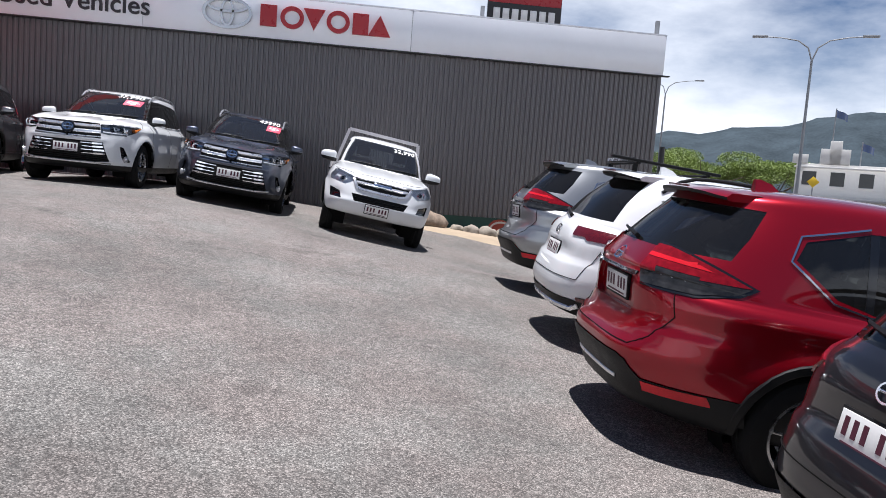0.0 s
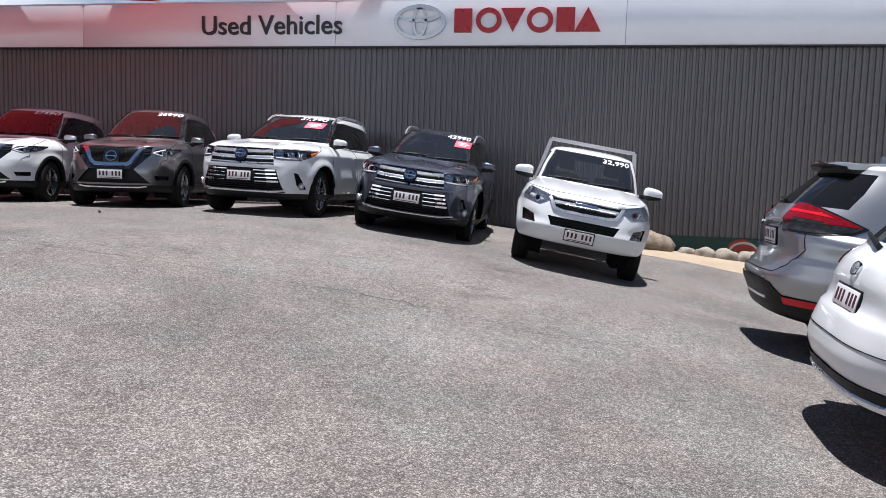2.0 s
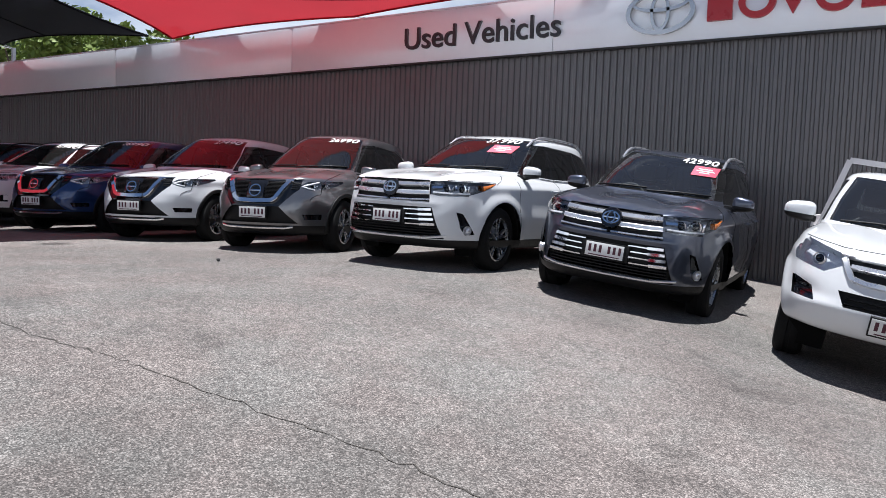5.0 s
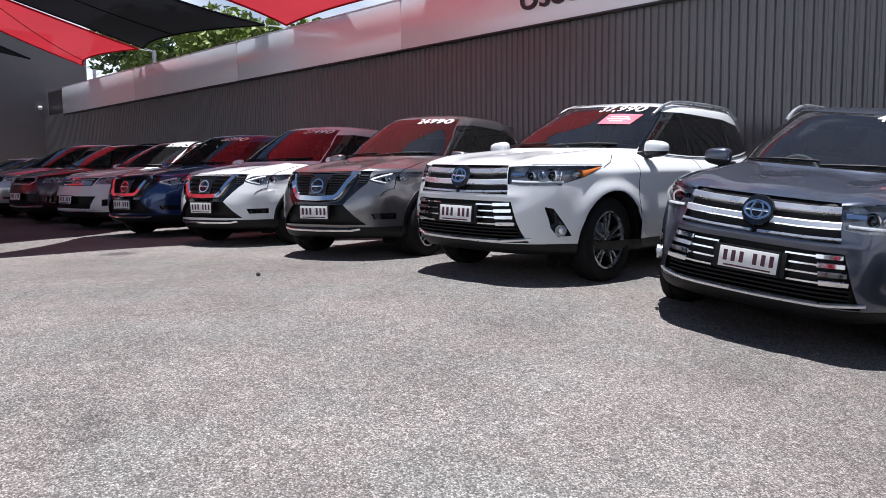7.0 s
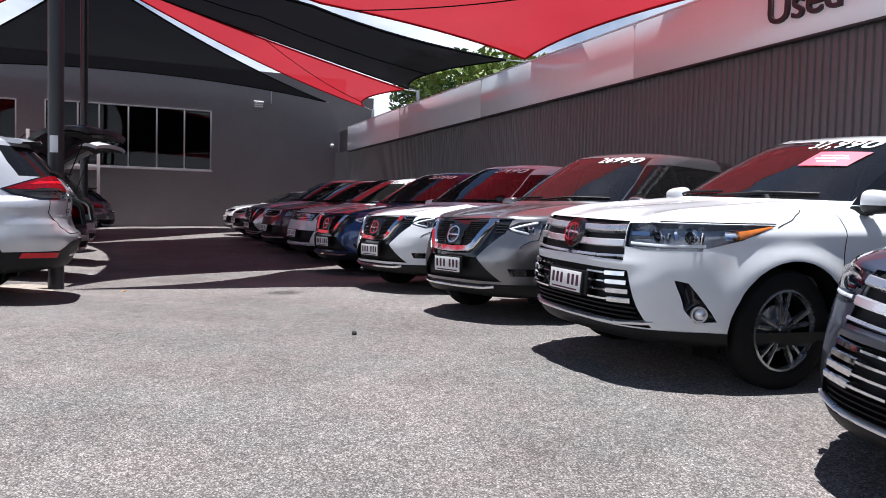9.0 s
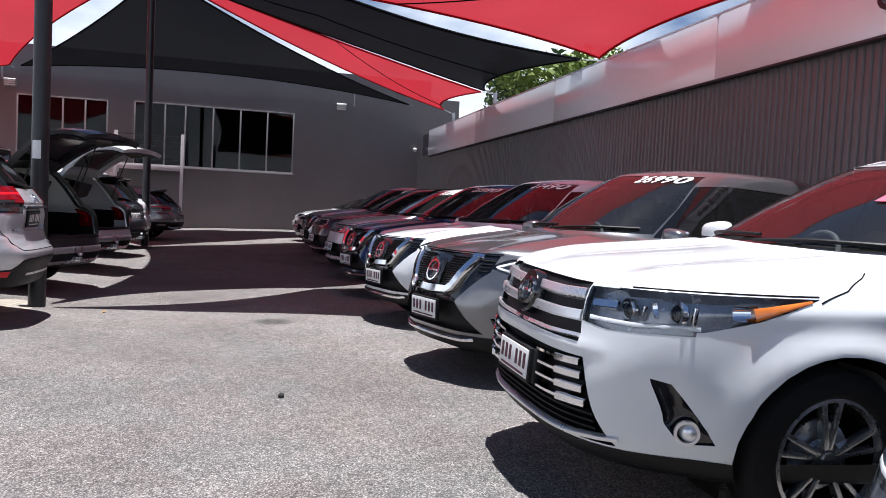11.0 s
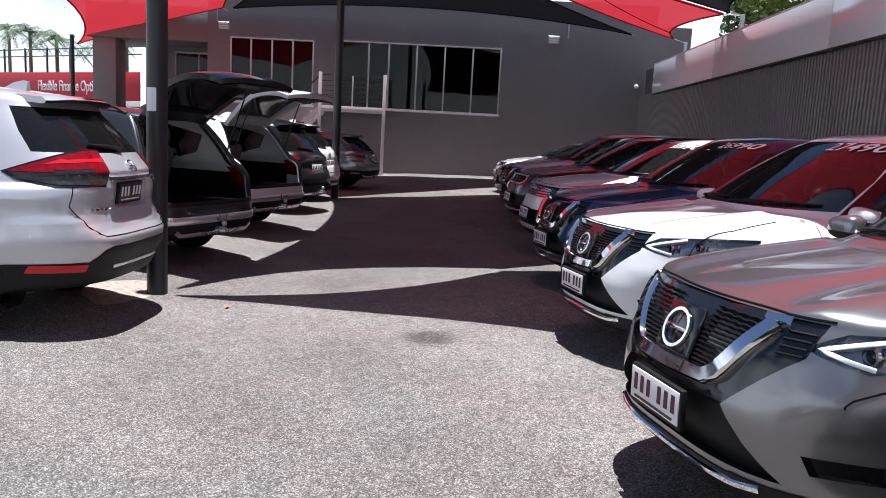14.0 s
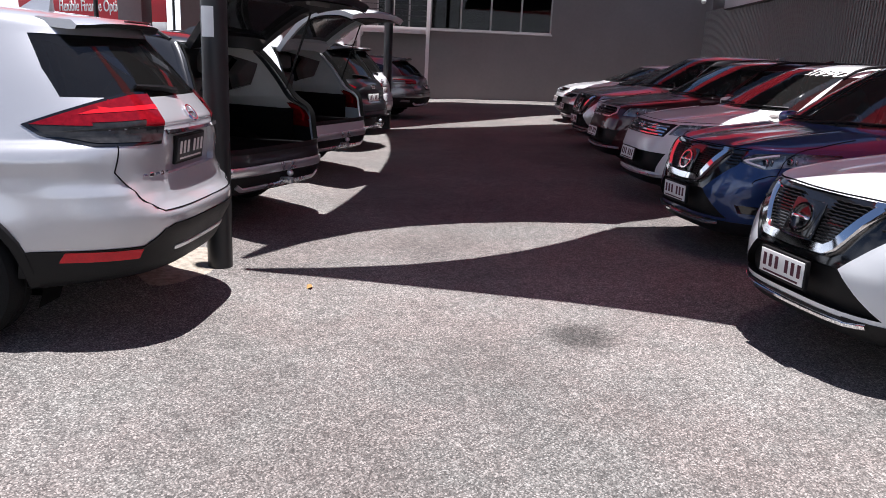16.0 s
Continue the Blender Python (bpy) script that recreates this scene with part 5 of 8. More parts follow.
    for g in (1, -1):
        bm = bmesh.new()
        s.ribbon(bm, "S" if g > 0 else "Q", [(0.24, 1.022), (0.60, 1.026), (0.92, 1.030)], 0.008, 0.003, -0.008, step=0.02)
        part("bonnet_seam", bm, "gap", root)
        bm = bmesh.new()
        s.ribbon(bm, "T", [(g * 0.885, 0.92), (g * 0.86, 1.06), (g * 0.80, 1.18), (g * 0.76, 1.23)], 0.006, 0.004, -0.008, step=0.02)
        part("bonnet_seam", bm, "gap", root)
    number_plate(root, s.seat_at("R", 0, 0.92, 0.01))
    spoiler(root, s, 1.66, 0.50, 4.45, 0.2, "paint")
    roof_rails(root, s, 2.25, 4.35, 0.60)
    fin(root, s, 4.1)
    return s


def ute(root):
    """A single-cab ute with a flat tray and a tubular headboard."""
    keys = [
        (0.36, 0.36, 0.36, 0.60, 2.80, 0.60, 3.8, 5), (0.37, 0.36, 0.36, 0.16, 2.95, 0.84, 3.8, 6), (0.44, 0.43, 0.43, 0.05, 2.98, 0.895, 3.7, 7),
        (0.56, 0.56, 0.56, 0.0, 3.0, 0.915, 3.6, 7), (0.68, 0.70, 0.70, 0.02, 3.0, 0.92, 3.6, 7), (0.80, 0.84, 0.84, 0.06, 3.0, 0.915, 3.6, 7),
        (0.92, 0.97, 0.97, 0.11, 3.0, 0.90, 3.6, 7), (1.01, 1.06, 1.08, 0.19, 3.0, 0.875, 3.6, 7), (1.06, 1.10, 1.12, 0.30, 3.0, 0.845, 3.7, 7),
        (1.12, 1.12, 1.14, 0.66, 3.0, 0.82, 3.9, 7), (1.185, 1.135, 1.16, 1.16, 3.0, 0.80, 4.1, 7), (1.215, 1.16, 1.18, 1.30, 3.0, 0.79, 3.5, 7),
        (1.42, 1.40, 1.42, 1.58, 2.96, 0.735, 3.5, 6), (1.60, 1.60, 1.60, 1.86, 2.90, 0.675, 3.4, 5), (1.68, 1.685, 1.68, 2.02, 2.86, 0.62, 3.2, 4.5),
        (1.725, 1.725, 1.72, 2.2, 2.75, 0.50, 3.0, 3.5), (1.745, 1.745, 1.74, 2.35, 2.6, 0.3, 2.6, 2.6), (1.75, 1.75, 1.75, 2.45, 2.5, 0.05, 2.2, 2.2)]
    spec = dict(axles=(0.92,), half=0.90, belt=1.14, cowl=1.26, screen=[(-0.70, 1.205), (0.70, 1.205), (0.655, 1.42), (0.575, 1.655), (-0.575, 1.655), (-0.655, 1.42)],
                rear_glass=[(-0.55, 1.22), (0.55, 1.22), (0.5, 1.58), (-0.5, 1.58)],
                side_glass=[[(1.66, 1.19), (2.62, 1.18), (2.60, 1.62), (2.08, 1.615)]],
                seams=[[(1.45, 0.45), (1.42, 0.8), (1.46, 1.13)], [(2.70, 0.45), (2.72, 0.8), (2.68, 1.16)]],
                handles=[(2.5, 1.0)], mirror=(1.72, 1.24, 0.86, "paint", 1.35), seat_rows=[(2.0, 0.68, (-0.36, 0.36))], wheel=0.37, well=0.43, rim_r=0.21, spokes=6,
                tint="windscreen", front_tint="windscreen", cabin_end=2.9, handle="plastic", lining="cabin_light")
    def model(x, y, z):
        dx, dy, dz = flanks(x, y, z, (0.92, 4.1), 0.37, 0.43, 0.9, 0.96, 0.03), 0.0, 0.0
        a = abs(x)
        if y < 0.5 and z < 0.95:
            dy += 0.04 * bell(a, 0.72, 0.10) * bell(z, 0.66, 0.07) - 0.02 * bell(a, 0.55, 0.2) * fold(z, 0.58, 0.07)
        if z > 1.0 and 0.2 < y < 1.3:
            dz += 0.02 * bell(a, 0.45, 0.08) - 0.012 * bell(a, 0.2, 0.12)
        return dx, dy, dz

    s = Skin(keys, model)
    s.cut("F", [(-0.47, 1.0), (-0.38, 0.79), (0.38, 0.79), (0.47, 1.0)], "upper")
    s.cut("F", [(-0.47, 0.715), (-0.41, 0.60), (0.41, 0.60), (0.47, 0.715)], "lower")
    s.pair("F", [(0.49, 0.985), (0.48, 0.90), (0.60, 0.83), (0.84, 0.87), (0.88, 1.05), (0.80, 1.06)], "lamp", 0.6)
    s.pair("F", [(0.62, 0.595), (0.66, 0.70), (0.83, 0.75), (0.80, 0.595)], "fog", 0.42)
    body_common(root, s, spec)
    body_parts(root, s, spec)
    recess(root, s, "upper", "upper_grille", "plastic", 0.04, label="black grille opening")
    recess(root, s, "lower", "lower_grille", "plastic", 0.05)
    for e, g in (("_l", 1), ("_r", -1)):
        lamp(root, s, "lamp" + e, "large clear headlight", 0.07, (0, 1, 0), ((g * 0.68, 0.94, 0.045),), housing="reflector")
        recess(root, s, "fog" + e, "fog_pocket", "gloss_black", 0.03)
        for z in (0.635, 0.665, 0.695):
            bm = bmesh.new()
            s.ribbon(bm, "F", [(g * 0.66, z), (g * 0.79, z + 0.01)], 0.008, -0.012, -0.03)
            part("pocket_slat", bm, "plastic", root)
    bm = bmesh.new()
    s.ribbon(bm, "F", [(-0.50, 0.985), (-0.44, 0.985), (0, 0.99), (0.44, 0.985), (0.50, 0.985)], 0.035, 0.018, -0.03)
    s.ribbon(bm, "F", [(-0.48, 0.95), (-0.40, 0.82), (-0.30, 0.80), (0, 0.795), (0.30, 0.80), (0.40, 0.82), (0.48, 0.95)], 0.045, 0.022, -0.03, step=0.03)
    s.ribbon(bm, "F", [(-0.42, 0.905), (0.42, 0.905)], 0.04, 0.018, -0.03)
    part("grille_frame", bm, "satin", root, "silver grille frame")
    bm = bmesh.new()
    box(bm, -0.15, -0.012, -0.026, 0.15, 0.0, 0.026, 0.006, s.seat_at("F", 0, 0.91, 0.018))
    part("badge", bm, "chrome", root, "plain chrome maker's bar")
    for z in (0.635, 0.675):
        bm = bmesh.new()
        s.ribbon(bm, "F", [(-0.41, z), (0.41, z)], 0.012, -0.01, -0.04)
        part("grille_slat", bm, "plastic", root)
    number_plate(root, s.seat_at("F", -0.02, 0.515, 0.008))
    bm = bmesh.new()
    s.ribbon(bm, "F", [(-0.80, 1.065), (-0.5, 1.035), (0, 1.04), (0.5, 1.035), (0.80, 1.065)], 0.007, 0.003, -0.008, step=0.02)
    part("bonnet_seam", bm, "gap", root)
    # chassis, tray and headboard
    for x in (-0.4, 0.4):
        bm = bmesh.new()
        box(bm, x - 0.05, 0.4, 0.5, x + 0.05, 5.0, 0.64, 0.01)
        part("chassis_rail", bm, "plastic", root)
    bm = bmesh.new()
    box(bm, -0.92, 3.1, 0.90, 0.92, 5.2, 0.96, 0.01)
    tray = part("tray", bm, "white_steel", root, "flat white steel tray")
    for x0, y0, x1, y1 in ((-0.93, 3.1, -0.90, 5.2), (0.90, 3.1, 0.93, 5.2), (-0.90, 5.17, 0.90, 5.2)):
        bm = bmesh.new()
        box(bm, x0, y0, 0.965, x1, y1, 1.2, 0.006)
        part("tray_side", bm, "white_steel", tray)
    for k, (a, b) in enumerate((((-0.86, 1.0), (-0.70, 1.86)), ((0.86, 1.0), (0.70, 1.86)), ((-0.70, 1.86), (0.70, 1.86)))):
        bm = bmesh.new()
        d = Vector((b[0] - a[0], 0, b[1] - a[1]))
        n = Vector((d.z, 0, -d.x)).normalized() * 0.03
        vs = []
        for y in (3.08, 3.14):
            for p, q in ((a, -1), (a, 1), (b, 1), (b, -1)):
                vs.append(bm.verts.new(Vector((p[0], y, p[1])) + n * q))
        bm.faces.new(vs[:4])
        bm.faces.new(vs[4:][::-1])
        for i in range(4):
            bm.faces.new((vs[i], vs[4 + i], vs[4 + (i + 1) % 4], vs[(i + 1) % 4]))
        bmesh.ops.recalc_face_normals(bm, faces=bm.faces)
        part("headboard_bar", bm, "white_steel", root)
    for y in (4.1,):
        wheels(root, (y,), 0.78, 0.37, 0.225, 0.21, 6)
    return s


def plain_suv(root, low=0.0, style="bars", rear="wide", gate=False, lamp_mat="red_lens"):
    """A common wagon body; low sinks roof and nose towards a hatchback's height."""
    q = low
    keys = [
        (0.25, 0.22, 0.30, 0.55, 4.20, 0.60, 3.7, 3.4), (0.24, 0.21, 0.31, 0.15, 4.50, 0.83, 3.6, 3.5), (0.31, 0.30, 0.38, 0.05, 4.58, 0.89, 3.5, 3.6),
        (0.45, 0.46, 0.50, 0.0, 4.61, 0.915, 3.5, 3.7), (0.58, 0.62, 0.62, 0.01, 4.60, 0.92, 3.5, 3.8), (0.70, 0.76, 0.75, 0.04, 4.57, 0.915, 3.5, 3.8),
        (0.82 - q * 0.3, 0.89 - q * 0.2, 0.92 - q * 0.2, 0.08, 4.55, 0.905, 3.5, 3.8), (0.92 - q * 0.5, 0.97 - q * 0.4, 1.02 - q * 0.4, 0.15, 4.52, 0.885, 3.5, 3.7), (0.975 - q * 0.55, 1.015 - q * 0.45, 1.07 - q * 0.45, 0.26, 4.49, 0.855, 3.6, 3.6),
        (1.04 - q * 0.55, 1.035 - q * 0.45, 1.10 - q * 0.45, 0.58, 4.46, 0.83, 3.8, 3.5), (1.11 - q * 0.55, 1.055 - q * 0.5, 1.13 - q * 0.5, 1.08, 4.43, 0.81, 4.0, 3.4), (1.145 - q * 0.55, 1.085 - q * 0.5, 1.16 - q * 0.5, 1.20, 4.41, 0.795, 3.3, 3.4),
        (1.35 - q * 0.75, 1.32 - q * 0.75, 1.36 - q * 0.75, 1.56, 4.26, 0.72, 3.3, 3.3), (1.54 - q, 1.53 - q, 1.53 - q, 1.95, 4.08, 0.645, 3.3, 3.2), (1.62 - q, 1.62 - q, 1.60 - q, 2.15, 4.0, 0.59, 3.2, 3.1),
        (1.66 - q, 1.655 - q, 1.64 - q, 2.38, 3.85, 0.50, 3.0, 2.9), (1.68 - q, 1.675 - q, 1.67 - q, 2.6, 3.55, 0.32, 2.6, 2.6), (1.685 - q, 1.685 - q, 1.68 - q, 2.9, 3.2, 0.06, 2.2, 2.2)]
    if gate:
        # an upright, square tail
        keys = [(*row[:7], row[7] * 1.8) for row in keys]
    b = 1.08 - q * 0.5
    t = 1.60 - q
    spec = dict(axles=(0.90, 3.57), half=0.918, belt=b, cowl=1.16, screen=[(-0.68, b + 0.06), (0.68, b + 0.06), (0.535, t + 0.005), (-0.535, t + 0.005)],
                side_glass=[[(1.66, b + 0.05), (2.50, b + 0.015), (2.50, t - 0.05), (2.22, t - 0.06)], [(2.56, b + 0.015), (3.36, b + 0.03), (3.30, t - 0.07), (2.56, t - 0.05)], [(3.42, b + 0.05), (3.70, b + 0.12), (3.86, t - 0.18), (3.36, t - 0.08)]],
                pillars=[[(2.50, b + 0.015), (2.56, b + 0.015), (2.56, t - 0.05), (2.50, t - 0.05)], [(3.36, b + 0.03), (3.42, b + 0.05), (3.36, t - 0.08), (3.30, t - 0.07)]], sill=[[(-0.1, 0.10), (4.8, 0.10), (4.8, 0.34), (-0.1, 0.34)]], arch=0.05 if q < 0.1 else 0.0,
                seams=[[(1.36, 0.36), (1.32, 0.7), (1.38, b)], [(2.53, 0.36), (2.55, 0.8), (2.53, b)], [(3.25, 0.55), (3.38, 0.8), (3.40, b + 0.03)]],
                handles=[(2.36, 0.92 - q * 0.3), (3.22, 0.94 - q * 0.3)], side_chrome=[[(1.68, b + 0.028), (2.5, b - 0.003), (3.38, b + 0.01), (3.74, b + 0.1)]], trim="gloss_black",
                mirror=(1.64, b + 0.06, 0.80, "paint", 0.95), seat_rows=[(2.05, 0.55 - q * 0.5, (-0.37, 0.37)), (2.95, 0.58 - q * 0.5, (-0.42, 0.0, 0.42))], wheel=0.35, well=0.40, spokes=5, lining="cabin_light")
    if gate:
        spec["tint"] = spec["front_tint"] = "windscreen"
        spec["lining"] = "plate"
    else:
        spec["rear_glass"] = [(-0.64, b + 0.04), (0.64, b + 0.04), (0.54, t - 0.05), (-0.54, t - 0.05)]
    def model(x, y, z):
        dx, dy, dz = flanks(x, y, z, spec["axles"], 0.35, 0.40, 0.91, 0.92 - q * 0.3, 0.022), 0.0, 0.0
        a = abs(x)
        if y < 0.5 and z < 0.9:
            dy += 0.03 * bell(a, 0.73, 0.08) * bell(z, 0.52, 0.08)
        if y > 4.1 and not gate:
            dy += 0.028 * (1 - smooth_step(0.74, 0.79, z)) * smooth_step(0.4, 0.55, z) - 0.016 * bell(z, 0.84, 0.07) * (1 - smooth_step(0.35, 0.5, a))
        return dx, dy, dz

    if rear == "slim":
        spec["rear_glass"] = [(-0.56, b + 0.085), (0.56, b + 0.085), (0.44, t - 0.04), (-0.44, t - 0.04)]
    s = Skin(keys, model)
    if gate:
        for o in ([(-0.72, 0.68), (0.72, 0.68), (0.735, b), (-0.735, b)], [(-0.735, b), (0.735, b), (0.55, t - 0.02), (-0.55, t - 0.02)]):
            s.cut("R", o, "gate")
    z1, z0 = 0.945 - q * 0.5, 0.80 - q * 0.3
    if style == "bars":
        s.cut("F", [(-0.56, z1), (-0.52, z0), (0.52, z0), (0.56, z1)], "upper")
    else:
        s.cut("F", [(-0.42, z1 - 0.01), (-0.46, z0 + 0.06), (-0.36, z0), (0.36, z0), (0.46, z0 + 0.06), (0.42, z1 - 0.01)], "upper")
    s.cut("F", [(-0.60, 0.62), (-0.52, 0.40), (0.52, 0.40), (0.60, 0.62)], "lower")
    s.pair("F", [(0.57, z1), (0.56, z0 + 0.03), (0.72, z0 + 0.03), (0.90, z1 - 0.04), (0.90, z1 + 0.03)], "lamp", 0.62)
    s.pair("F", [(0.66, 0.56), (0.80, 0.58), (0.80, 0.45), (0.66, 0.45)], "fog", 0.4)
    s.cut("F", [(-0.95, 0.15), (0.95, 0.15), (0.95, 0.34), (-0.95, 0.34)], "lip")
    if rear == "slim":
        s.pair("R", [(0.42, 1.06), (0.56, 0.968), (0.94, 0.978), (0.94, 1.072)], "red", 0.30)
        s.both([(4.62, 1.072), (4.62, 0.975), (4.34, 1.0), (4.05, 1.058)], "red")
    elif rear == "tall":
        s.pair("R", [(0.80, 1.14), (0.795, 0.80), (0.95, 0.80), (0.95, 1.14)], "red", 0.5)
    elif rear == "wedge":
        s.pair("R", [(0.46, 1.0), (0.62, 0.90), (0.95, 0.86), (0.95, 1.10), (0.62, 1.07)], "red", 0.36)
    else:
        s.pair("R", [(0.52, 1.04 - q * 0.5), (0.56, 0.90 - q * 0.3), (0.94, 0.90 - q * 0.3), (0.94, 1.07 - q * 0.5)], "red", 0.36)
    s.cut("R", [(-0.95, 0.15), (0.95, 0.15), (0.95, 0.52), (-0.95, 0.52)] if rear != "slim" else [(-0.95, 0.15), (0.95, 0.15), (0.95, 0.44), (-0.95, 0.44)], "rear_lip")
    s.pair("R", [(0.62, 0.42), (0.82, 0.44), (0.82, 0.49), (0.62, 0.47)], "reflector")
    body_common(root, s, spec)
    body_parts(root, s, spec)
    recess(root, s, "upper", "upper_grille", "plastic", 0.035)
    recess(root, s, "lower", "lower_grille", "plastic", 0.045)
    part("front_lip", s.take("lip", inward=-0.004), "plastic", root)
    part("rear_lip", s.take("rear_lip", inward=-0.010), "plastic", root)
    for e, g in (("_l", 1), ("_r", -1)):
        lamp(root, s, "lamp" + e, "clear headlight", 0.045, (0, 1, 0), ((g * 0.68, z1 - 0.06, 0.032),))
        recess(root, s, "fog" + e, "fog_pocket", "gloss_black", 0.03)
        part("tail_light", s.take("red" + e, inward=-0.010, walls=1), lamp_mat, root, "red tail light lens")
        if rear in ("tall", "wedge", "wide"):
            bm = bmesh.new()
            s.ribbon(bm, "R", [(g * 0.84, 1.10), (g * 0.85, 0.86)] if rear == "tall" else [(g * 0.60, 1.0 - q * 0.4), (g * 0.78, 1.02 - q * 0.4)], 0.035, 0.013, 0.004)
            part("lamp_streak", bm, "red_streak", root)
        part("rear_reflector", s.take("reflector" + e, inward=-0.013), "dark_red", root)
    for k in range(4):
        z = z0 + 0.02 + (z1 - z0 - 0.04) * k / 3
        bm = bmesh.new()
        s.ribbon(bm, "F", [(-0.5, z), (0, z - 0.004), (0.5, z)] if style == "bars" else [(-0.36, z), (0.36, z)], 0.022 if style == "bars" else 0.012, 0.008, -0.03)
        part("grille_bar", bm, "chrome" if style == "bars" else "gloss_black", root)
    if style != "bars":
        bm = bmesh.new()
        s.ribbon(bm, "F", [(-0.42, z1 - 0.01), (-0.46, z0 + 0.06), (-0.36, z0), (0.36, z0), (0.46, z0 + 0.06), (0.42, z1 - 0.01), (-0.42, z1 - 0.01)], 0.022, 0.014, -0.02, step=0.03)
        part("grille_surround", bm, "satin", root)
    badge(root, s.seat_at("F", 0, (z0 + z1) / 2 + 0.01, 0.014), 0.06, 0.8)
    number_plate(root, s.seat_at("F", 0, 0.55, 0.03))
    bm = bmesh.new()
    s.ribbon(bm, "F", [(-0.6, 0.37), (0, 0.345), (0.6, 0.37)], 0.03, 0.014, -0.01)
    part("lip_trim", bm, "satin", root)
    bm = bmesh.new()
    s.ribbon(bm, "R", [(-0.62, 0.40), (-0.55, 0.36), (0.55, 0.36), (0.62, 0.40)], 0.05, 0.022, -0.01)
    part("skid_plate", bm, "satin", root)
    bm = bmesh.new()
    s.ribbon(bm, "F", [(-0.75, z1 + 0.04), (-0.5, z1 + 0.025), (0, z1 + 0.02), (0.5, z1 + 0.025), (0.75, z1 + 0.04)], 0.006, 0.003, -0.008, step=0.02)
    part("bonnet_seam", bm, "gap", root)
    for g in (1, -1):
        bm = bmesh.new()
        s.ribbon(bm, "T", [(g * 0.42, 0.36), (g * 0.52, 0.7), (g * 0.56, 1.06)], 0.05, 0.008, -0.01, round_top=0.2)
        part("bonnet_ridge", bm, "paint", root)
    if gate:
        # the raised tailgate: a bent slab with its window near the hinge
        line = [(3.97, t - 0.005, 0.50), (4.14, t + 0.15, 0.55), (4.36, t + 0.32, 0.61), (4.56, t + 0.43, 0.66), (4.80, t + 0.475, 0.69), (5.05, t + 0.475, 0.69), (5.19, t + 0.42, 0.64)]
        fine = []
        for (y0, h0, w0), (y1, h1, w1) in zip(line, line[1:]):
            fine += [(y0 + (y1 - y0) * k / 3, h0 + (h1 - h0) * k / 3, w0 + (w1 - w0) * k / 3) for k in range(3)]
        fine.append(line[-1])
        for _ in range(3):
            fine = [fine[0]] + [tuple((p + 2 * o + n) / 4 for p, o, n in zip(*trio)) for trio in zip(fine, fine[1:], fine[2:])] + [fine[-1]]
        across = [-1, -0.96, -0.86, -0.5, 0, 0.5, 0.86, 0.96, 1]

        def slab(inset, lo, hi, inner):
            bm = bmesh.new()
            rows = []
            for i, (y, h, w) in enumerate(fine):
                p, q = fine[max(0, i - 1)], fine[min(len(fine) - 1, i + 1)]
                n = Vector((0, -(q[1] - p[1]), q[0] - p[0])).normalized()
                rows.append([bm.verts.new(Vector((w * u, y - 0.05 * u * u, h)) - n * (inset + 0.05 * u ** 4)) for u in across])
            for i in range(len(fine) - 1):
                for j in range(8):
                    window = 2 <= i <= 8 and 2 <= j <= 5
                    if window == inner and lo <= i <= hi:
                        bm.faces.new((rows[i][j], rows[i][j + 1], rows[i + 1][j + 1], rows[i + 1][j]))
            bmesh.ops.delete(bm, geom=[v for v in bm.verts if not v.link_faces], context="VERTS")
            bmesh.ops.recalc_face_normals(bm, faces=bm.faces)
            return bm

        bm = slab(0.0, 0, 99, False)
        bmesh.ops.solidify(bm, geom=bm.faces[:], thickness=0.06)
        tg = part("tailgate", bm, "paint", root, "raised tailgate")
        part("tailgate_window", slab(0.012, 0, 99, True), "gloss_black", tg)
        bm = slab(0.072, 9, 99, False)
        part("tailgate_lining", bm, "plastic", tg)
        bm = bmesh.new()
        box(bm, -0.16, -0.02, -0.03, 0.16, 0.02, 0.02, 0.008, Matrix.Translation((0, 4.98, t + 0.36)))
        part("gate_latch", bm, "cabin", tg)
        for g in (1, -1):
            bm = bmesh.new()
            tube(bm, [(g * 0.62, 4.22, b + 0.1), (g * 0.60, 4.52, t + 0.33)], 0.009, 8)
            part("gas_strut", bm, "plastic", root)
        for g in (1, -1):
            bm = bmesh.new()
            s.ribbon(bm, "R", [(g * 0.735, 0.70), (g * 0.755, b), (g * 0.66, 1.36 - q), (g * 0.575, t - 0.04)], 0.05, 0.008, -0.05, step=0.03)
            part("gate_pillar", bm, "paint", root)
            bm = bmesh.new()
            s.ribbon(bm, "R", [(g * 0.712, 0.71), (g * 0.728, b), (g * 0.633, 1.36 - q), (g * 0.548, t - 0.05)], 0.018, 0.014, -0.03, step=0.03)
            part("gate_seal", bm, "gap", root)
        bm = bmesh.new()
        s.ribbon(bm, "R", [(-0.75, 0.685), (0.75, 0.685)], 0.05, 0.006, -0.05, step=0.05)
        part("gate_sill", bm, "plastic", root)
        bm = bmesh.new()
        s.ribbon(bm, "R", [(-0.78, 0.50), (-0.70, 0.515), (0.70, 0.515), (0.78, 0.50)], 0.085, 0.016, -0.02, step=0.05)
        part("bumper_band", bm, "satin", root, "silver band along the bumper")
        # boot: floor, sides and seat backs
        bm = bmesh.new()
        box(bm, -0.72, 3.15, 0.63, 0.72, 4.46, 0.67, 0.01)
        part("boot_floor", bm, "gap", root)
        for g in (1, -1):
            bm = bmesh.new()
            box(bm, -0.03, 3.1, 0.64, 0.03, 4.22, b - 0.10, 0.02, Matrix.Translation((g * 0.72, 0, 0)))
            part("boot_side", bm, "gap", root)
        bm = bmesh.new()
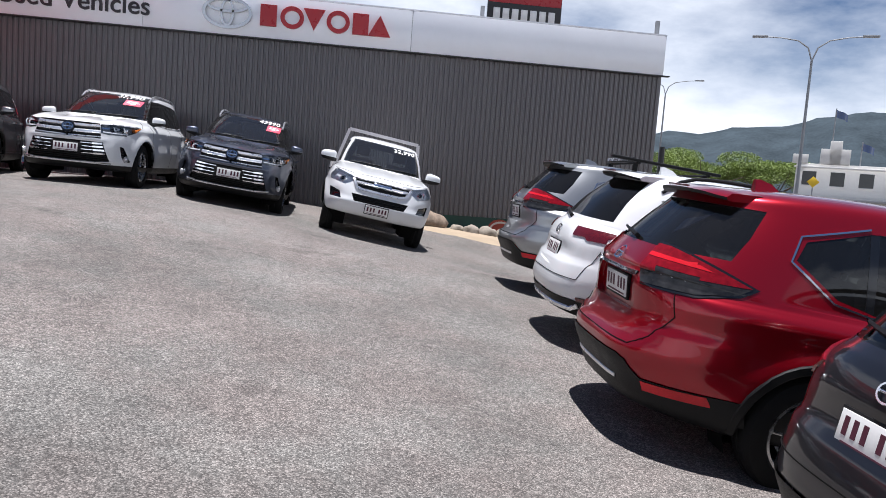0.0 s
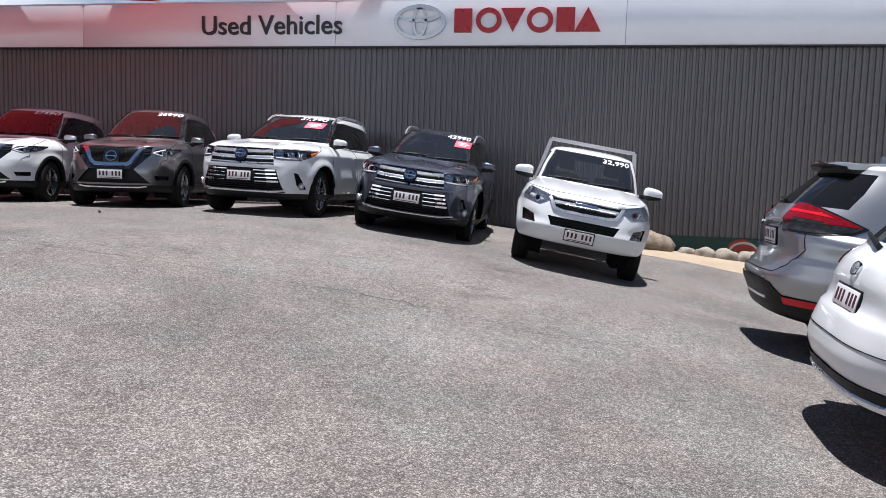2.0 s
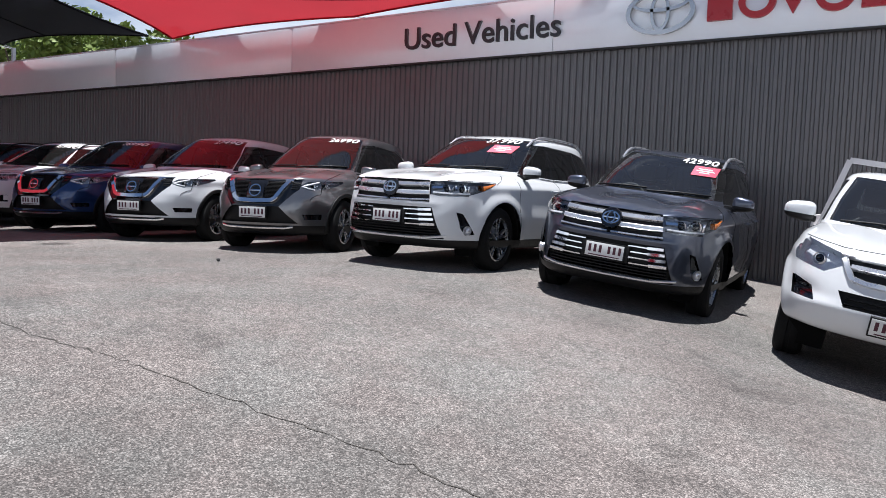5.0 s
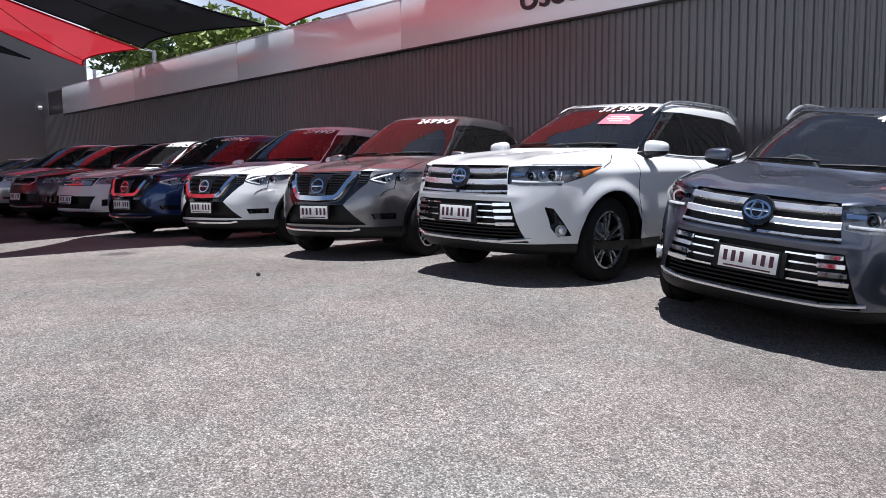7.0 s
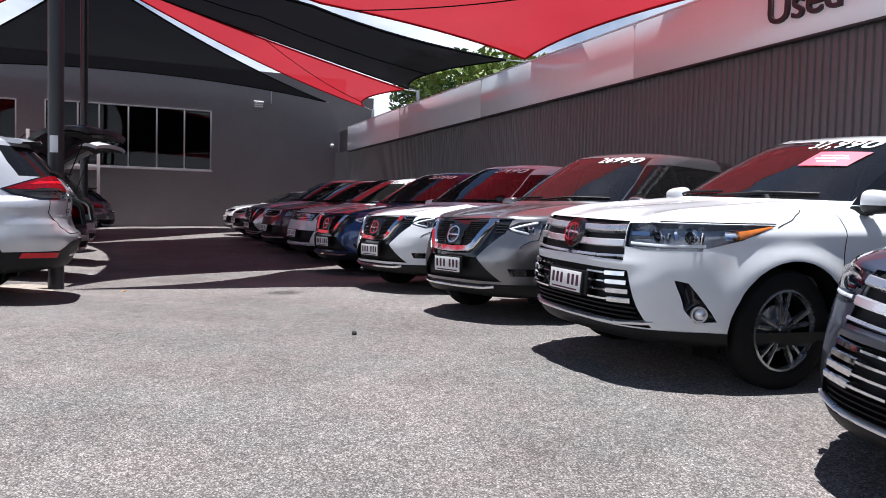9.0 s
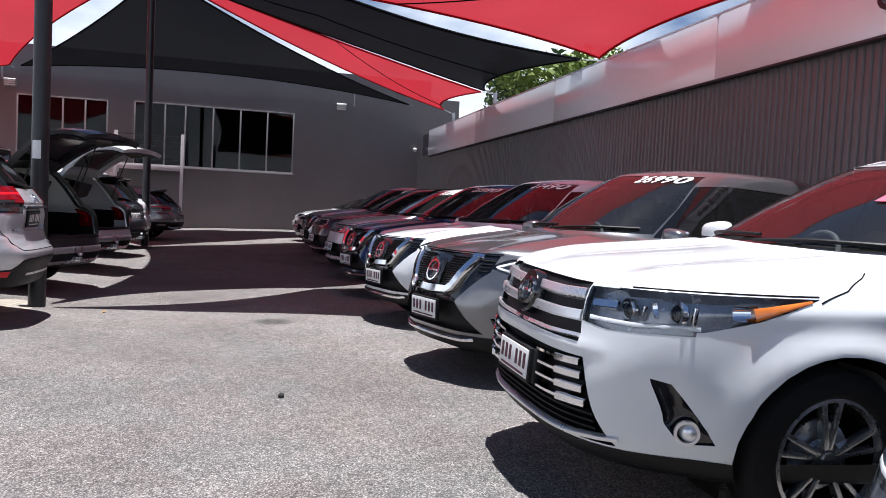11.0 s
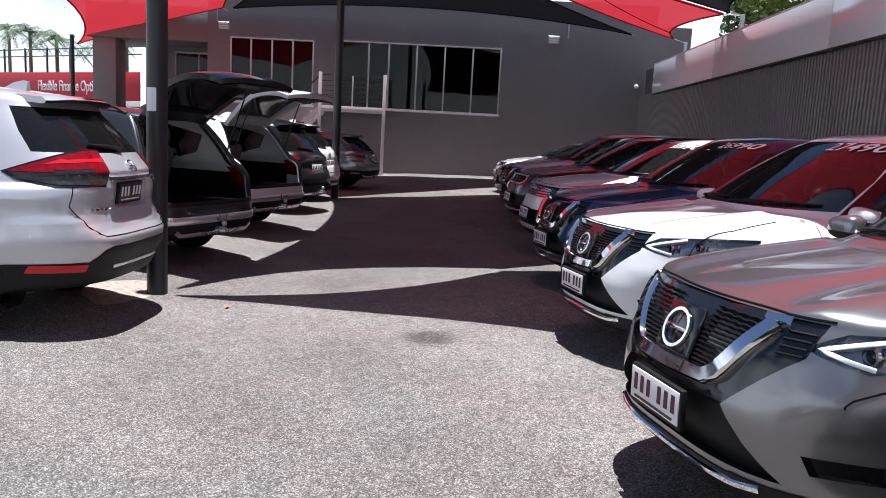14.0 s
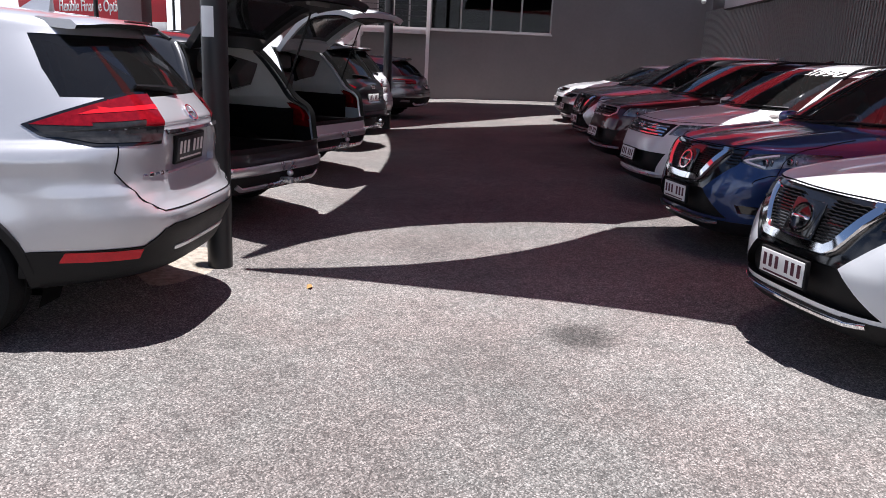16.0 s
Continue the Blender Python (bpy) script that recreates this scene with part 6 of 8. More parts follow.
        box(bm, -0.62, 3.1, 0.66, 0.62, 3.22, b + 0.05, 0.04)
        part("rear_seat_back", bm, "gap", root)
    else:
        badge(root, s.seat_at("R", 0, 1.0 - q * 0.5, 0.004), 0.055, 0.8, "rear_badge")
        number_plate(root, s.seat_at("R", 0, 0.82 - q * 0.3, 0.006))
        bm = bmesh.new()
        s.ribbon(bm, "R", [(0.0, b + 0.05), (0.16, b + 0.08), (0.38, b + 0.10)], (0.035, 0.016), 0.03, 0.002)
        part("rear_wiper", bm, "plastic", root)
        bm = bmesh.new()
        s.ribbon(bm, "R", [(-0.68, 0.90), (-0.62, 0.62), (0.62, 0.62), (0.68, 0.90)], 0.006, 0.003, -0.008, step=0.02)
        part("tailgate_seam", bm, "gap", root)
    if not gate:
        spoiler(root, s, 1.63 - q, 0.46, 3.96, 0.22, "paint")
    if q < 0.1:
        roof_rails(root, s, 2.2, 3.85, 0.56, "plastic")
    fin(root, s, 3.6)
    return s

# ---- ground and setting ----


def spaced(lo, hi, dense_lo, dense_hi, step):
    vals = [dense_lo + step * i for i in range(int((dense_hi - dense_lo) / step) + 1)]
    d, v = step * 2, vals[-1]
    while v < hi:
        v = min(hi, v + d)
        vals.append(v)
        d *= 1.7
    d, v = step * 2, vals[0]
    while v > lo:
        v = max(lo, v - d)
        vals.insert(0, v)
        d *= 1.7
    return vals


gx, gy = spaced(-3800, 3800, -36, 14, 0.5), spaced(-3800, 3800, -8, 24, 0.5)
bm = bmesh.new()
gv = [[bm.verts.new((x, y, ground_z(x, y))) for y in gy] for x in gx]
for i in range(len(gx) - 1):
    for j in range(len(gy) - 1):
        bm.faces.new((gv[i][j], gv[i + 1][j], gv[i + 1][j + 1], gv[i][j + 1]))
tagged(part("ground", bm, "asphalt", None, "worn pale-chipped bitumen yard with cracks and stains", 60), category="ground", kind="structure")

WALL_Y, BAND_Z = 20.5, 4.8
# corrugated wall
bm = bmesh.new()
pitch, deep = 0.13, 0.032
pts, x = [], -34.1
while x < 8.2:
    pts += [(x, 0), (x + pitch * 0.42, 0), (x + pitch * 0.55, deep), (x + pitch * 0.87, deep)]
    x += pitch
pts.append((8.2, 0))


def wall_foot(x):
    return 0.72 if x > 1.2 else ground_z(x, 20.0) - 0.25


lo = [bm.verts.new((a, WALL_Y + b, wall_foot(a))) for a, b in pts]
hi = [bm.verts.new((a, WALL_Y + b, BAND_Z + 0.1)) for a, b in pts]
for i in range(len(pts) - 1):
    bm.faces.new((lo[i], lo[i + 1], hi[i + 1], hi[i]))
b0 = [bm.verts.new(p) for p in ((-34.1, WALL_Y + 0.2, 0.7), (8.2, WALL_Y + 0.2, 0.7), (8.2, WALL_Y + 0.2, 5.9), (-34.1, WALL_Y + 0.2, 5.9))]
bm.faces.new(b0[::-1])
quad(bm, (8.2, WALL_Y, 0.72), (8.2, WALL_Y + 0.2, 0.72), (8.2, WALL_Y + 0.2, 5.9), (8.2, WALL_Y, 5.9))
quad(bm, (1.2, WALL_Y, 0.72), (8.2, WALL_Y, 0.72), (8.2, WALL_Y + 0.2, 0.72), (1.2, WALL_Y + 0.2, 0.72))
wall = tagged(part("wall_north", bm, "clad", None, "long charcoal corrugated metal wall beside the parked cars", 20), category="wall", kind="structure")

# sign band, in long panels
sign = thing("sign_band", Matrix.Identity(4), "long satin white sign fascia along the top of the dark wall", "sign")
edges = [-31.5, -24.9, -18.3, -11.7, -5.1, 1.5, 8.24]
for a, b in zip(edges, edges[1:]):
    bm = bmesh.new()
    box(bm, a + 0.004, WALL_Y - 0.14, BAND_Z + 0.02, b - 0.004, WALL_Y - 0.01, 5.84, 0.006)
    part("panel", bm, "band", sign)
bm = bmesh.new()
box(bm, -31.5, WALL_Y - 0.145, BAND_Z - 0.012, 8.42, WALL_Y - 0.02, BAND_Z + 0.018)
part("lower_flashing", bm, "band_edge", sign)
bm = bmesh.new()
box(bm, -31.5, WALL_Y - 0.15, 5.842, 8.24, WALL_Y + 0.2, 5.875)
part("cap_flashing", bm, "band", sign)

words = writing("Used Vehicles", 0.62, 0.03, 1.0, 0.004)
words.materials.append(M["letters"])
xs = [v.co.x for v in words.vertices]
k = 3.53 / (max(xs) - min(xs))
lettering = new("sign_lettering", words)
lettering.matrix_basis = PLAN @ Matrix.Translation((-6.705, WALL_Y - 0.165, 5.285)) @ Matrix.Rotation(radians(90), 4, "X") @ Matrix.Diagonal((k, k, 1, 1))
tagged(lettering, "charcoal words on the white sign fascia", "sign lettering")
# the maker's mark and name as plain shapes
M["emblem"] = plain("dark_chrome", (0.42, 0.43, 0.45), 0.12, 1.0, vary=0.05)
emblem = thing("emblem", pose(-3.08, WALL_Y - 0.15, 5.34), "chrome oval emblem on the white sign fascia", "emblem")
bm = bmesh.new()
ring_plate(bm, 0.60, 0.39, 0.075, 0.08, Matrix.Identity(4), 48)
part("outer_ring", bm, "emblem", emblem)
bm = bmesh.new()
ring_plate(bm, 0.50, 0.17, 0.06, 0.07, Matrix.Translation((0, 0, 0.17)), 40)
part("upper_ring", bm, "emblem", emblem)
bm = bmesh.new()
ring_plate(bm, 0.17, 0.33, 0.055, 0.07, Matrix.Identity(4), 40)
part("inner_ring", bm, "emblem", emblem)


def oval(rx, rz, seg=28):
    return [(rx * math.cos(i * math.tau / seg), rz * math.sin(i * math.tau / seg)) for i in range(seg)]


name_sign = thing("maker_sign", pose(0, WALL_Y - 0.15, 5.365), "row of plain red raised shapes on the white sign fascia", "sign")
for x, shape in ((-2.08, [(-0.24, 0.26), (-0.24, 0.14), (-0.07, 0.14), (-0.07, -0.26), (0.07, -0.26), (0.07, 0.14), (0.24, 0.14), (0.24, 0.26)]), (-1.50, "o"), (-0.96, [(-0.27, 0.26), (0, -0.26), (0.27, 0.26)]), (-0.36, "o"), (0.20, [(-0.24, 0.26), (-0.24, 0.14), (-0.07, 0.14), (-0.07, -0.26), (0.07, -0.26), (0.07, 0.14), (0.24, 0.14), (0.24, 0.26)]), (0.68, [(-0.28, -0.26), (0, 0.26), (0.28, -0.26)])):
    bm = bmesh.new()
    if shape == "o":
        ring_plate(bm, 0.29, 0.275, 0.105, 0.07, Matrix.Translation((x, 0, 0)), 32)
    else:
        shape = shape if len(shape) == 3 else [(-0.20, 0.26), (-0.20, -0.26), (0.20, -0.26), (0.20, 0.26)]
        prism(bm, shape[::-1], -0.07, Matrix.Translation((x, 0, 0)))
    part("raised_shape", bm, "red_letters", name_sign, smooth=30)

# short posts behind the fascia
for x, top in ((-29.2, 6.35), (-24.15, 6.4), (-16.4, 6.05), (-9.9, 6.0), (-3.33, 6.2), (3.33, 6.22), (8.1, 6.3)):
    bm = bmesh.new()
    box(bm, x - 0.05, WALL_Y + 0.21, 4.2, x + 0.05, WALL_Y + 0.31, top, 0.008)
    tagged(part("wall_post", bm, "galv", None, "short steel post standing above the sign fascia"), category="post", group="posts along the wall")

# low wall below the cladding and the mural
bm = bmesh.new()
box(bm, 1.2, WALL_Y + 0.06, -0.2, 3.55, WALL_Y + 0.2, 0.719)
tagged(part("wall_base", bm, "green", None, "low dark-green painted wall base below the cladding"), category="wall", kind="structure")
bm = bmesh.new()
box(bm, 3.55, WALL_Y + 0.06, -0.2, 8.2, WALL_Y + 0.2, 0.719)
mural = tagged(part("mural_wall", bm, "green", None, "low wall painted with a red and white mural"), category="wall", kind="structure")
for a, b, r in ((4.2, 0.45, 0.30), (5.0, 0.40, 0.36), (6.0, 0.42, 0.3)):
    bm = bmesh.new()
    prism(bm, [(a + x, max(-0.15, min(0.70, b + z))) for x, z in oval(r, r * 0.8, 20)][::-1], -0.004, Matrix.Translation((0, WALL_Y + 0.056, 0)))
    part("mural_blob", bm, "mural_red", mural)
    bm = bmesh.new()
    ring_plate(bm, r * 1.05, r * 0.72, 0.05, 0.004, Matrix.Translation((a + 0.05, WALL_Y + 0.05, min(b, 0.42))), 24)
    part("mural_line", bm, "mural_white", mural)

# ---- building at the end of the yard ----
BX = -34.17
bm = bmesh.new()
openings = [(8.55, 15.0, 3.85, 6.45), (4.22, 7.56, 3.85, 6.38)]
ys = sorted({3.3, 21.0} | {v for o in openings for v in o[:2]})
zs = sorted({0.6, 8.35} | {v for o in openings for v in o[2:]})
for y0, y1 in zip(ys, ys[1:]):
    for z0, z1 in zip(zs, zs[1:]):
        if any(o[0] <= y0 and y1 <= o[1] and o[2] <= z0 and z1 <= o[3] for o in openings):
            continue
        box(bm, BX - 0.25, y0, z0, BX, y1, z1)
box(bm, BX - 0.25, 21.0, 0.6, BX, 22.35, 7.58)
bmesh.ops.remove_doubles(bm, verts=bm.verts, dist=1e-5)
tagged(part("wall_west", bm, "render", None, "dark grey rendered end wall of the sales building", 20), category="wall", kind="structure")
bm = bmesh.new()
box(bm, BX, 3.3, 0.9, BX + 0.04, 20.5, 1.22, 0.004)
tagged(part("baseboard", bm, "clad", None, "dark plinth along the foot of the building"), category="plinth", kind="structure")
bm = bmesh.new()
box(bm, BX - 14, 3.3, 8.28, BX - 0.252, 21.0, 8.34)
tagged(part("roof_slab", bm, "roof_sheet", None, "flat roof of the sales building"), category="roof", kind="structure")
# room shell behind the glass; its shade is put into the wall colour
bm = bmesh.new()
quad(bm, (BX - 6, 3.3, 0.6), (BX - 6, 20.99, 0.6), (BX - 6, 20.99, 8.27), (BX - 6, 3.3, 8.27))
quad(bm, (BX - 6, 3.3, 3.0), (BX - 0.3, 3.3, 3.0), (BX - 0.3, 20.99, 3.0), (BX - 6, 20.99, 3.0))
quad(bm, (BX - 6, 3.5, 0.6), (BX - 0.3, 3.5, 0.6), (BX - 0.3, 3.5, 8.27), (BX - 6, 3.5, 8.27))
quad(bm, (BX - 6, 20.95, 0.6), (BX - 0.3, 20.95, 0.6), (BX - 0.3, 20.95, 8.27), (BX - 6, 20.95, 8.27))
tagged(part("office_room", bm, "office_dark", None, "office room behind the windows, dimness painted on its walls"), category="room", kind="structure")


def window(name, y0, y1, z0, z1, bars, label):
    w = thing(name, pose(BX, 0, 0), label, "window", kind="structure")
    t = 0.05
    for a, b, c, d in ((y0, y1, z0, z0 + t), (y0, y1, z1 - t, z1), (y0, y0 + t, z0 + t, z1 - t), (y1 - t, y1, z0 + t, z1 - t)):
        bm = bmesh.new()
        box(bm, -0.06, a, c, 0.025, b, d, 0.004)
        part("window_frame", bm, "frame", w)
    stops = [y0] + bars + [y1]
    for y in bars:
        bm = bmesh.new()
        box(bm, -0.05, y - 0.03, z0 + t, 0.02, y + 0.03, z1 - t, 0.004)
        part("mullion", bm, "frame", w)
    for a, b in zip(stops, stops[1:]):
        bm = bmesh.new()
        box(bm, -0.03, a + 0.02, z0 + 0.02, -0.022, b - 0.02, z1 - 0.02)
        part("pane", bm, "office_glass", w)
    bm = bmesh.new()
    box(bm, -0.02, y0 - 0.05, z0 - 0.06, 0.06, y1 + 0.05, z0 - 0.004, 0.006)
    part("window_sill", bm, "frame", w)
    return w


window("window_1", 8.55, 15.0, 3.85, 6.45, [9.75, 10.55, 11.66, 12.77, 13.88], "wide dark office window with pale aluminium mullions")
window("window_2", 4.22, 7.56, 3.85, 6.38, [5.05, 5.89, 6.72], "office window with red blinds behind four panes")
bm = bmesh.new()
box(bm, BX - 0.35, 4.3, 4.55, BX - 0.3, 7.5, 6.36)
tagged(part("blind", bm, "blind_red", None, "red blinds hanging behind the office window"), category="blind")

# porch at the corner of the building
bm = bmesh.new()
box(bm, BX - 3.4, -1.6, 6.12, BX + 0.0, 3.297, 7.45, 0.01)
tagged(part("porch_canopy", bm, "render", None, "dark grey canopy over the building's corner entry"), category="canopy", kind="structure")
bm = bmesh.new()
box(bm, BX - 1.0, -1.38, 0.7, BX - 0.1, -0.45, 6.118, 0.01)
tagged(part("porch_column", bm, "render", None, "broad dark grey column of the corner entry"), category="column", kind="structure")
bm = bmesh.new()
box(bm, BX - 2.6, 0.12, 0.7, BX - 2.4, 3.296, 6.118)
tagged(part("porch_wall", bm, "render", None, "recessed dark wall of the corner entry"), category="wall", kind="structure")
pw = thing("window_3", pose(BX - 2.38, 0, 0), "recessed glazed entry in pale frames", "window", kind="structure")
for a, b, c, d in ((1.1, 3.2, 5.85, 5.93), (1.1, 1.16, 2.4, 5.85), (2.1, 2.16, 2.4, 5.85), (3.14, 3.2, 2.4, 5.85)):
    bm = bmesh.new()
    box(bm, 0, a, c, 0.06, b, d, 0.004)
    part("window_frame", bm, "frame", pw)
for a, b in ((1.16, 2.1), (2.16, 3.14)):
    bm = bmesh.new()
    box(bm, 0.01, a, 2.4, 0.02, b, 5.85)
    part("pane", bm, "office_glass", pw)

# stair and landing
stair = thing("stair", Matrix.Identity(4), "white steel stair and landing with thin railings against the building", "stair")


def bar(name, x0, y0, z0, x1, y1, z1, material="white_steel", parent=None, bevel=0.006):
    bm = bmesh.new()
    box(bm, x0, y0, z0, x1, y1, z1, bevel)
    return part(name, bm, material, parent)


bar("landing_edge", BX + 1.15, 8.1, 3.62, BX + 1.23, 10.55, 3.84, parent=stair)
bar("landing_floor", BX + 0.05, 8.1, 3.72, BX + 1.15, 10.5, 3.8, "dark_steel", stair)
bar("post", BX + 1.14, 10.5, 1.05, BX + 1.26, 10.62, 5.1, parent=stair)
bar("post", BX + 1.14, 8.02, 1.05, BX + 1.26, 8.14, 5.1, parent=stair)
bar("rail_post", BX + 1.16, 9.3, 3.84, BX + 1.21, 9.35, 5.0, parent=stair)
for z in (5.0, 4.78, 4.6, 4.42, 4.24, 4.06):
    bar("rail", BX + 1.17, 8.14, z - 0.012, BX + 1.195, 10.5, z + 0.012, "dark_steel", stair, 0)
for k in range(10):
    y, z = 7.95 - k * 0.27, 3.62 - k * 0.26
    bar("tread", BX + 0.15, y - 0.26, z - 0.04, BX + 1.12, y, z, "white_steel", stair)
for x in (BX + 0.1, BX + 1.14):
    bm = bmesh.new()
    prism(bm, [(8.05, 3.84), (8.05, 3.55), (5.2, 0.95), (5.2, 1.25)], 0.06, Matrix.Translation((x, 0, 0)) @ Matrix.Rotation(radians(90), 4, "Z"))
    part("stringer", bm, "white_steel", stair)
bm = bmesh.new()
tube(bm, [(BX + 1.19, 8.05, 4.95), (BX + 1.19, 5.3, 2.3)], 0.025, 8)
part("handrail", bm, "dark_steel", stair)

# flood lights, camera dome
for y, z in ((4.0, 6.85), (16.98, 6.95)):
    fl = thing("flood_light", pose(BX, y, z), "small grey flood light on a wall bracket", "flood light", "flood lights on the building")
    bm = bmesh.new()
    box(bm, 0.1, -0.22, -0.16, 0.22, 0.22, 0.14, 0.02, pose(0, 0, 0, 0, 25))
    part("lamp_case", bm, "galv", fl)
    for k in range(3):
        bm = bmesh.new()
        box(bm, 0.222, -0.19, -0.12 + 0.085 * k, 0.23, 0.19, -0.06 + 0.085 * k, 0.004, pose(0, 0, 0, 0, 25))
        part("lamp_face", bm, "plate", fl)
    bm = bmesh.new()
    tube(bm, [(0, 0, 0.02), (0.12, 0, 0.02)], 0.03, 8)
    part("bracket", bm, "dark_steel", fl)
cd = thing("security_camera", pose(BX, 20.35, 5.24), "white dome security camera on the wall corner", "camera")
bm = bmesh.new()
bmesh.ops.create_uvsphere(bm, u_segments=16, v_segments=10, radius=0.09, matrix=Matrix.Translation((0.12, 0, 0)))
part("dome", bm, "plate", cd)
bm = bmesh.new()
tube(bm, [(0, 0, 0.03), (0.1, 0, 0.03)], 0.04, 10)
part("mount", bm, "plate", cd)
for y in (3.7, 17.55):
    bm = bmesh.new()
    tube(bm, [(BX + 0.04, y, 6.95), (BX + 0.04, y, 7.6)], 0.03, 8)
    tagged(part("conduit", bm, "frame", None, "short pale conduit on the building wall"), category="conduit")

# ---- shade sails ----
P1 = Vector((-11.06, 10.72, 6.0))


def sail(corners, colour, label, sags, dips=(0, 0, 0, 0), ties={}, n=20, drop=0.0, seam="along"):
    """A stretched cloth between three or four corners, each edge drawn in and hanging by its own share of its length."""
    c = [Vector(p) for p in corners]
    mid = sum(c, Vector()) / len(c)
    m = len(c)

    def bow(a, b, share, dip, t):
        way = (b - a).cross(Vector((0, 0, 1))).normalized()
        if way.dot(mid - (a + b) / 2) < 0:
            way = -way
        return a.lerp(b, t) + (way * share - Vector((0, 0, dip))) * (b - a).length * 4 * t * (1 - t)

    def side(k, t):
        a, b = c[k], c[(k + 1) % m]
        if k in ties:
            # the edge is tied to its neighbour at a point on the way
            knot, cut, first, second = ties[k]
            knot = Vector(knot)
            return bow(a, knot, first, 0, t / cut) if t < cut else bow(knot, b, second, 0, (t - cut) / (1 - cut))
        return bow(a, b, sags[k], dips[k], t)

    def edge(i, t):
        if m == 4:
            return side(i, t)
        return side(0, t) if i == 0 else side(1, t * 0.5) if i == 1 else side(1, 0.5 + t * 0.5) if i == 2 else side(2, t)

    bm = bmesh.new()
    g = []
    e0 = [edge(0, 0), edge(0, 1), edge(2, 0), edge(2, 1)]
    for i in range(n + 1):
        row = []
        u = i / n
        for j in range(n + 1):
            v = j / n
            p = (1 - v) * edge(0, u) + v * edge(2, 1 - u) + (1 - u) * edge(3, 1 - v) + u * edge(1, v)
            p -= (1 - u) * (1 - v) * e0[0] + u * (1 - v) * e0[1] + u * v * e0[2] + (1 - u) * v * e0[3]
            row.append(bm.verts.new(p - Vector((0, 0, drop * 16 * u * (1 - u) * v * (1 - v)))))
        g.append(row)
    for i in range(n):
        for j in range(n):
            bm.faces.new((g[i][j], g[i + 1][j], g[i + 1][j + 1], g[i][j + 1]))
    bmesh.ops.recalc_face_normals(bm, faces=bm.faces)
    lines = []
    if seam == "along":
        lines = [[g[i][k].co.copy() - Vector((0, 0, 0.012)) for i in range(n + 1)] for k in (n // 2,)]
    elif seam == "across":
        lines = [[g[k][i].co.copy() - Vector((0, 0, 0.012)) for i in range(n + 1)] for k in (n // 2,)]
    root = thing("shade_sail", Matrix.Identity(4), label, "shade sail", "shade sails over the yard")
    part("cloth", bm, colour, root)
    for k in range(m):
        bm = bmesh.new()
        tube(bm, [side(k, t / 16) for t in range(17)], 0.03, 6)
        part("hem", bm, colour, root)
    for line in lines:
        bm = bmesh.new()
        tube(bm, line, 0.012, 4)
        part("seam", bm, "black_cloth", root)
    return root


P2 = Vector((-22.6, 10.52, 8.5))
KNOT = (-13.45, 14.4, 5.95)
LB, T3 = Vector((-33.5, 4.3, 7.35)), Vector((-36.4, -3.1, 6.0))
sail([P1 + Vector((0.0, 0.3, 0.1)), (-3.5, 20.35, 6.0), (-9.9, 20.4, 5.95), (-15.9, 20.35, 5.95)], "red_cloth", "red shade sail stretched from the pole to the wall", (0.18, 0.04, 0.06, 0.03), ties={3: (Vector(KNOT) + Vector((0.06, 0, 0)), 0.6, 0.05, 0.11)})
sail([P1 + Vector((-0.3, 0.2, 0.1)), (-16.9, 20.35, 6.1), (-24.0, 20.35, 6.42), P2 + Vector((0.15, 0.1, -0.05))], "black_cloth", "black shade sail stretched from the poles to the wall", (0.085, 0.10, -0.012, 0.055), ties={0: (Vector(KNOT) - Vector((0.06, 0, 0)), 0.4, 0.19, 0.06)})
sail([P2 + Vector((0.1, 0.12, 0)), (-24.3, 20.3, 6.42), (-29.0, 20.3, 6.42)], "red_cloth", "narrow red shade sail between black ones", (0.0, 0.12, 0.008), (0.008, 0, 0.024), seam="across")
sail([P2 + Vector((-0.1, 0.12, 0)), (-33.2, 19.8, 7.1), LB + Vector((0.1, 0.25, 0))], "black_cloth", "wide black shade sail towards the building", (0.026, 0.07, 0.02), (0.006, -0.02, 0), seam="")
sail([P2 + Vector((-0.05, -0.15, 0)), LB + Vector((0.1, -0.15, 0)), T3, (-14.0, 2.0, 7.0)], "red_cloth", "red shade sail by the building's corner", (0.035, 0.03, 0.10, 0.06))
cables = (((-3.5, 20.35, 6.0), (-3.33, 20.7, 6.1)), ((-9.9, 20.4, 5.95), (-9.9, 20.7, 5.97)), ((-15.9, 20.35, 5.95), (-16.35, 20.7, 6.0)), ((-16.9, 20.35, 6.1), (-16.45, 20.7, 6.02)), ((-24.0, 20.35, 6.42), (-24.1, 20.7, 6.38)), ((-24.3, 20.3, 6.42), (-24.2, 20.7, 6.38)), ((-29.0, 20.3, 6.42), (-29.2, 20.7, 6.33)), ((-33.2, 19.8, 7.1), (BX, 20.2, 7.2)), ((-33.4, 4.5, 7.35), (BX, 4.45, 7.38)), ((-33.4, 4.1, 7.35), (BX, 4.1, 7.36)))
for a, b in cables:
    bm = bmesh.new()
    tube(bm, [a, b], 0.012, 6)
    tagged(part("sail_cable", bm, "galv", None, "short steel cable holding a sail corner"), category="cable", group="sail cables")


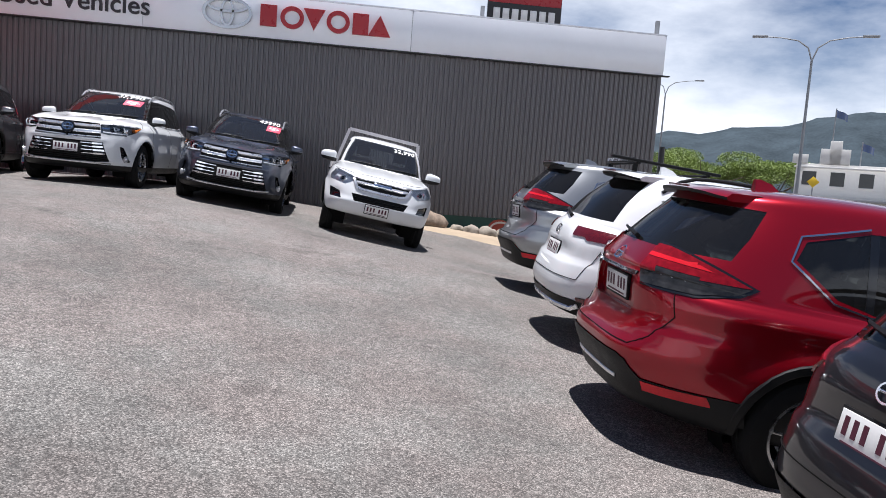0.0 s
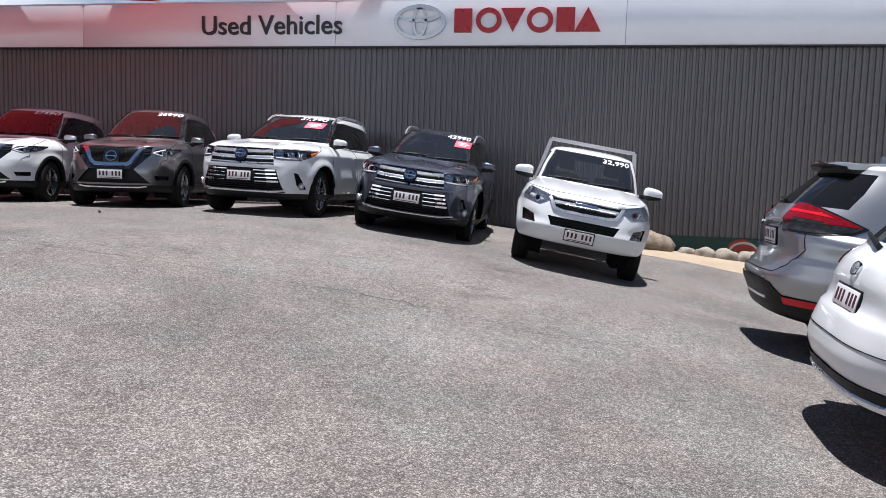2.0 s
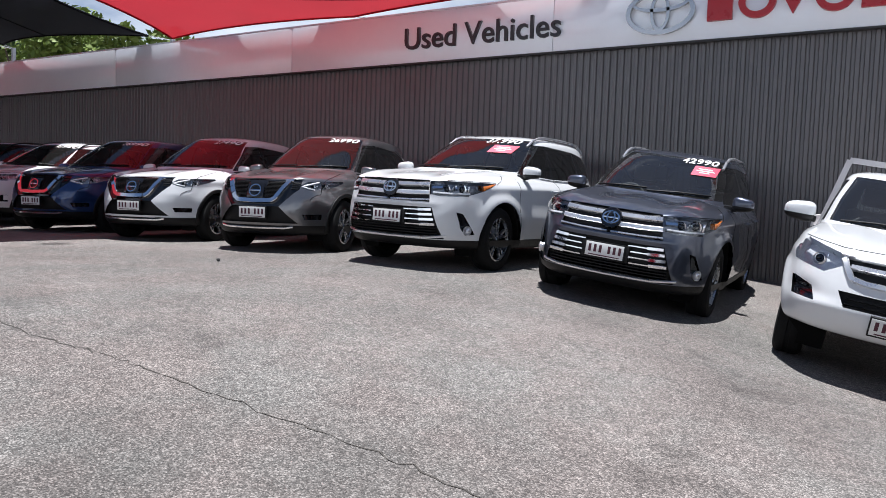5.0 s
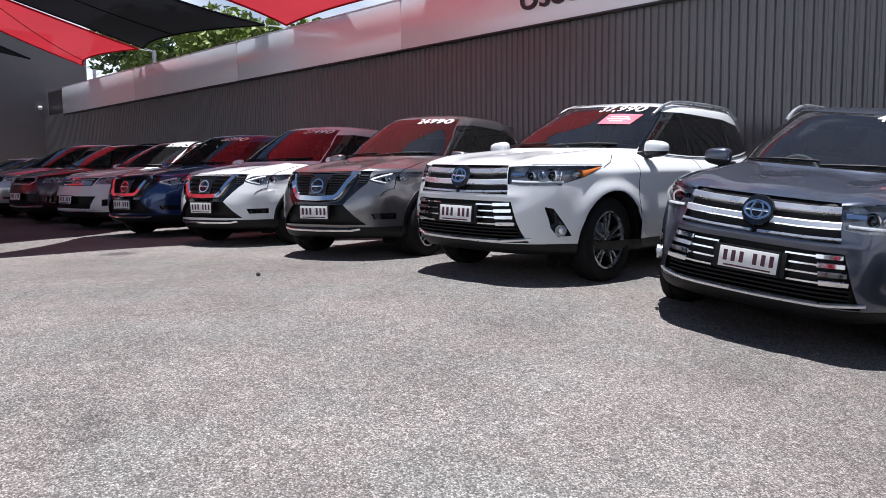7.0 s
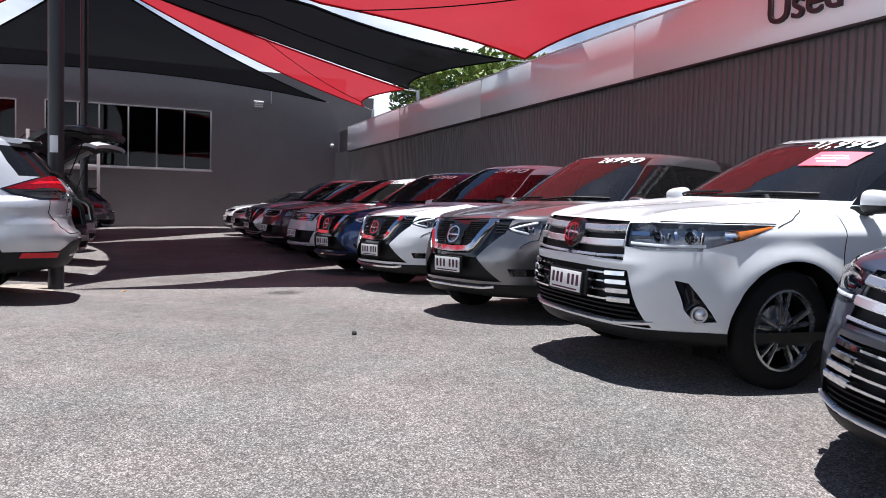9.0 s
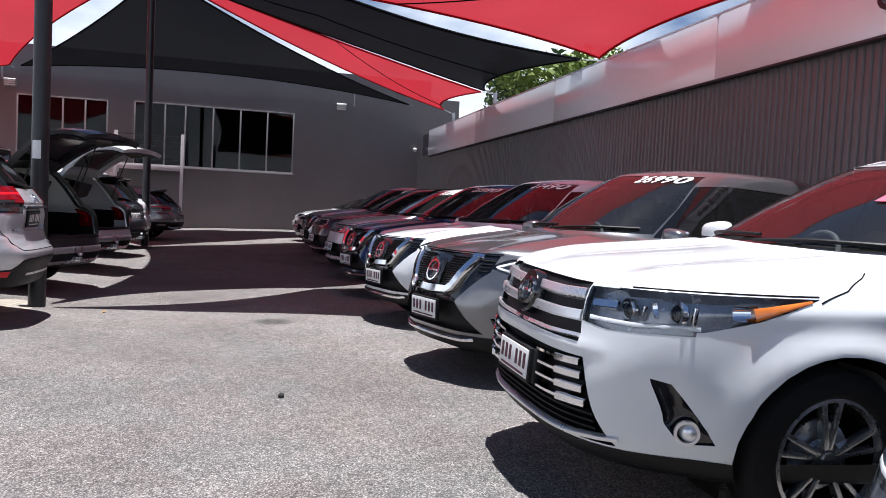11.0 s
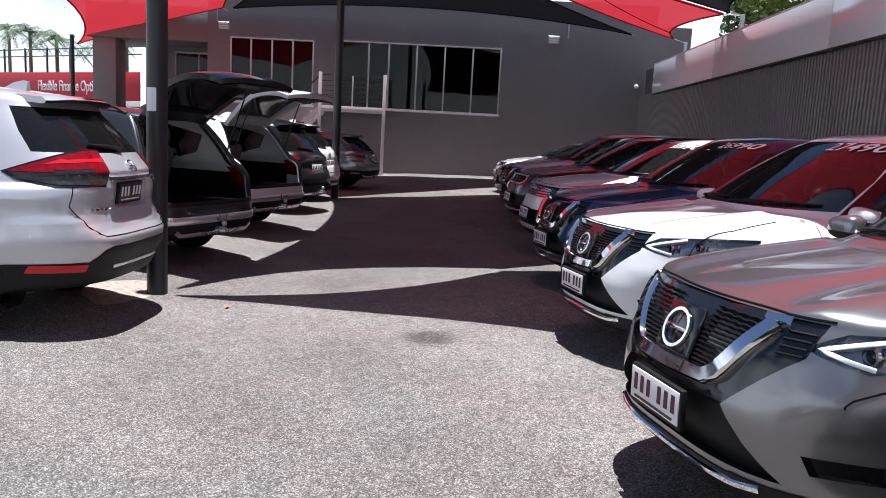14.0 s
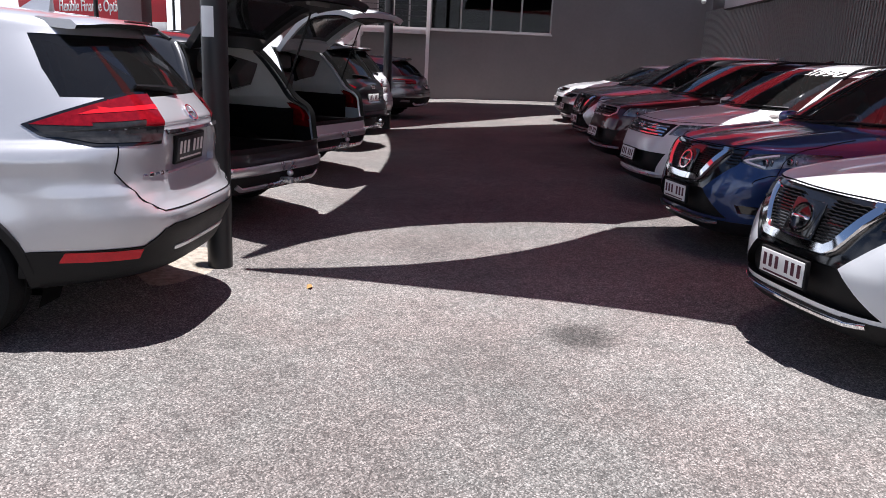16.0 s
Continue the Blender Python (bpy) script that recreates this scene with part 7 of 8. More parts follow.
def pole(x, y, top, r, label, note=False):
    root = thing("sail_pole", pose(x, y, ground_z(x, y)), label, "pole", "sail poles")
    h = top - ground_z(x, y)
    bm = bmesh.new()
    lathe(bm, [(r, -0.05), (r, h - 0.01), (r - 0.012, h)], 28, "z")
    part("shaft", bm, "dark_steel", root)
    bm = bmesh.new()
    ring_plate(bm, 0.05, 0.05, 0.015, 0.02, Matrix.Translation((0, r + 0.02, h - 0.1)))
    part("eye_bolt", bm, "galv", root)
    if note:
        bm = bmesh.new()
        v = []
        for k in range(7):
            a = radians(-42 + 10 * k)
            v.append([bm.verts.new(((r + 0.004) * math.cos(a), (r + 0.004) * math.sin(a), z)) for z in (1.80, 2.02)])
        for a, b in zip(v, v[1:]):
            bm.faces.new((a[0], b[0], b[1], a[1]))
        part("paper_notice", bm, "plate", root, "white paper notice taped to the pole")
    return root


pole(-11.06, 10.72, 6.6, 0.098, "black steel sail pole with a white paper notice", True)
pole(-22.6, 10.52, 8.7, 0.098, "black steel sail pole at the back of the yard")
pole(-36.55, -3.4, 6.4, 0.09, "black steel sail pole beside the street fence")

# ---- the parked cars ----
proto = {}


def car(kind, builder, colour, x, y, turn, label, group, sink=0.0, **opts):
    if kind not in proto:
        root = thing("car", Matrix.Identity(4), label, "car", group)
        skin = builder(root, **opts)
        proto[kind] = (root, skin)
        made = root
    else:
        root, skin = proto[kind]
        made = copy_thing(root, Matrix.Identity(4))
    made.matrix_basis = Matrix.Translation((0, 0, sink)) @ on_ground(x, y, turn, skin.length)
    tagged(made, label, "car", group)
    repaint(made, colour)
    return made, skin




def tail_at(x, y, turn, length):
    """Where the nose is of a car whose tail is at x, y of the plan."""
    a = radians(turn)
    return x + length / UNIT * math.sin(a), y - length / UNIT * math.cos(a), turn


FRONT, BACK, SIDE = "cars parked along the wall", "cars parked opposite the wall", "cars parked by the driveway"
extras = []

XL = 4.69
c, s = car("a", suv_a, "grey", -7.01, 14.65, 15, "gunmetal grey SUV with white price figures on its windscreen", FRONT)
extras.append((c, s, "26990", 0.33, 1.60, 0.14, None))
c, s = car("a", suv_a, "white", -9.77, 14.68, 15, "white SUV with V-shaped chrome grille and white price figures", FRONT)
extras.append((c, s, "27490", 0.33, 1.60, 0.14, None))
c, s = car("a", suv_a, "blue", -12.54, 14.70, 14, "dark blue SUV with V-shaped chrome grille and white price figures", FRONT)
extras.append((c, s, "26990", 0.33, 1.60, 0.14, None))
c, s = car("a", suv_a, "silver", -20.6, 14.6, 9, "silver SUV parked under the sails near the building", FRONT)
c, s = car("a", suv_a, "red", 2.10 + XL / UNIT, 5.95, 90, "bright red SUV seen from behind, parked by the driveway", SIDE, sink=-0.07)
c, s = car("a", suv_a, "dark_silver", 2.4 + XL / UNIT, 11.05, 90, "silver-grey SUV with a light bar and awning on its roof", SIDE)
rack_car = c
c, s = car("a", suv_a, "silver_white", *tail_at(-9.98, 11.02, -0.7, XL), "pearl white SUV parked beside the black sail pole", BACK)
pearl = c

c, s = car("b", suv_b, "white", -4.67, 14.56, 0, "white large SUV with a pink sticker on its windscreen", FRONT)
extras.append((c, s, "37,990", 0.33, 1.60, 0.14, (0.30, 1.43, 0.56, 1.54)))
c, s = car("b", suv_b, "blue_grey", -1.97, 14.62, 3, "dark blue-grey large SUV with a pink sticker on its windscreen", FRONT, sink=-0.03)
extras.append((c, s, "42990", 0.36, 1.60, 0.14, (0.34, 1.44, 0.58, 1.55)))

c, s = car("ute", ute, "white", 0.69, 14.02, 2, "white single-cab ute with a flat tray and tall headboard", FRONT)
extras.append((c, s, "32,990", 0.36, 1.59, 0.14, None))

c, s = car("c", plain_suv, "white", -15.2, 14.7, 11, "white SUV with chrome grille bars and a price on its windscreen", FRONT)
extras.append((c, s, "31990", 0.36, 1.565, 0.14, None))
c, s = car("d", plain_suv, "maroon", -17.9, 14.6, 10, "dark maroon SUV with a mesh grille under the sails", FRONT, style="mesh")
c, s = car("h", plain_suv, "silver", -23.4, 14.6, 8, "silver-grey hatchback parked near the building", FRONT, low=0.2, style="mesh")
c, s = car("h", plain_suv, "white", -26.3, 14.7, 7, "white hatchback parked last in the row along the wall", FRONT)

c, s = car("m", plain_suv, "white", 2.30 + 4.61 / UNIT, 8.38, 90, "white SUV with slim dark red tail lights, seen from behind", SIDE, rear="slim", lamp_mat="dark_red")
c, s = car("r", plain_suv, "black", 2.34 + 4.61 / UNIT, 3.45, 90, "black SUV with grey lower bumper, seen from behind", SIDE, rear="wedge")

c, s = car("o", plain_suv, "charcoal", *tail_at(-12.68, 10.80, -20, 4.61), "dark grey SUV with its tailgate raised and boot open", BACK, gate=True, rear="tall")
c, s = car("o", plain_suv, "white", *tail_at(-15.81, 10.80, -20, 4.61), "white SUV with its tailgate raised and boot open", BACK)
c, s = car("r", plain_suv, "black", *tail_at(-18.96, 10.82, -18, 4.61), "black SUV with a tow ball parked under the sails", BACK)
c, s = car("m", plain_suv, "white", *tail_at(-21.6, 10.62, -16, 4.61), "white SUV parked at the back of the row under the sails", BACK)
c, s = car("h", plain_suv, "grey", *tail_at(-25.6, 11.2, -8, 4.61), "dark grey hatchback parked by the foot of the stair", BACK)

# the pearl car carries a dark plate with pale figures
for o in pearl.children_recursive:
    if o.name.startswith(("number_plate", "plate_bar")):
        o.material_slots[0].link = "OBJECT"
        o.material_slots[0].material = M["letters" if o.name.startswith("number") else "plate"]
        if o.name.startswith("number"):
            tagged(o, "black number plate with pale bars")

for c, s, text, x, z, size, st in extras:
    price(c, s, text, x, z, size)
    if st:
        sticker(c, s, *st)

# ---- small things in the yard ----
random.seed(7)


def stone(name, x, y, rx, ry, rz, seed, label, material="rock", group="rocks by the wall"):
    bm = bmesh.new()
    bmesh.ops.create_icosphere(bm, subdivisions=3, radius=1.0)
    for v in bm.verts:
        d = v.co.normalized()
        k = 1 + 0.22 * noise.noise(d * 1.6 + Vector((seed, 0, 0))) + 0.10 * noise.noise(d * 4 + Vector((0, seed, 0)))
        v.co = Vector((d.x * rx, d.y * ry, max(d.z, -0.45) * rz)) * k
    bmesh.ops.translate(bm, vec=(x, y, ground_z(x, y) + rz * 0.40), verts=bm.verts)
    return tagged(part(name, bm, material, None, label, 70), category="rock", group=group)


stone("rock", 2.05, 19.6, 0.62, 0.32, 0.30, 1.0, "big rough brown rock lying at the foot of the wall")
for x, y, r, k in ((2.95, 19.75, 0.16, 2), (3.3, 19.65, 0.2, 3), (3.72, 19.7, 0.22, 4), (4.2, 19.75, 0.24, 5), (4.75, 19.6, 0.2, 6)):
    stone("rock", x, y, r * 1.2, r * 0.8, r * 0.85, k, "pale rounded rock on sand by the wall", "pale_rock")
# sand along the foot of the wall
bm = bmesh.new()
cols = []
for i in range(41):
    x = 1.2 + i * 0.2
    near = 18.55 + 0.35 * noise.noise(Vector((x * 0.7, 3, 0))) + 0.25 * math.sin(x)
    cols.append([bm.verts.new((x, y, ground_z(x, y) + (0.006 + 0.05 * math.sin(math.pi * min(1, j / 5)) * smooth_step(0, 2, j)) * (1 if 0 < j else 0) - (0.02 if j == 0 else 0))) for j, y in enumerate([near + (20.55 - near) * j / 5 for j in range(6)])])
for a, b in zip(cols, cols[1:]):
    for j in range(5):
        bm.faces.new((a[j], b[j], b[j + 1], a[j + 1]))
tagged(part("sand_strip", bm, "sand", None, "strip of pale sand along the foot of the wall", 60), category="sand", kind="stuff")


def flat_patch(name, x, y, rx, ry, material, label, category, rise=0.004, seed=0.0, turn=0.0, kind=""):
    bm = bmesh.new()
    mid = bm.verts.new((x, y, ground_z(x, y) + rise))
    ring = []
    for k in range(30):
        a = k * math.tau / 30
        r = 1 + 0.28 * noise.noise(Vector((math.cos(a) * 1.5 + seed, math.sin(a) * 1.5, seed)))
        dx, dy = rx * r * math.cos(a), ry * r * math.sin(a)
        px, py = x + dx * math.cos(turn) - dy * math.sin(turn), y + dx * math.sin(turn) + dy * math.cos(turn)
        ring.append(bm.verts.new((px, py, ground_z(px, py) + rise)))
    for k in range(30):
        bm.faces.new((mid, ring[k], ring[(k + 1) % 30]))
    return tagged(part(name, bm, material, None, label), category=category, kind=kind)


M["patch"] = plain("crumbled_bitumen", (0.30, 0.26, 0.21), 0.95, vary=0.6, scale=18, bump=0.9, bump_scale=60)
flat_patch("broken_bitumen", -11.0, 10.42, 0.55, 0.34, "patch", "crumbled patch of bitumen at the foot of the pole", "stain", 0.004, 5.0)
for x, y, r, mt, lb in ((-6.363, 13.445, 0.022, "stub", "small dark pebble lying on the bitumen"),):
    bm = bmesh.new()
    bmesh.ops.create_icosphere(bm, subdivisions=2, radius=r)
    for v in bm.verts:
        v.co *= 1 + 0.25 * noise.noise(v.co * 60)
    bmesh.ops.translate(bm, vec=(x, y, ground_z(x, y) + r * 0.8), verts=bm.verts)
    tagged(part("pebble", bm, mt, None, lb), category="pebble")
for x, y, a in ((-10.65, 11.55, 0.4),):
    bm = bmesh.new()
    n = 8
    top = [bm.verts.new((x + 0.05 * math.cos(a) * (k / n - 0.5) * 2, y + 0.05 * math.sin(a) * (k / n - 0.5) * 2, ground_z(x, y) + 0.012 + 0.008 * math.sin(k))) for k in range(n + 1)]
    for sgn in (1, -1):
        side = [bm.verts.new(v.co + Vector((-math.sin(a), math.cos(a), 0.25)) * sgn * 0.022 * math.sin(math.pi * k / n)) for k, v in enumerate(top)]
        for k in range(n):
            try:
                bm.faces.new((top[k], top[k + 1], side[k + 1], side[k]))
            except ValueError:
                pass
    tagged(part("fallen_leaf", bm, "leaf_litter", None, "dry brown leaf fallen on the bitumen"), category="leaf")

def crack(points, width, seed):
    """A ragged dark crack across the bitumen."""
    rng = random.Random(seed)
    fine = []
    for (x0, y0), (x1, y1) in zip(points, points[1:]):
        k = max(2, int(math.hypot(x1 - x0, y1 - y0) / 0.07))
        fine += [(x0 + (x1 - x0) * i / k + rng.gauss(0, 0.018), y0 + (y1 - y0) * i / k + rng.gauss(0, 0.018)) for i in range(k)]
    fine.append(points[-1])
    bm = bmesh.new()
    rows = []
    for i, (x, y) in enumerate(fine):
        (xa, ya), (xb, yb) = fine[max(0, i - 1)], fine[min(len(fine) - 1, i + 1)]
        l = math.hypot(xb - xa, yb - ya) or 1.0
        w = width * rng.uniform(0.1, 0.75) * min(1.0, i / 4, (len(fine) - 1 - i) / 4)
        nx, ny = -(yb - ya) / l * w / 2, (xb - xa) / l * w / 2
        rows.append([bm.verts.new((x + g * nx, y + g * ny, ground_z(x, y) + 0.003)) for g in (1, -1)])
    for a, b in zip(rows, rows[1:]):
        bm.faces.new((a[0], b[0], b[1], a[1]))
    bmesh.ops.recalc_face_normals(bm, faces=bm.faces)
    return tagged(part("crack", bm, "crack", None, "ragged dark crack across the worn bitumen", 0), category="crack", group="cracks in the bitumen")


M["crack"] = plain("open_crack", (0.075, 0.069, 0.062), 0.95, vary=0.6, scale=20, spec=0.1)
crack([(-5.5, 9.94), (-4.3, 9.9), (-3.5, 10.0), (-2.3, 10.03), (-1.3, 10.05), (-0.13, 9.91)], 0.020, 1)
crack([(-0.3, 9.95), (0.46, 9.71), (0.98, 9.74), (1.89, 10.02)], 0.015, 3)
crack([(1.0, 7.07), (1.12, 6.99), (1.29, 6.82)], 0.016, 6)

# light bar and awning on the dark silver car
rs = proto["a"][1]
for yy in (2.45, 3.35):
    bm = bmesh.new()
    tube(bm, [(-0.60, yy, 1.80), (0.60, yy, 1.80)], 0.014, 8)
    for x in (-0.46, 0.46):
        box(bm, x - 0.02, yy - 0.03, rs.on("T", x, yy)[0].z - 0.01, x + 0.02, yy + 0.03, 1.80, 0.006)
    part("roof_bar", bm, "plastic", rack_car)
bm = bmesh.new()
box(bm, -0.60, 2.3, 1.812, -0.50, 3.7, 1.85, 0.015)
part("awning_bag", bm, "plastic", rack_car, "long black awning bag")
bm = bmesh.new()
box(bm, -0.46, 3.36, 1.815, 0.46, 3.41, 1.87, 0.012)
lb = part("light_bar", bm, "plastic", rack_car, "black light bar with clear lamps")
for k in range(14):
    bm = bmesh.new()
    box(bm, -0.44 + 0.063 * k, 3.408, 1.824, -0.385 + 0.063 * k, 3.42, 1.862, 0.004)
    part("bar_lamp", bm, "housing", lb)


def tow_ball(root, length):
    bm = bmesh.new()
    box(bm, -0.03, length - 0.15, 0.36, 0.03, length + 0.1, 0.42, 0.008)
    bmesh.ops.create_uvsphere(bm, u_segments=12, v_segments=8, radius=0.03, matrix=Matrix.Translation((0, length + 0.08, 0.46)))
    part("tow_ball", bm, "satin", root)


for o in [o for o in scene.objects if o.parent is None and o.get("category") == "car" and ("tow ball" in o.get("label", "") or "boot open" in o.get("label", ""))]:
    tow_ball(o, 4.61)

# ---- beyond the yard ----


def crown(name, parent, x, y, z, rx, ry, rz, count, size, material, seed):
    """A crown of many small leaf clumps round several lobes, with gaps."""
    rng = random.Random(seed)
    lobes = []
    for _ in range(16):
        a, e = rng.uniform(0, math.tau), rng.uniform(-0.25, 1.0)
        lobes.append((x + rx * 0.72 * math.cos(a) * rng.uniform(0.3, 1), y + ry * 0.72 * math.sin(a) * rng.uniform(0.3, 1), z + rz * 0.6 * e, rng.uniform(0.24, 0.42)))
    verts, faces = [], []
    for _ in range(count):
        lx, ly, lz, lr = rng.choice(lobes)
        d = Vector((rng.gauss(0, 1), rng.gauss(0, 1), rng.gauss(0.25, 0.8))).normalized() * rng.uniform(0.6, 1.05)
        p = Vector((lx + d.x * lr * rx, ly + d.y * lr * ry, lz + d.z * lr * rz))
        u = Vector((rng.gauss(0, 1), rng.gauss(0, 1), rng.gauss(0, 0.6))).normalized()
        w = u.cross(Vector((rng.gauss(0, 1), rng.gauss(0, 1), rng.gauss(0, 1)))).normalized()
        s = size * rng.uniform(0.6, 1.4)
        k = len(verts)
        verts += [p - u * s, p - w * s * 0.45, p + u * s, p + w * s * 0.45]
        faces.append((k, k + 1, k + 2, k + 3))
    mesh = bpy.data.meshes.new("crown")
    mesh.from_pydata([tuple(v) for v in verts], [], faces)
    mesh.materials.append(M[material])
    ob = new(name, mesh)
    ob.parent = parent
    return ob


def tree(x, y, base, height, rx, rz, count, size, material, seed, label):
    root = thing("tree", Matrix.Identity(4), label, "tree", "trees beyond the yard")
    rng = random.Random(seed)
    bm = bmesh.new()
    fork = base + height * 0.35
    tube(bm, [(x, y, base - 0.3), (x + 0.1, y, base + height * 0.18), (x, y + 0.1, fork)], height * 0.03, 10, height * 0.022)
    for k in range(7):
        a = k * math.tau / 7 + rng.uniform(-0.3, 0.3)
        q = rng.uniform(0.5, 0.8)
        tube(bm, [(x, y, fork - 0.2), (x + rx * 0.3 * math.cos(a), y + rx * 0.3 * math.sin(a), fork + height * 0.15), (x + rx * q * math.cos(a), y + rx * q * math.sin(a), base + height * rng.uniform(0.6, 0.85))], height * 0.016, 8, height * 0.004)
    part("trunk", bm, "bark", root)
    crown("crown", root, x, y, base + height - rz * 0.75, rx, rx, rz, count, size, material, seed)
    return root


# trees behind the wall and the building
tree(-37.5, 29.0, 1.0, 9.6, 4.2, 3.2, 5200, 0.20, "leaf", 3, "leafy green tree rising behind the long wall")
tree(-31.0, 31.5, 1.0, 8.6, 3.4, 2.6, 4200, 0.20, "leaf", 5, "bushy green tree behind the long wall")
tree(-46.0, 31.0, 1.0, 11.0, 5.0, 3.6, 4500, 0.24, "leaf_dark", 8, "tall dark green tree behind the building")
# broad street trees towards the hills
tree(47.0, 100.0, -0.3, 8.2, 8.4, 3.6, 42000, 0.115, "leaf", 11, "broad spreading street tree beside the road")
tree(56.0, 98.0, -0.3, 7.9, 8.0, 3.4, 42000, 0.115, "leaf", 12, "broad spreading street tree beside the road")
tree(39.5, 106.0, -0.3, 6.0, 4.6, 2.6, 20000, 0.115, "leaf_dark", 13, "smaller dark green street tree beside the road")

# hills
bm = bmesh.new()
rows = []
for i in range(141):
    a = radians(-75 + 150 * i / 140)
    col = []
    for j in range(15):
        d = 2000 + 70 * j
        u = j / 14
        ridge = 215 + 48 * noise.noise(Vector((math.sin(a) * 5.2 + 4, math.cos(a) * 5.2, 0))) + 26 * noise.noise(Vector((a * 13, 2, 0))) + 9 * noise.noise(Vector((a * 40, 5, 0))) + 130 * smooth_step(radians(20), radians(38), a)
        gully = 26 * noise.noise(Vector((a * 26, u * 4, 7))) + 14 * noise.noise(Vector((a * 70, u * 9, 3)))
        h = ridge * math.sin(min(1, u * 1.15) * math.pi / 2) + gully * math.sin(math.pi * min(1, u + 0.05)) if j < 14 else ridge * 0.6
        col.append(bm.verts.new((d * math.sin(a), d * math.cos(a), h - 8)))
    rows.append(col)
for a, b in zip(rows, rows[1:]):
    for j in range(14):
        bm.faces.new((a[j], b[j], b[j + 1], a[j + 1]))
tagged(part("backdrop_hills", bm, "mountain", None, "forested hills on the skyline, tinted blue-green with painted haze", 180), category="hills", kind="structure")

# street lamps
def street_lamp(x, y, h, span, turn, label):
    root = thing("street_lamp", pose(x, y, -0.3, 0, 0, turn), label, "street lamp", "street lamps")
    bm = bmesh.new()
    tube(bm, [(0, 0, 0), (0, 0, h * 0.5), (0, 0, h - 0.7)], 0.075, 10, 0.04)
    part("post", bm, "galv", root)
    for g in (1, -1):
        bm = bmesh.new()
        tube(bm, [(0, 0, h - 0.75), (g * 0.15, 0, h - 0.3), (g * 0.5, 0, h - 0.05), (g * span * 0.6, 0, h + 0.05), (g * span, 0, h + 0.1)], 0.028, 8, 0.02)
        arm = part("arm", bm, "galv", root)
        bm = bmesh.new()
        box(bm, g * span - 0.26, -0.08, h + 0.06, g * span + 0.26, 0.08, h + 0.13, 0.02)
        part("lamp_head", bm, "galv", arm)
    return root


street_lamp(15.8, 26.0, 7.75, 1.75, -28, "tall galvanised street lamp with two curved arms")
street_lamp(18.4, 45.2, 8.8, 1.9, -28, "distant galvanised street lamp with two curved arms")
bm = bmesh.new()
tube(bm, [(17.4, 42.4, -0.3), (17.4, 42.4, 4.4)], 0.16, 10)
tagged(part("bollard_post", bm, "dark_steel", None, "plain dark post standing beside the street"), category="post")

# roadside sign
sg = thing("road_sign", pose(26.9, 42.6, -0.3, 0, 0, -28), "yellow diamond warning sign on a thin post", "road sign")
bm = bmesh.new()
tube(bm, [(0, 0, 0), (0, 0, 3.2)], 0.035, 8)
part("post", bm, "galv", sg)
bm = bmesh.new()
box(bm, -0.24, -0.02, -0.24, 0.24, 0.0, 0.24, 0.01, pose(0, -0.05, 3.4, 0, 45, 0))
part("sign_face", bm, "yellow", sg)


def house(x, y, w, d, h, turn, floors, bays, label, parapet=(), balcony=False):
    root = thing("building", pose(x, y, -0.4, 0, 0, turn), label, "building", "buildings across the street")
    bm = bmesh.new()
    box(bm, -w / 2, 0, 0, w / 2, d, h, 0.05)
    wall_ob = part("wall", bm, "town_white", root)
    for a, b, hh in parapet:
        bm = bmesh.new()
        box(bm, a, -0.15, h + 0.005, b, 0.5, h + hh, 0.04)
        part("parapet", bm, "town_white", root)
    bm = bmesh.new()
    box(bm, -w / 2 - 0.2, -0.25, h - 0.5, w / 2 + 0.2, -0.004, h - 0.3, 0.03)
    part("cornice", bm, "town_white", root)
    for f in range(floors):
        for k in range(bays):
            cx = -w / 2 + w * (k + 0.5) / bays
            z = h * (f + 0.30) / floors
            win = new("window")
            win.parent = root
            win.matrix_basis = Matrix.Translation((cx, 0, z))
            ww, wh = w / bays * 0.5, h / floors * 0.45
            bm = bmesh.new()
            box(bm, -ww / 2, -0.03, 0, ww / 2, -0.004, wh)
            part("pane", bm, "gloss_black", win)
            bm = bmesh.new()
            box(bm, -ww / 2 - 0.1, -0.12, -0.1, ww / 2 + 0.1, -0.004, -0.01, 0.01)
            part("sill", bm, "town_white", win)
    if balcony:
        for f in range(1, floors):
            z = h * f / floors
            bm = bmesh.new()
            box(bm, -w / 2, -1.4, z - 0.15, w / 2, -0.13, z, 0.02)
            bal = part("balcony", bm, "town_white", root)
            bm = bmesh.new()
            box(bm, -w / 2, -1.4, z + 0.02, w / 2, -1.36, z + 0.95, 0.005)
            part("balustrade", bm, "galv", bal)
    bm = bmesh.new()
    box(bm, -w / 2, -2.4, h * 0.42, w / 2, -0.13, h * 0.46, 0.03)
    part("awning", bm, "galv", root)
    return root


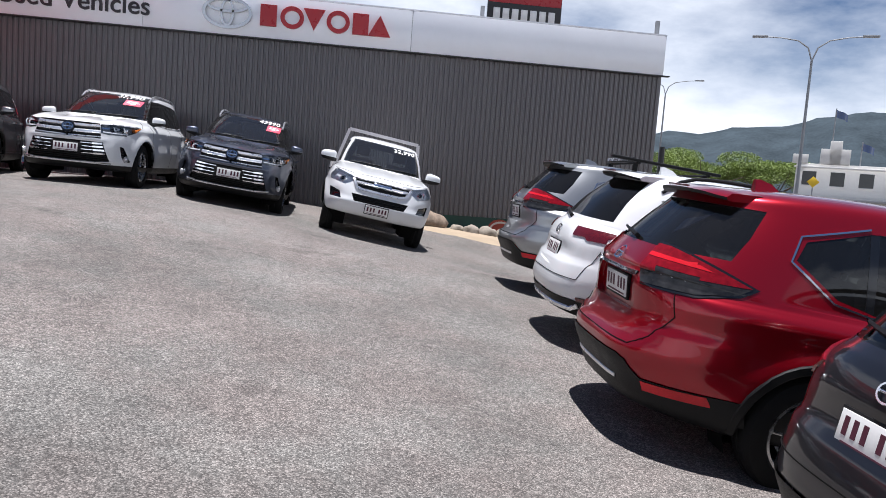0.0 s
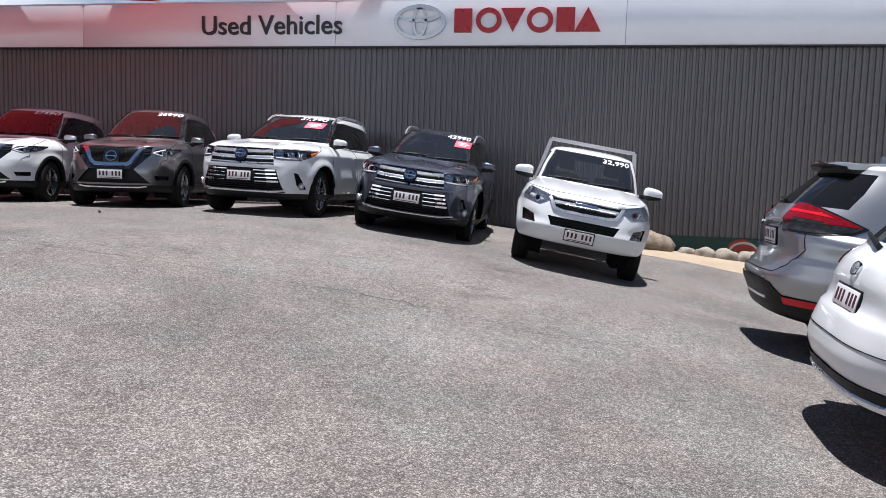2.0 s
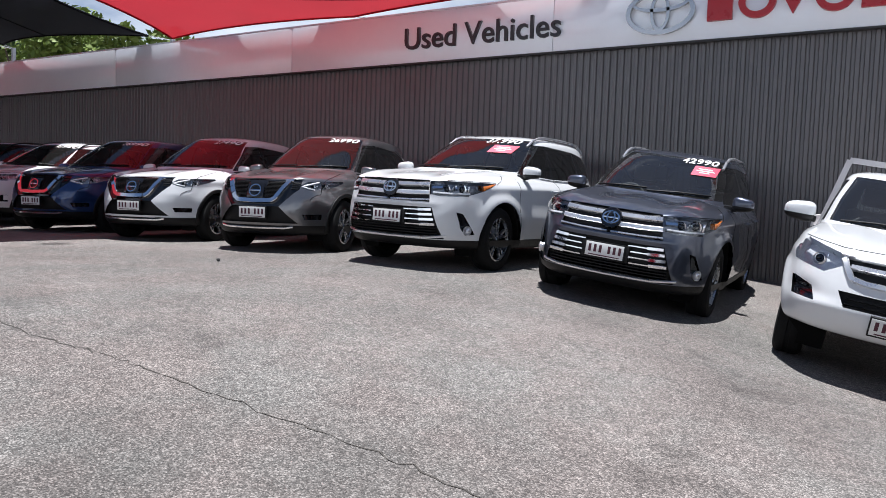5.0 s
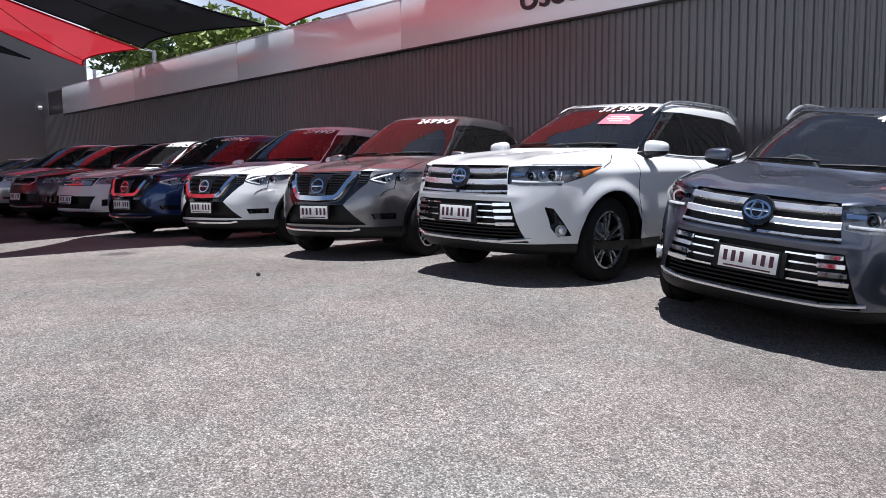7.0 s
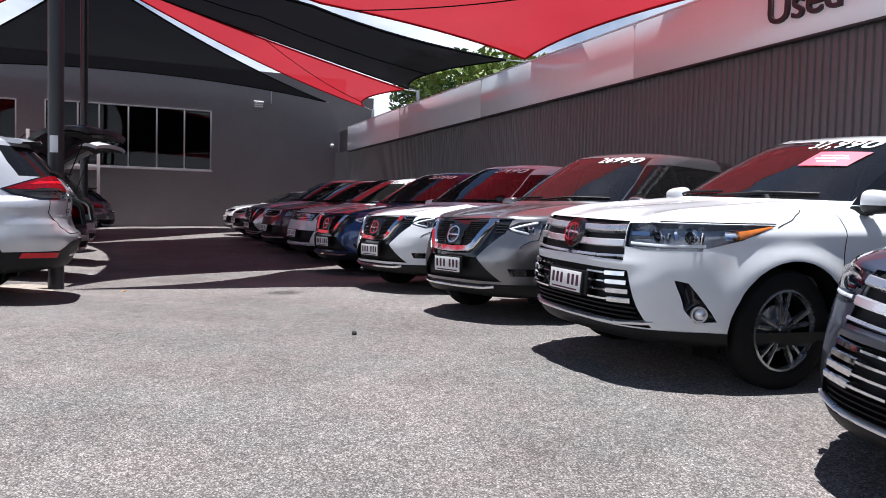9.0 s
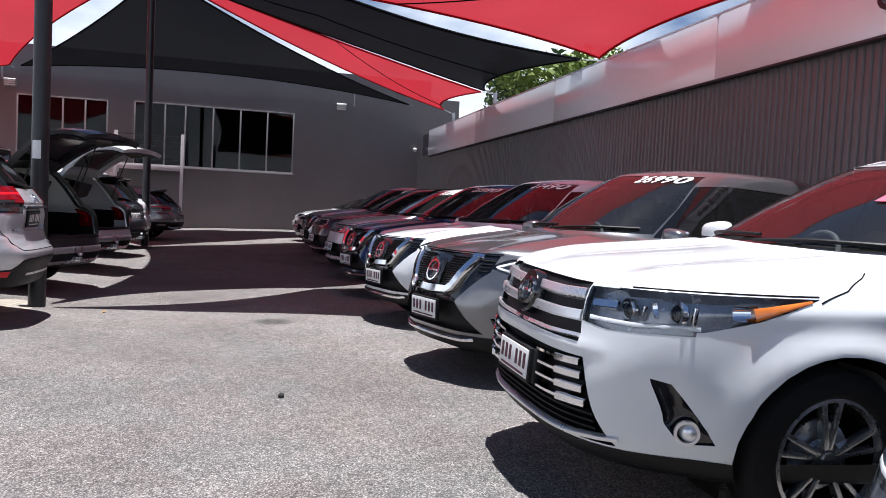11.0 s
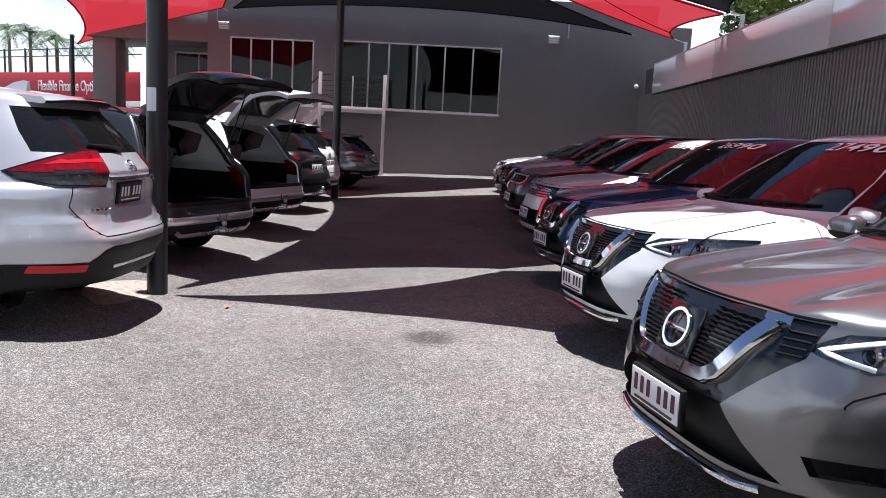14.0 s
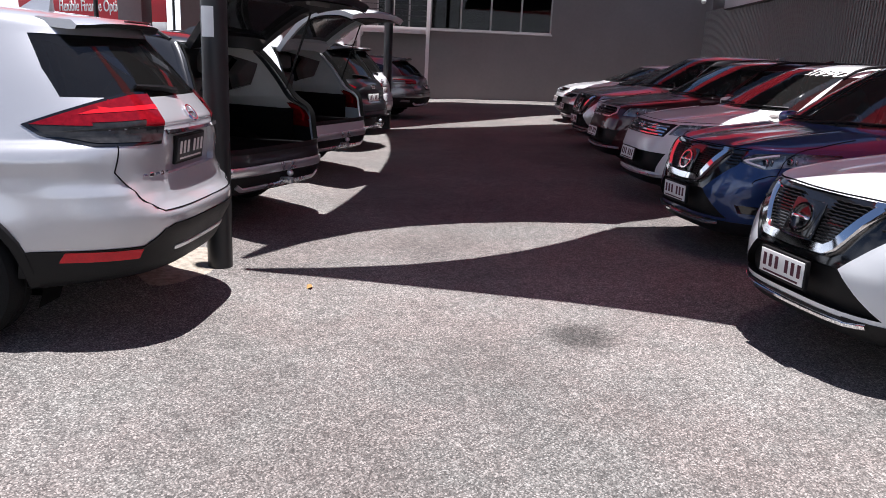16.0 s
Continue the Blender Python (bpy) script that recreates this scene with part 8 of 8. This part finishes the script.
house(54.5, 79.0, 11.5, 12, 6.9, -32, 2, 4, "white two-storey corner building with a stepped parapet", ((-6.2, -4.6, 1.0), (-3.4, -0.4, 1.7), (-2.5, -1.3, 2.6), (3.8, 6.2, 0.9)))
house(64.5, 72.5, 12.5, 12, 7.3, -36, 2, 4, "pale modern two-storey building with balconies", (), True)
house(76.0, 63.0, 14.0, 12, 6.5, -42, 2, 5, "long pale shop building across the street")
for x, y, h in ((53.0, 81.0, 13.2), (55.6, 79.5, 9.6)):
    fp = thing("flag_pole", pose(x, y, -0.4), "thin flag pole with a small dark flag", "flag pole")
    bm = bmesh.new()
    tube(bm, [(0, 0, 6.5), (0, 0, h)], 0.06, 6)
    part("pole", bm, "galv", fp)
    bm = bmesh.new()
    cols = [[bm.verts.new((0.06 + 1.5 * i / 8, 0.12 * math.sin(i), h - 0.1 - 0.8 * j - 0.06 * i)) for j in range(2)] for i in range(9)]
    for a, b in zip(cols, cols[1:]):
        bm.faces.new((a[0], b[0], b[1], a[1]))
    part("flag", bm, "blue", fp)

# billboard behind the wall
bb = thing("billboard", pose(6.3, 30.0, 0), "black and red billboard with plain pale bars behind the wall", "billboard")
bm = bmesh.new()
box(bm, -1.45, 0, 7.3, 1.45, 0.15, 10.2, 0.02)
part("board", bm, "letters", bb)
bm = bmesh.new()
box(bm, -1.42, -0.02, 8.55, 1.42, -0.004, 10.15)
part("red_panel", bm, "red_letters", bb)
for k in range(7):
    bm = bmesh.new()
    box(bm, -1.22 + 0.36 * k, -0.03, 7.85, -0.96 + 0.36 * k, -0.004, 8.35, 0.01)
    part("bar", bm, "chalk", bb)
for x in (-1.0, 1.0):
    bm = bmesh.new()
    tube(bm, [(x, 0.1, 0.5), (x, 0.1, 7.3)], 0.08, 8)
    part("support", bm, "galv", bb)

# street side by the building: banner, fence, power pole, palms
bn = thing("banner", pose(-41.5, -5.6, 0, 0, 0, 60), "red banner with white words on the street fence", "banner")
bm = bmesh.new()
box(bm, -7.5, 0, 3.80, 4.6, 0.06, 5.15, 0.01)
part("board", bm, "banner", bn)
bm = bmesh.new()
box(bm, -7.5, 0, 3.1, 4.6, 0.05, 3.79, 0.01)
part("lower_board", bm, "plate", bn)
for x, n in ((-4.4, 9), (-1.5, 7), (1.2, 8)):
    bm = bmesh.new()
    box(bm, x, -0.01, 3.38, x + 0.26 * n, -0.003, 3.53)
    part("text_bar", bm, "letters", bn)
wm = writing("Flexible Finance Options", 0.82, 0.01, 1.0, 0.006)
wm.materials.append(M["chalk"])
wo = new("lettering", wm)
wo.parent = bn
wo.matrix_basis = Matrix.Translation((-0.9, -0.02, 4.45)) @ Matrix.Rotation(radians(90), 4, "X") @ Matrix.Diagonal((0.68, 0.9, 1, 1))
fn = thing("street_fence", pose(-41.5, -5.6, 0, 0, 0, 60), "black steel fence carrying the street banner", "fence")
for x in range(-7, 6, 2):
    bm = bmesh.new()
    box(bm, x - 0.04, 0.08, 0.6, x + 0.04, 0.16, 6.4)
    part("post", bm, "dark_steel", fn)
for z in (6.3, 5.95):
    bm = bmesh.new()
    box(bm, -7.5, 0.09, z, 4.6, 0.14, z + 0.05)
    part("rail", bm, "dark_steel", fn)
pp = thing("power_pole", pose(-62.0, -12.5, 0), "grey timber power pole with a cross arm", "power pole")
bm = bmesh.new()
tube(bm, [(0, 0, 0), (0, 0, 12.2)], 0.22, 10, 0.16)
part("post", bm, "bark", pp)
bm = bmesh.new()
box(bm, -0.08, -1.6, 10.9, 0.08, 1.6, 11.1, 0.01)
part("cross_arm", bm, "bark", pp)
for y in (-1.6, 1.6):
    bm = bmesh.new()
    tube(bm, [(0, y, 11.2), (60, y + 14, 10.2), (130, y + 30, 11.2)], 0.02, 4)
    tagged(part("power_line", bm, "dark_steel", None, "thin power line over the street"), category="cable")


def palm(x, y, h, seed):
    rng = random.Random(seed)
    root = thing("palm_tree", pose(x, y, 0), "tall palm tree with feathery fronds", "palm tree", "palms by the street")
    bm = bmesh.new()
    tube(bm, [(0, 0, 0), (0.15, 0.1, h * 0.5), (0.1, 0, h)], 0.2, 10, 0.13)
    part("trunk", bm, "bark", root)
    for k in range(15):
        a, lift = k * 2.4 + rng.uniform(-0.2, 0.2), rng.uniform(-0.1, 1.1)
        bm = bmesh.new()
        pts = []
        for i in range(9):
            t = i / 8
            r = 2.6 * t
            pts.append(Vector((0.1 + r * math.cos(a), r * math.sin(a), h + lift * r * 0.9 - 0.42 * r * r * (0.6 + 0.3 * lift))))
        side = Vector((-math.sin(a), math.cos(a), 0))
        for i in range(8):
            p, q = pts[i], pts[i + 1]
            for g in (1, -1):
                for m2 in range(3):
                    c = p.lerp(q, m2 / 3)
                    tip = c + side * g * 0.62 * (1 - 0.6 * i / 8) + (q - p) * 0.9 - Vector((0, 0, 0.22))
                    e = (q - p) * 0.22
                    bm.faces.new([bm.verts.new(c), bm.verts.new(c + e), bm.verts.new(tip)])
        part("frond", bm, "leaf_dark", root, smooth=0)


for x, y, h, k in ((-70.0, -24.5, 10.2, 1), (-66.0, -20.0, 9.3, 2), (-72.0, -19.0, 9.8, 3), (-76.0, -30.0, 11.0, 4)):
    palm(x, y, h, k)
# long low roof across the street
bm = bmesh.new()
box(bm, -80, -45, 0, -55, -24, 4.6, 0.05)
tagged(part("far_shed", bm, "roof_sheet", None, "low pale shed across the street"), category="shed")
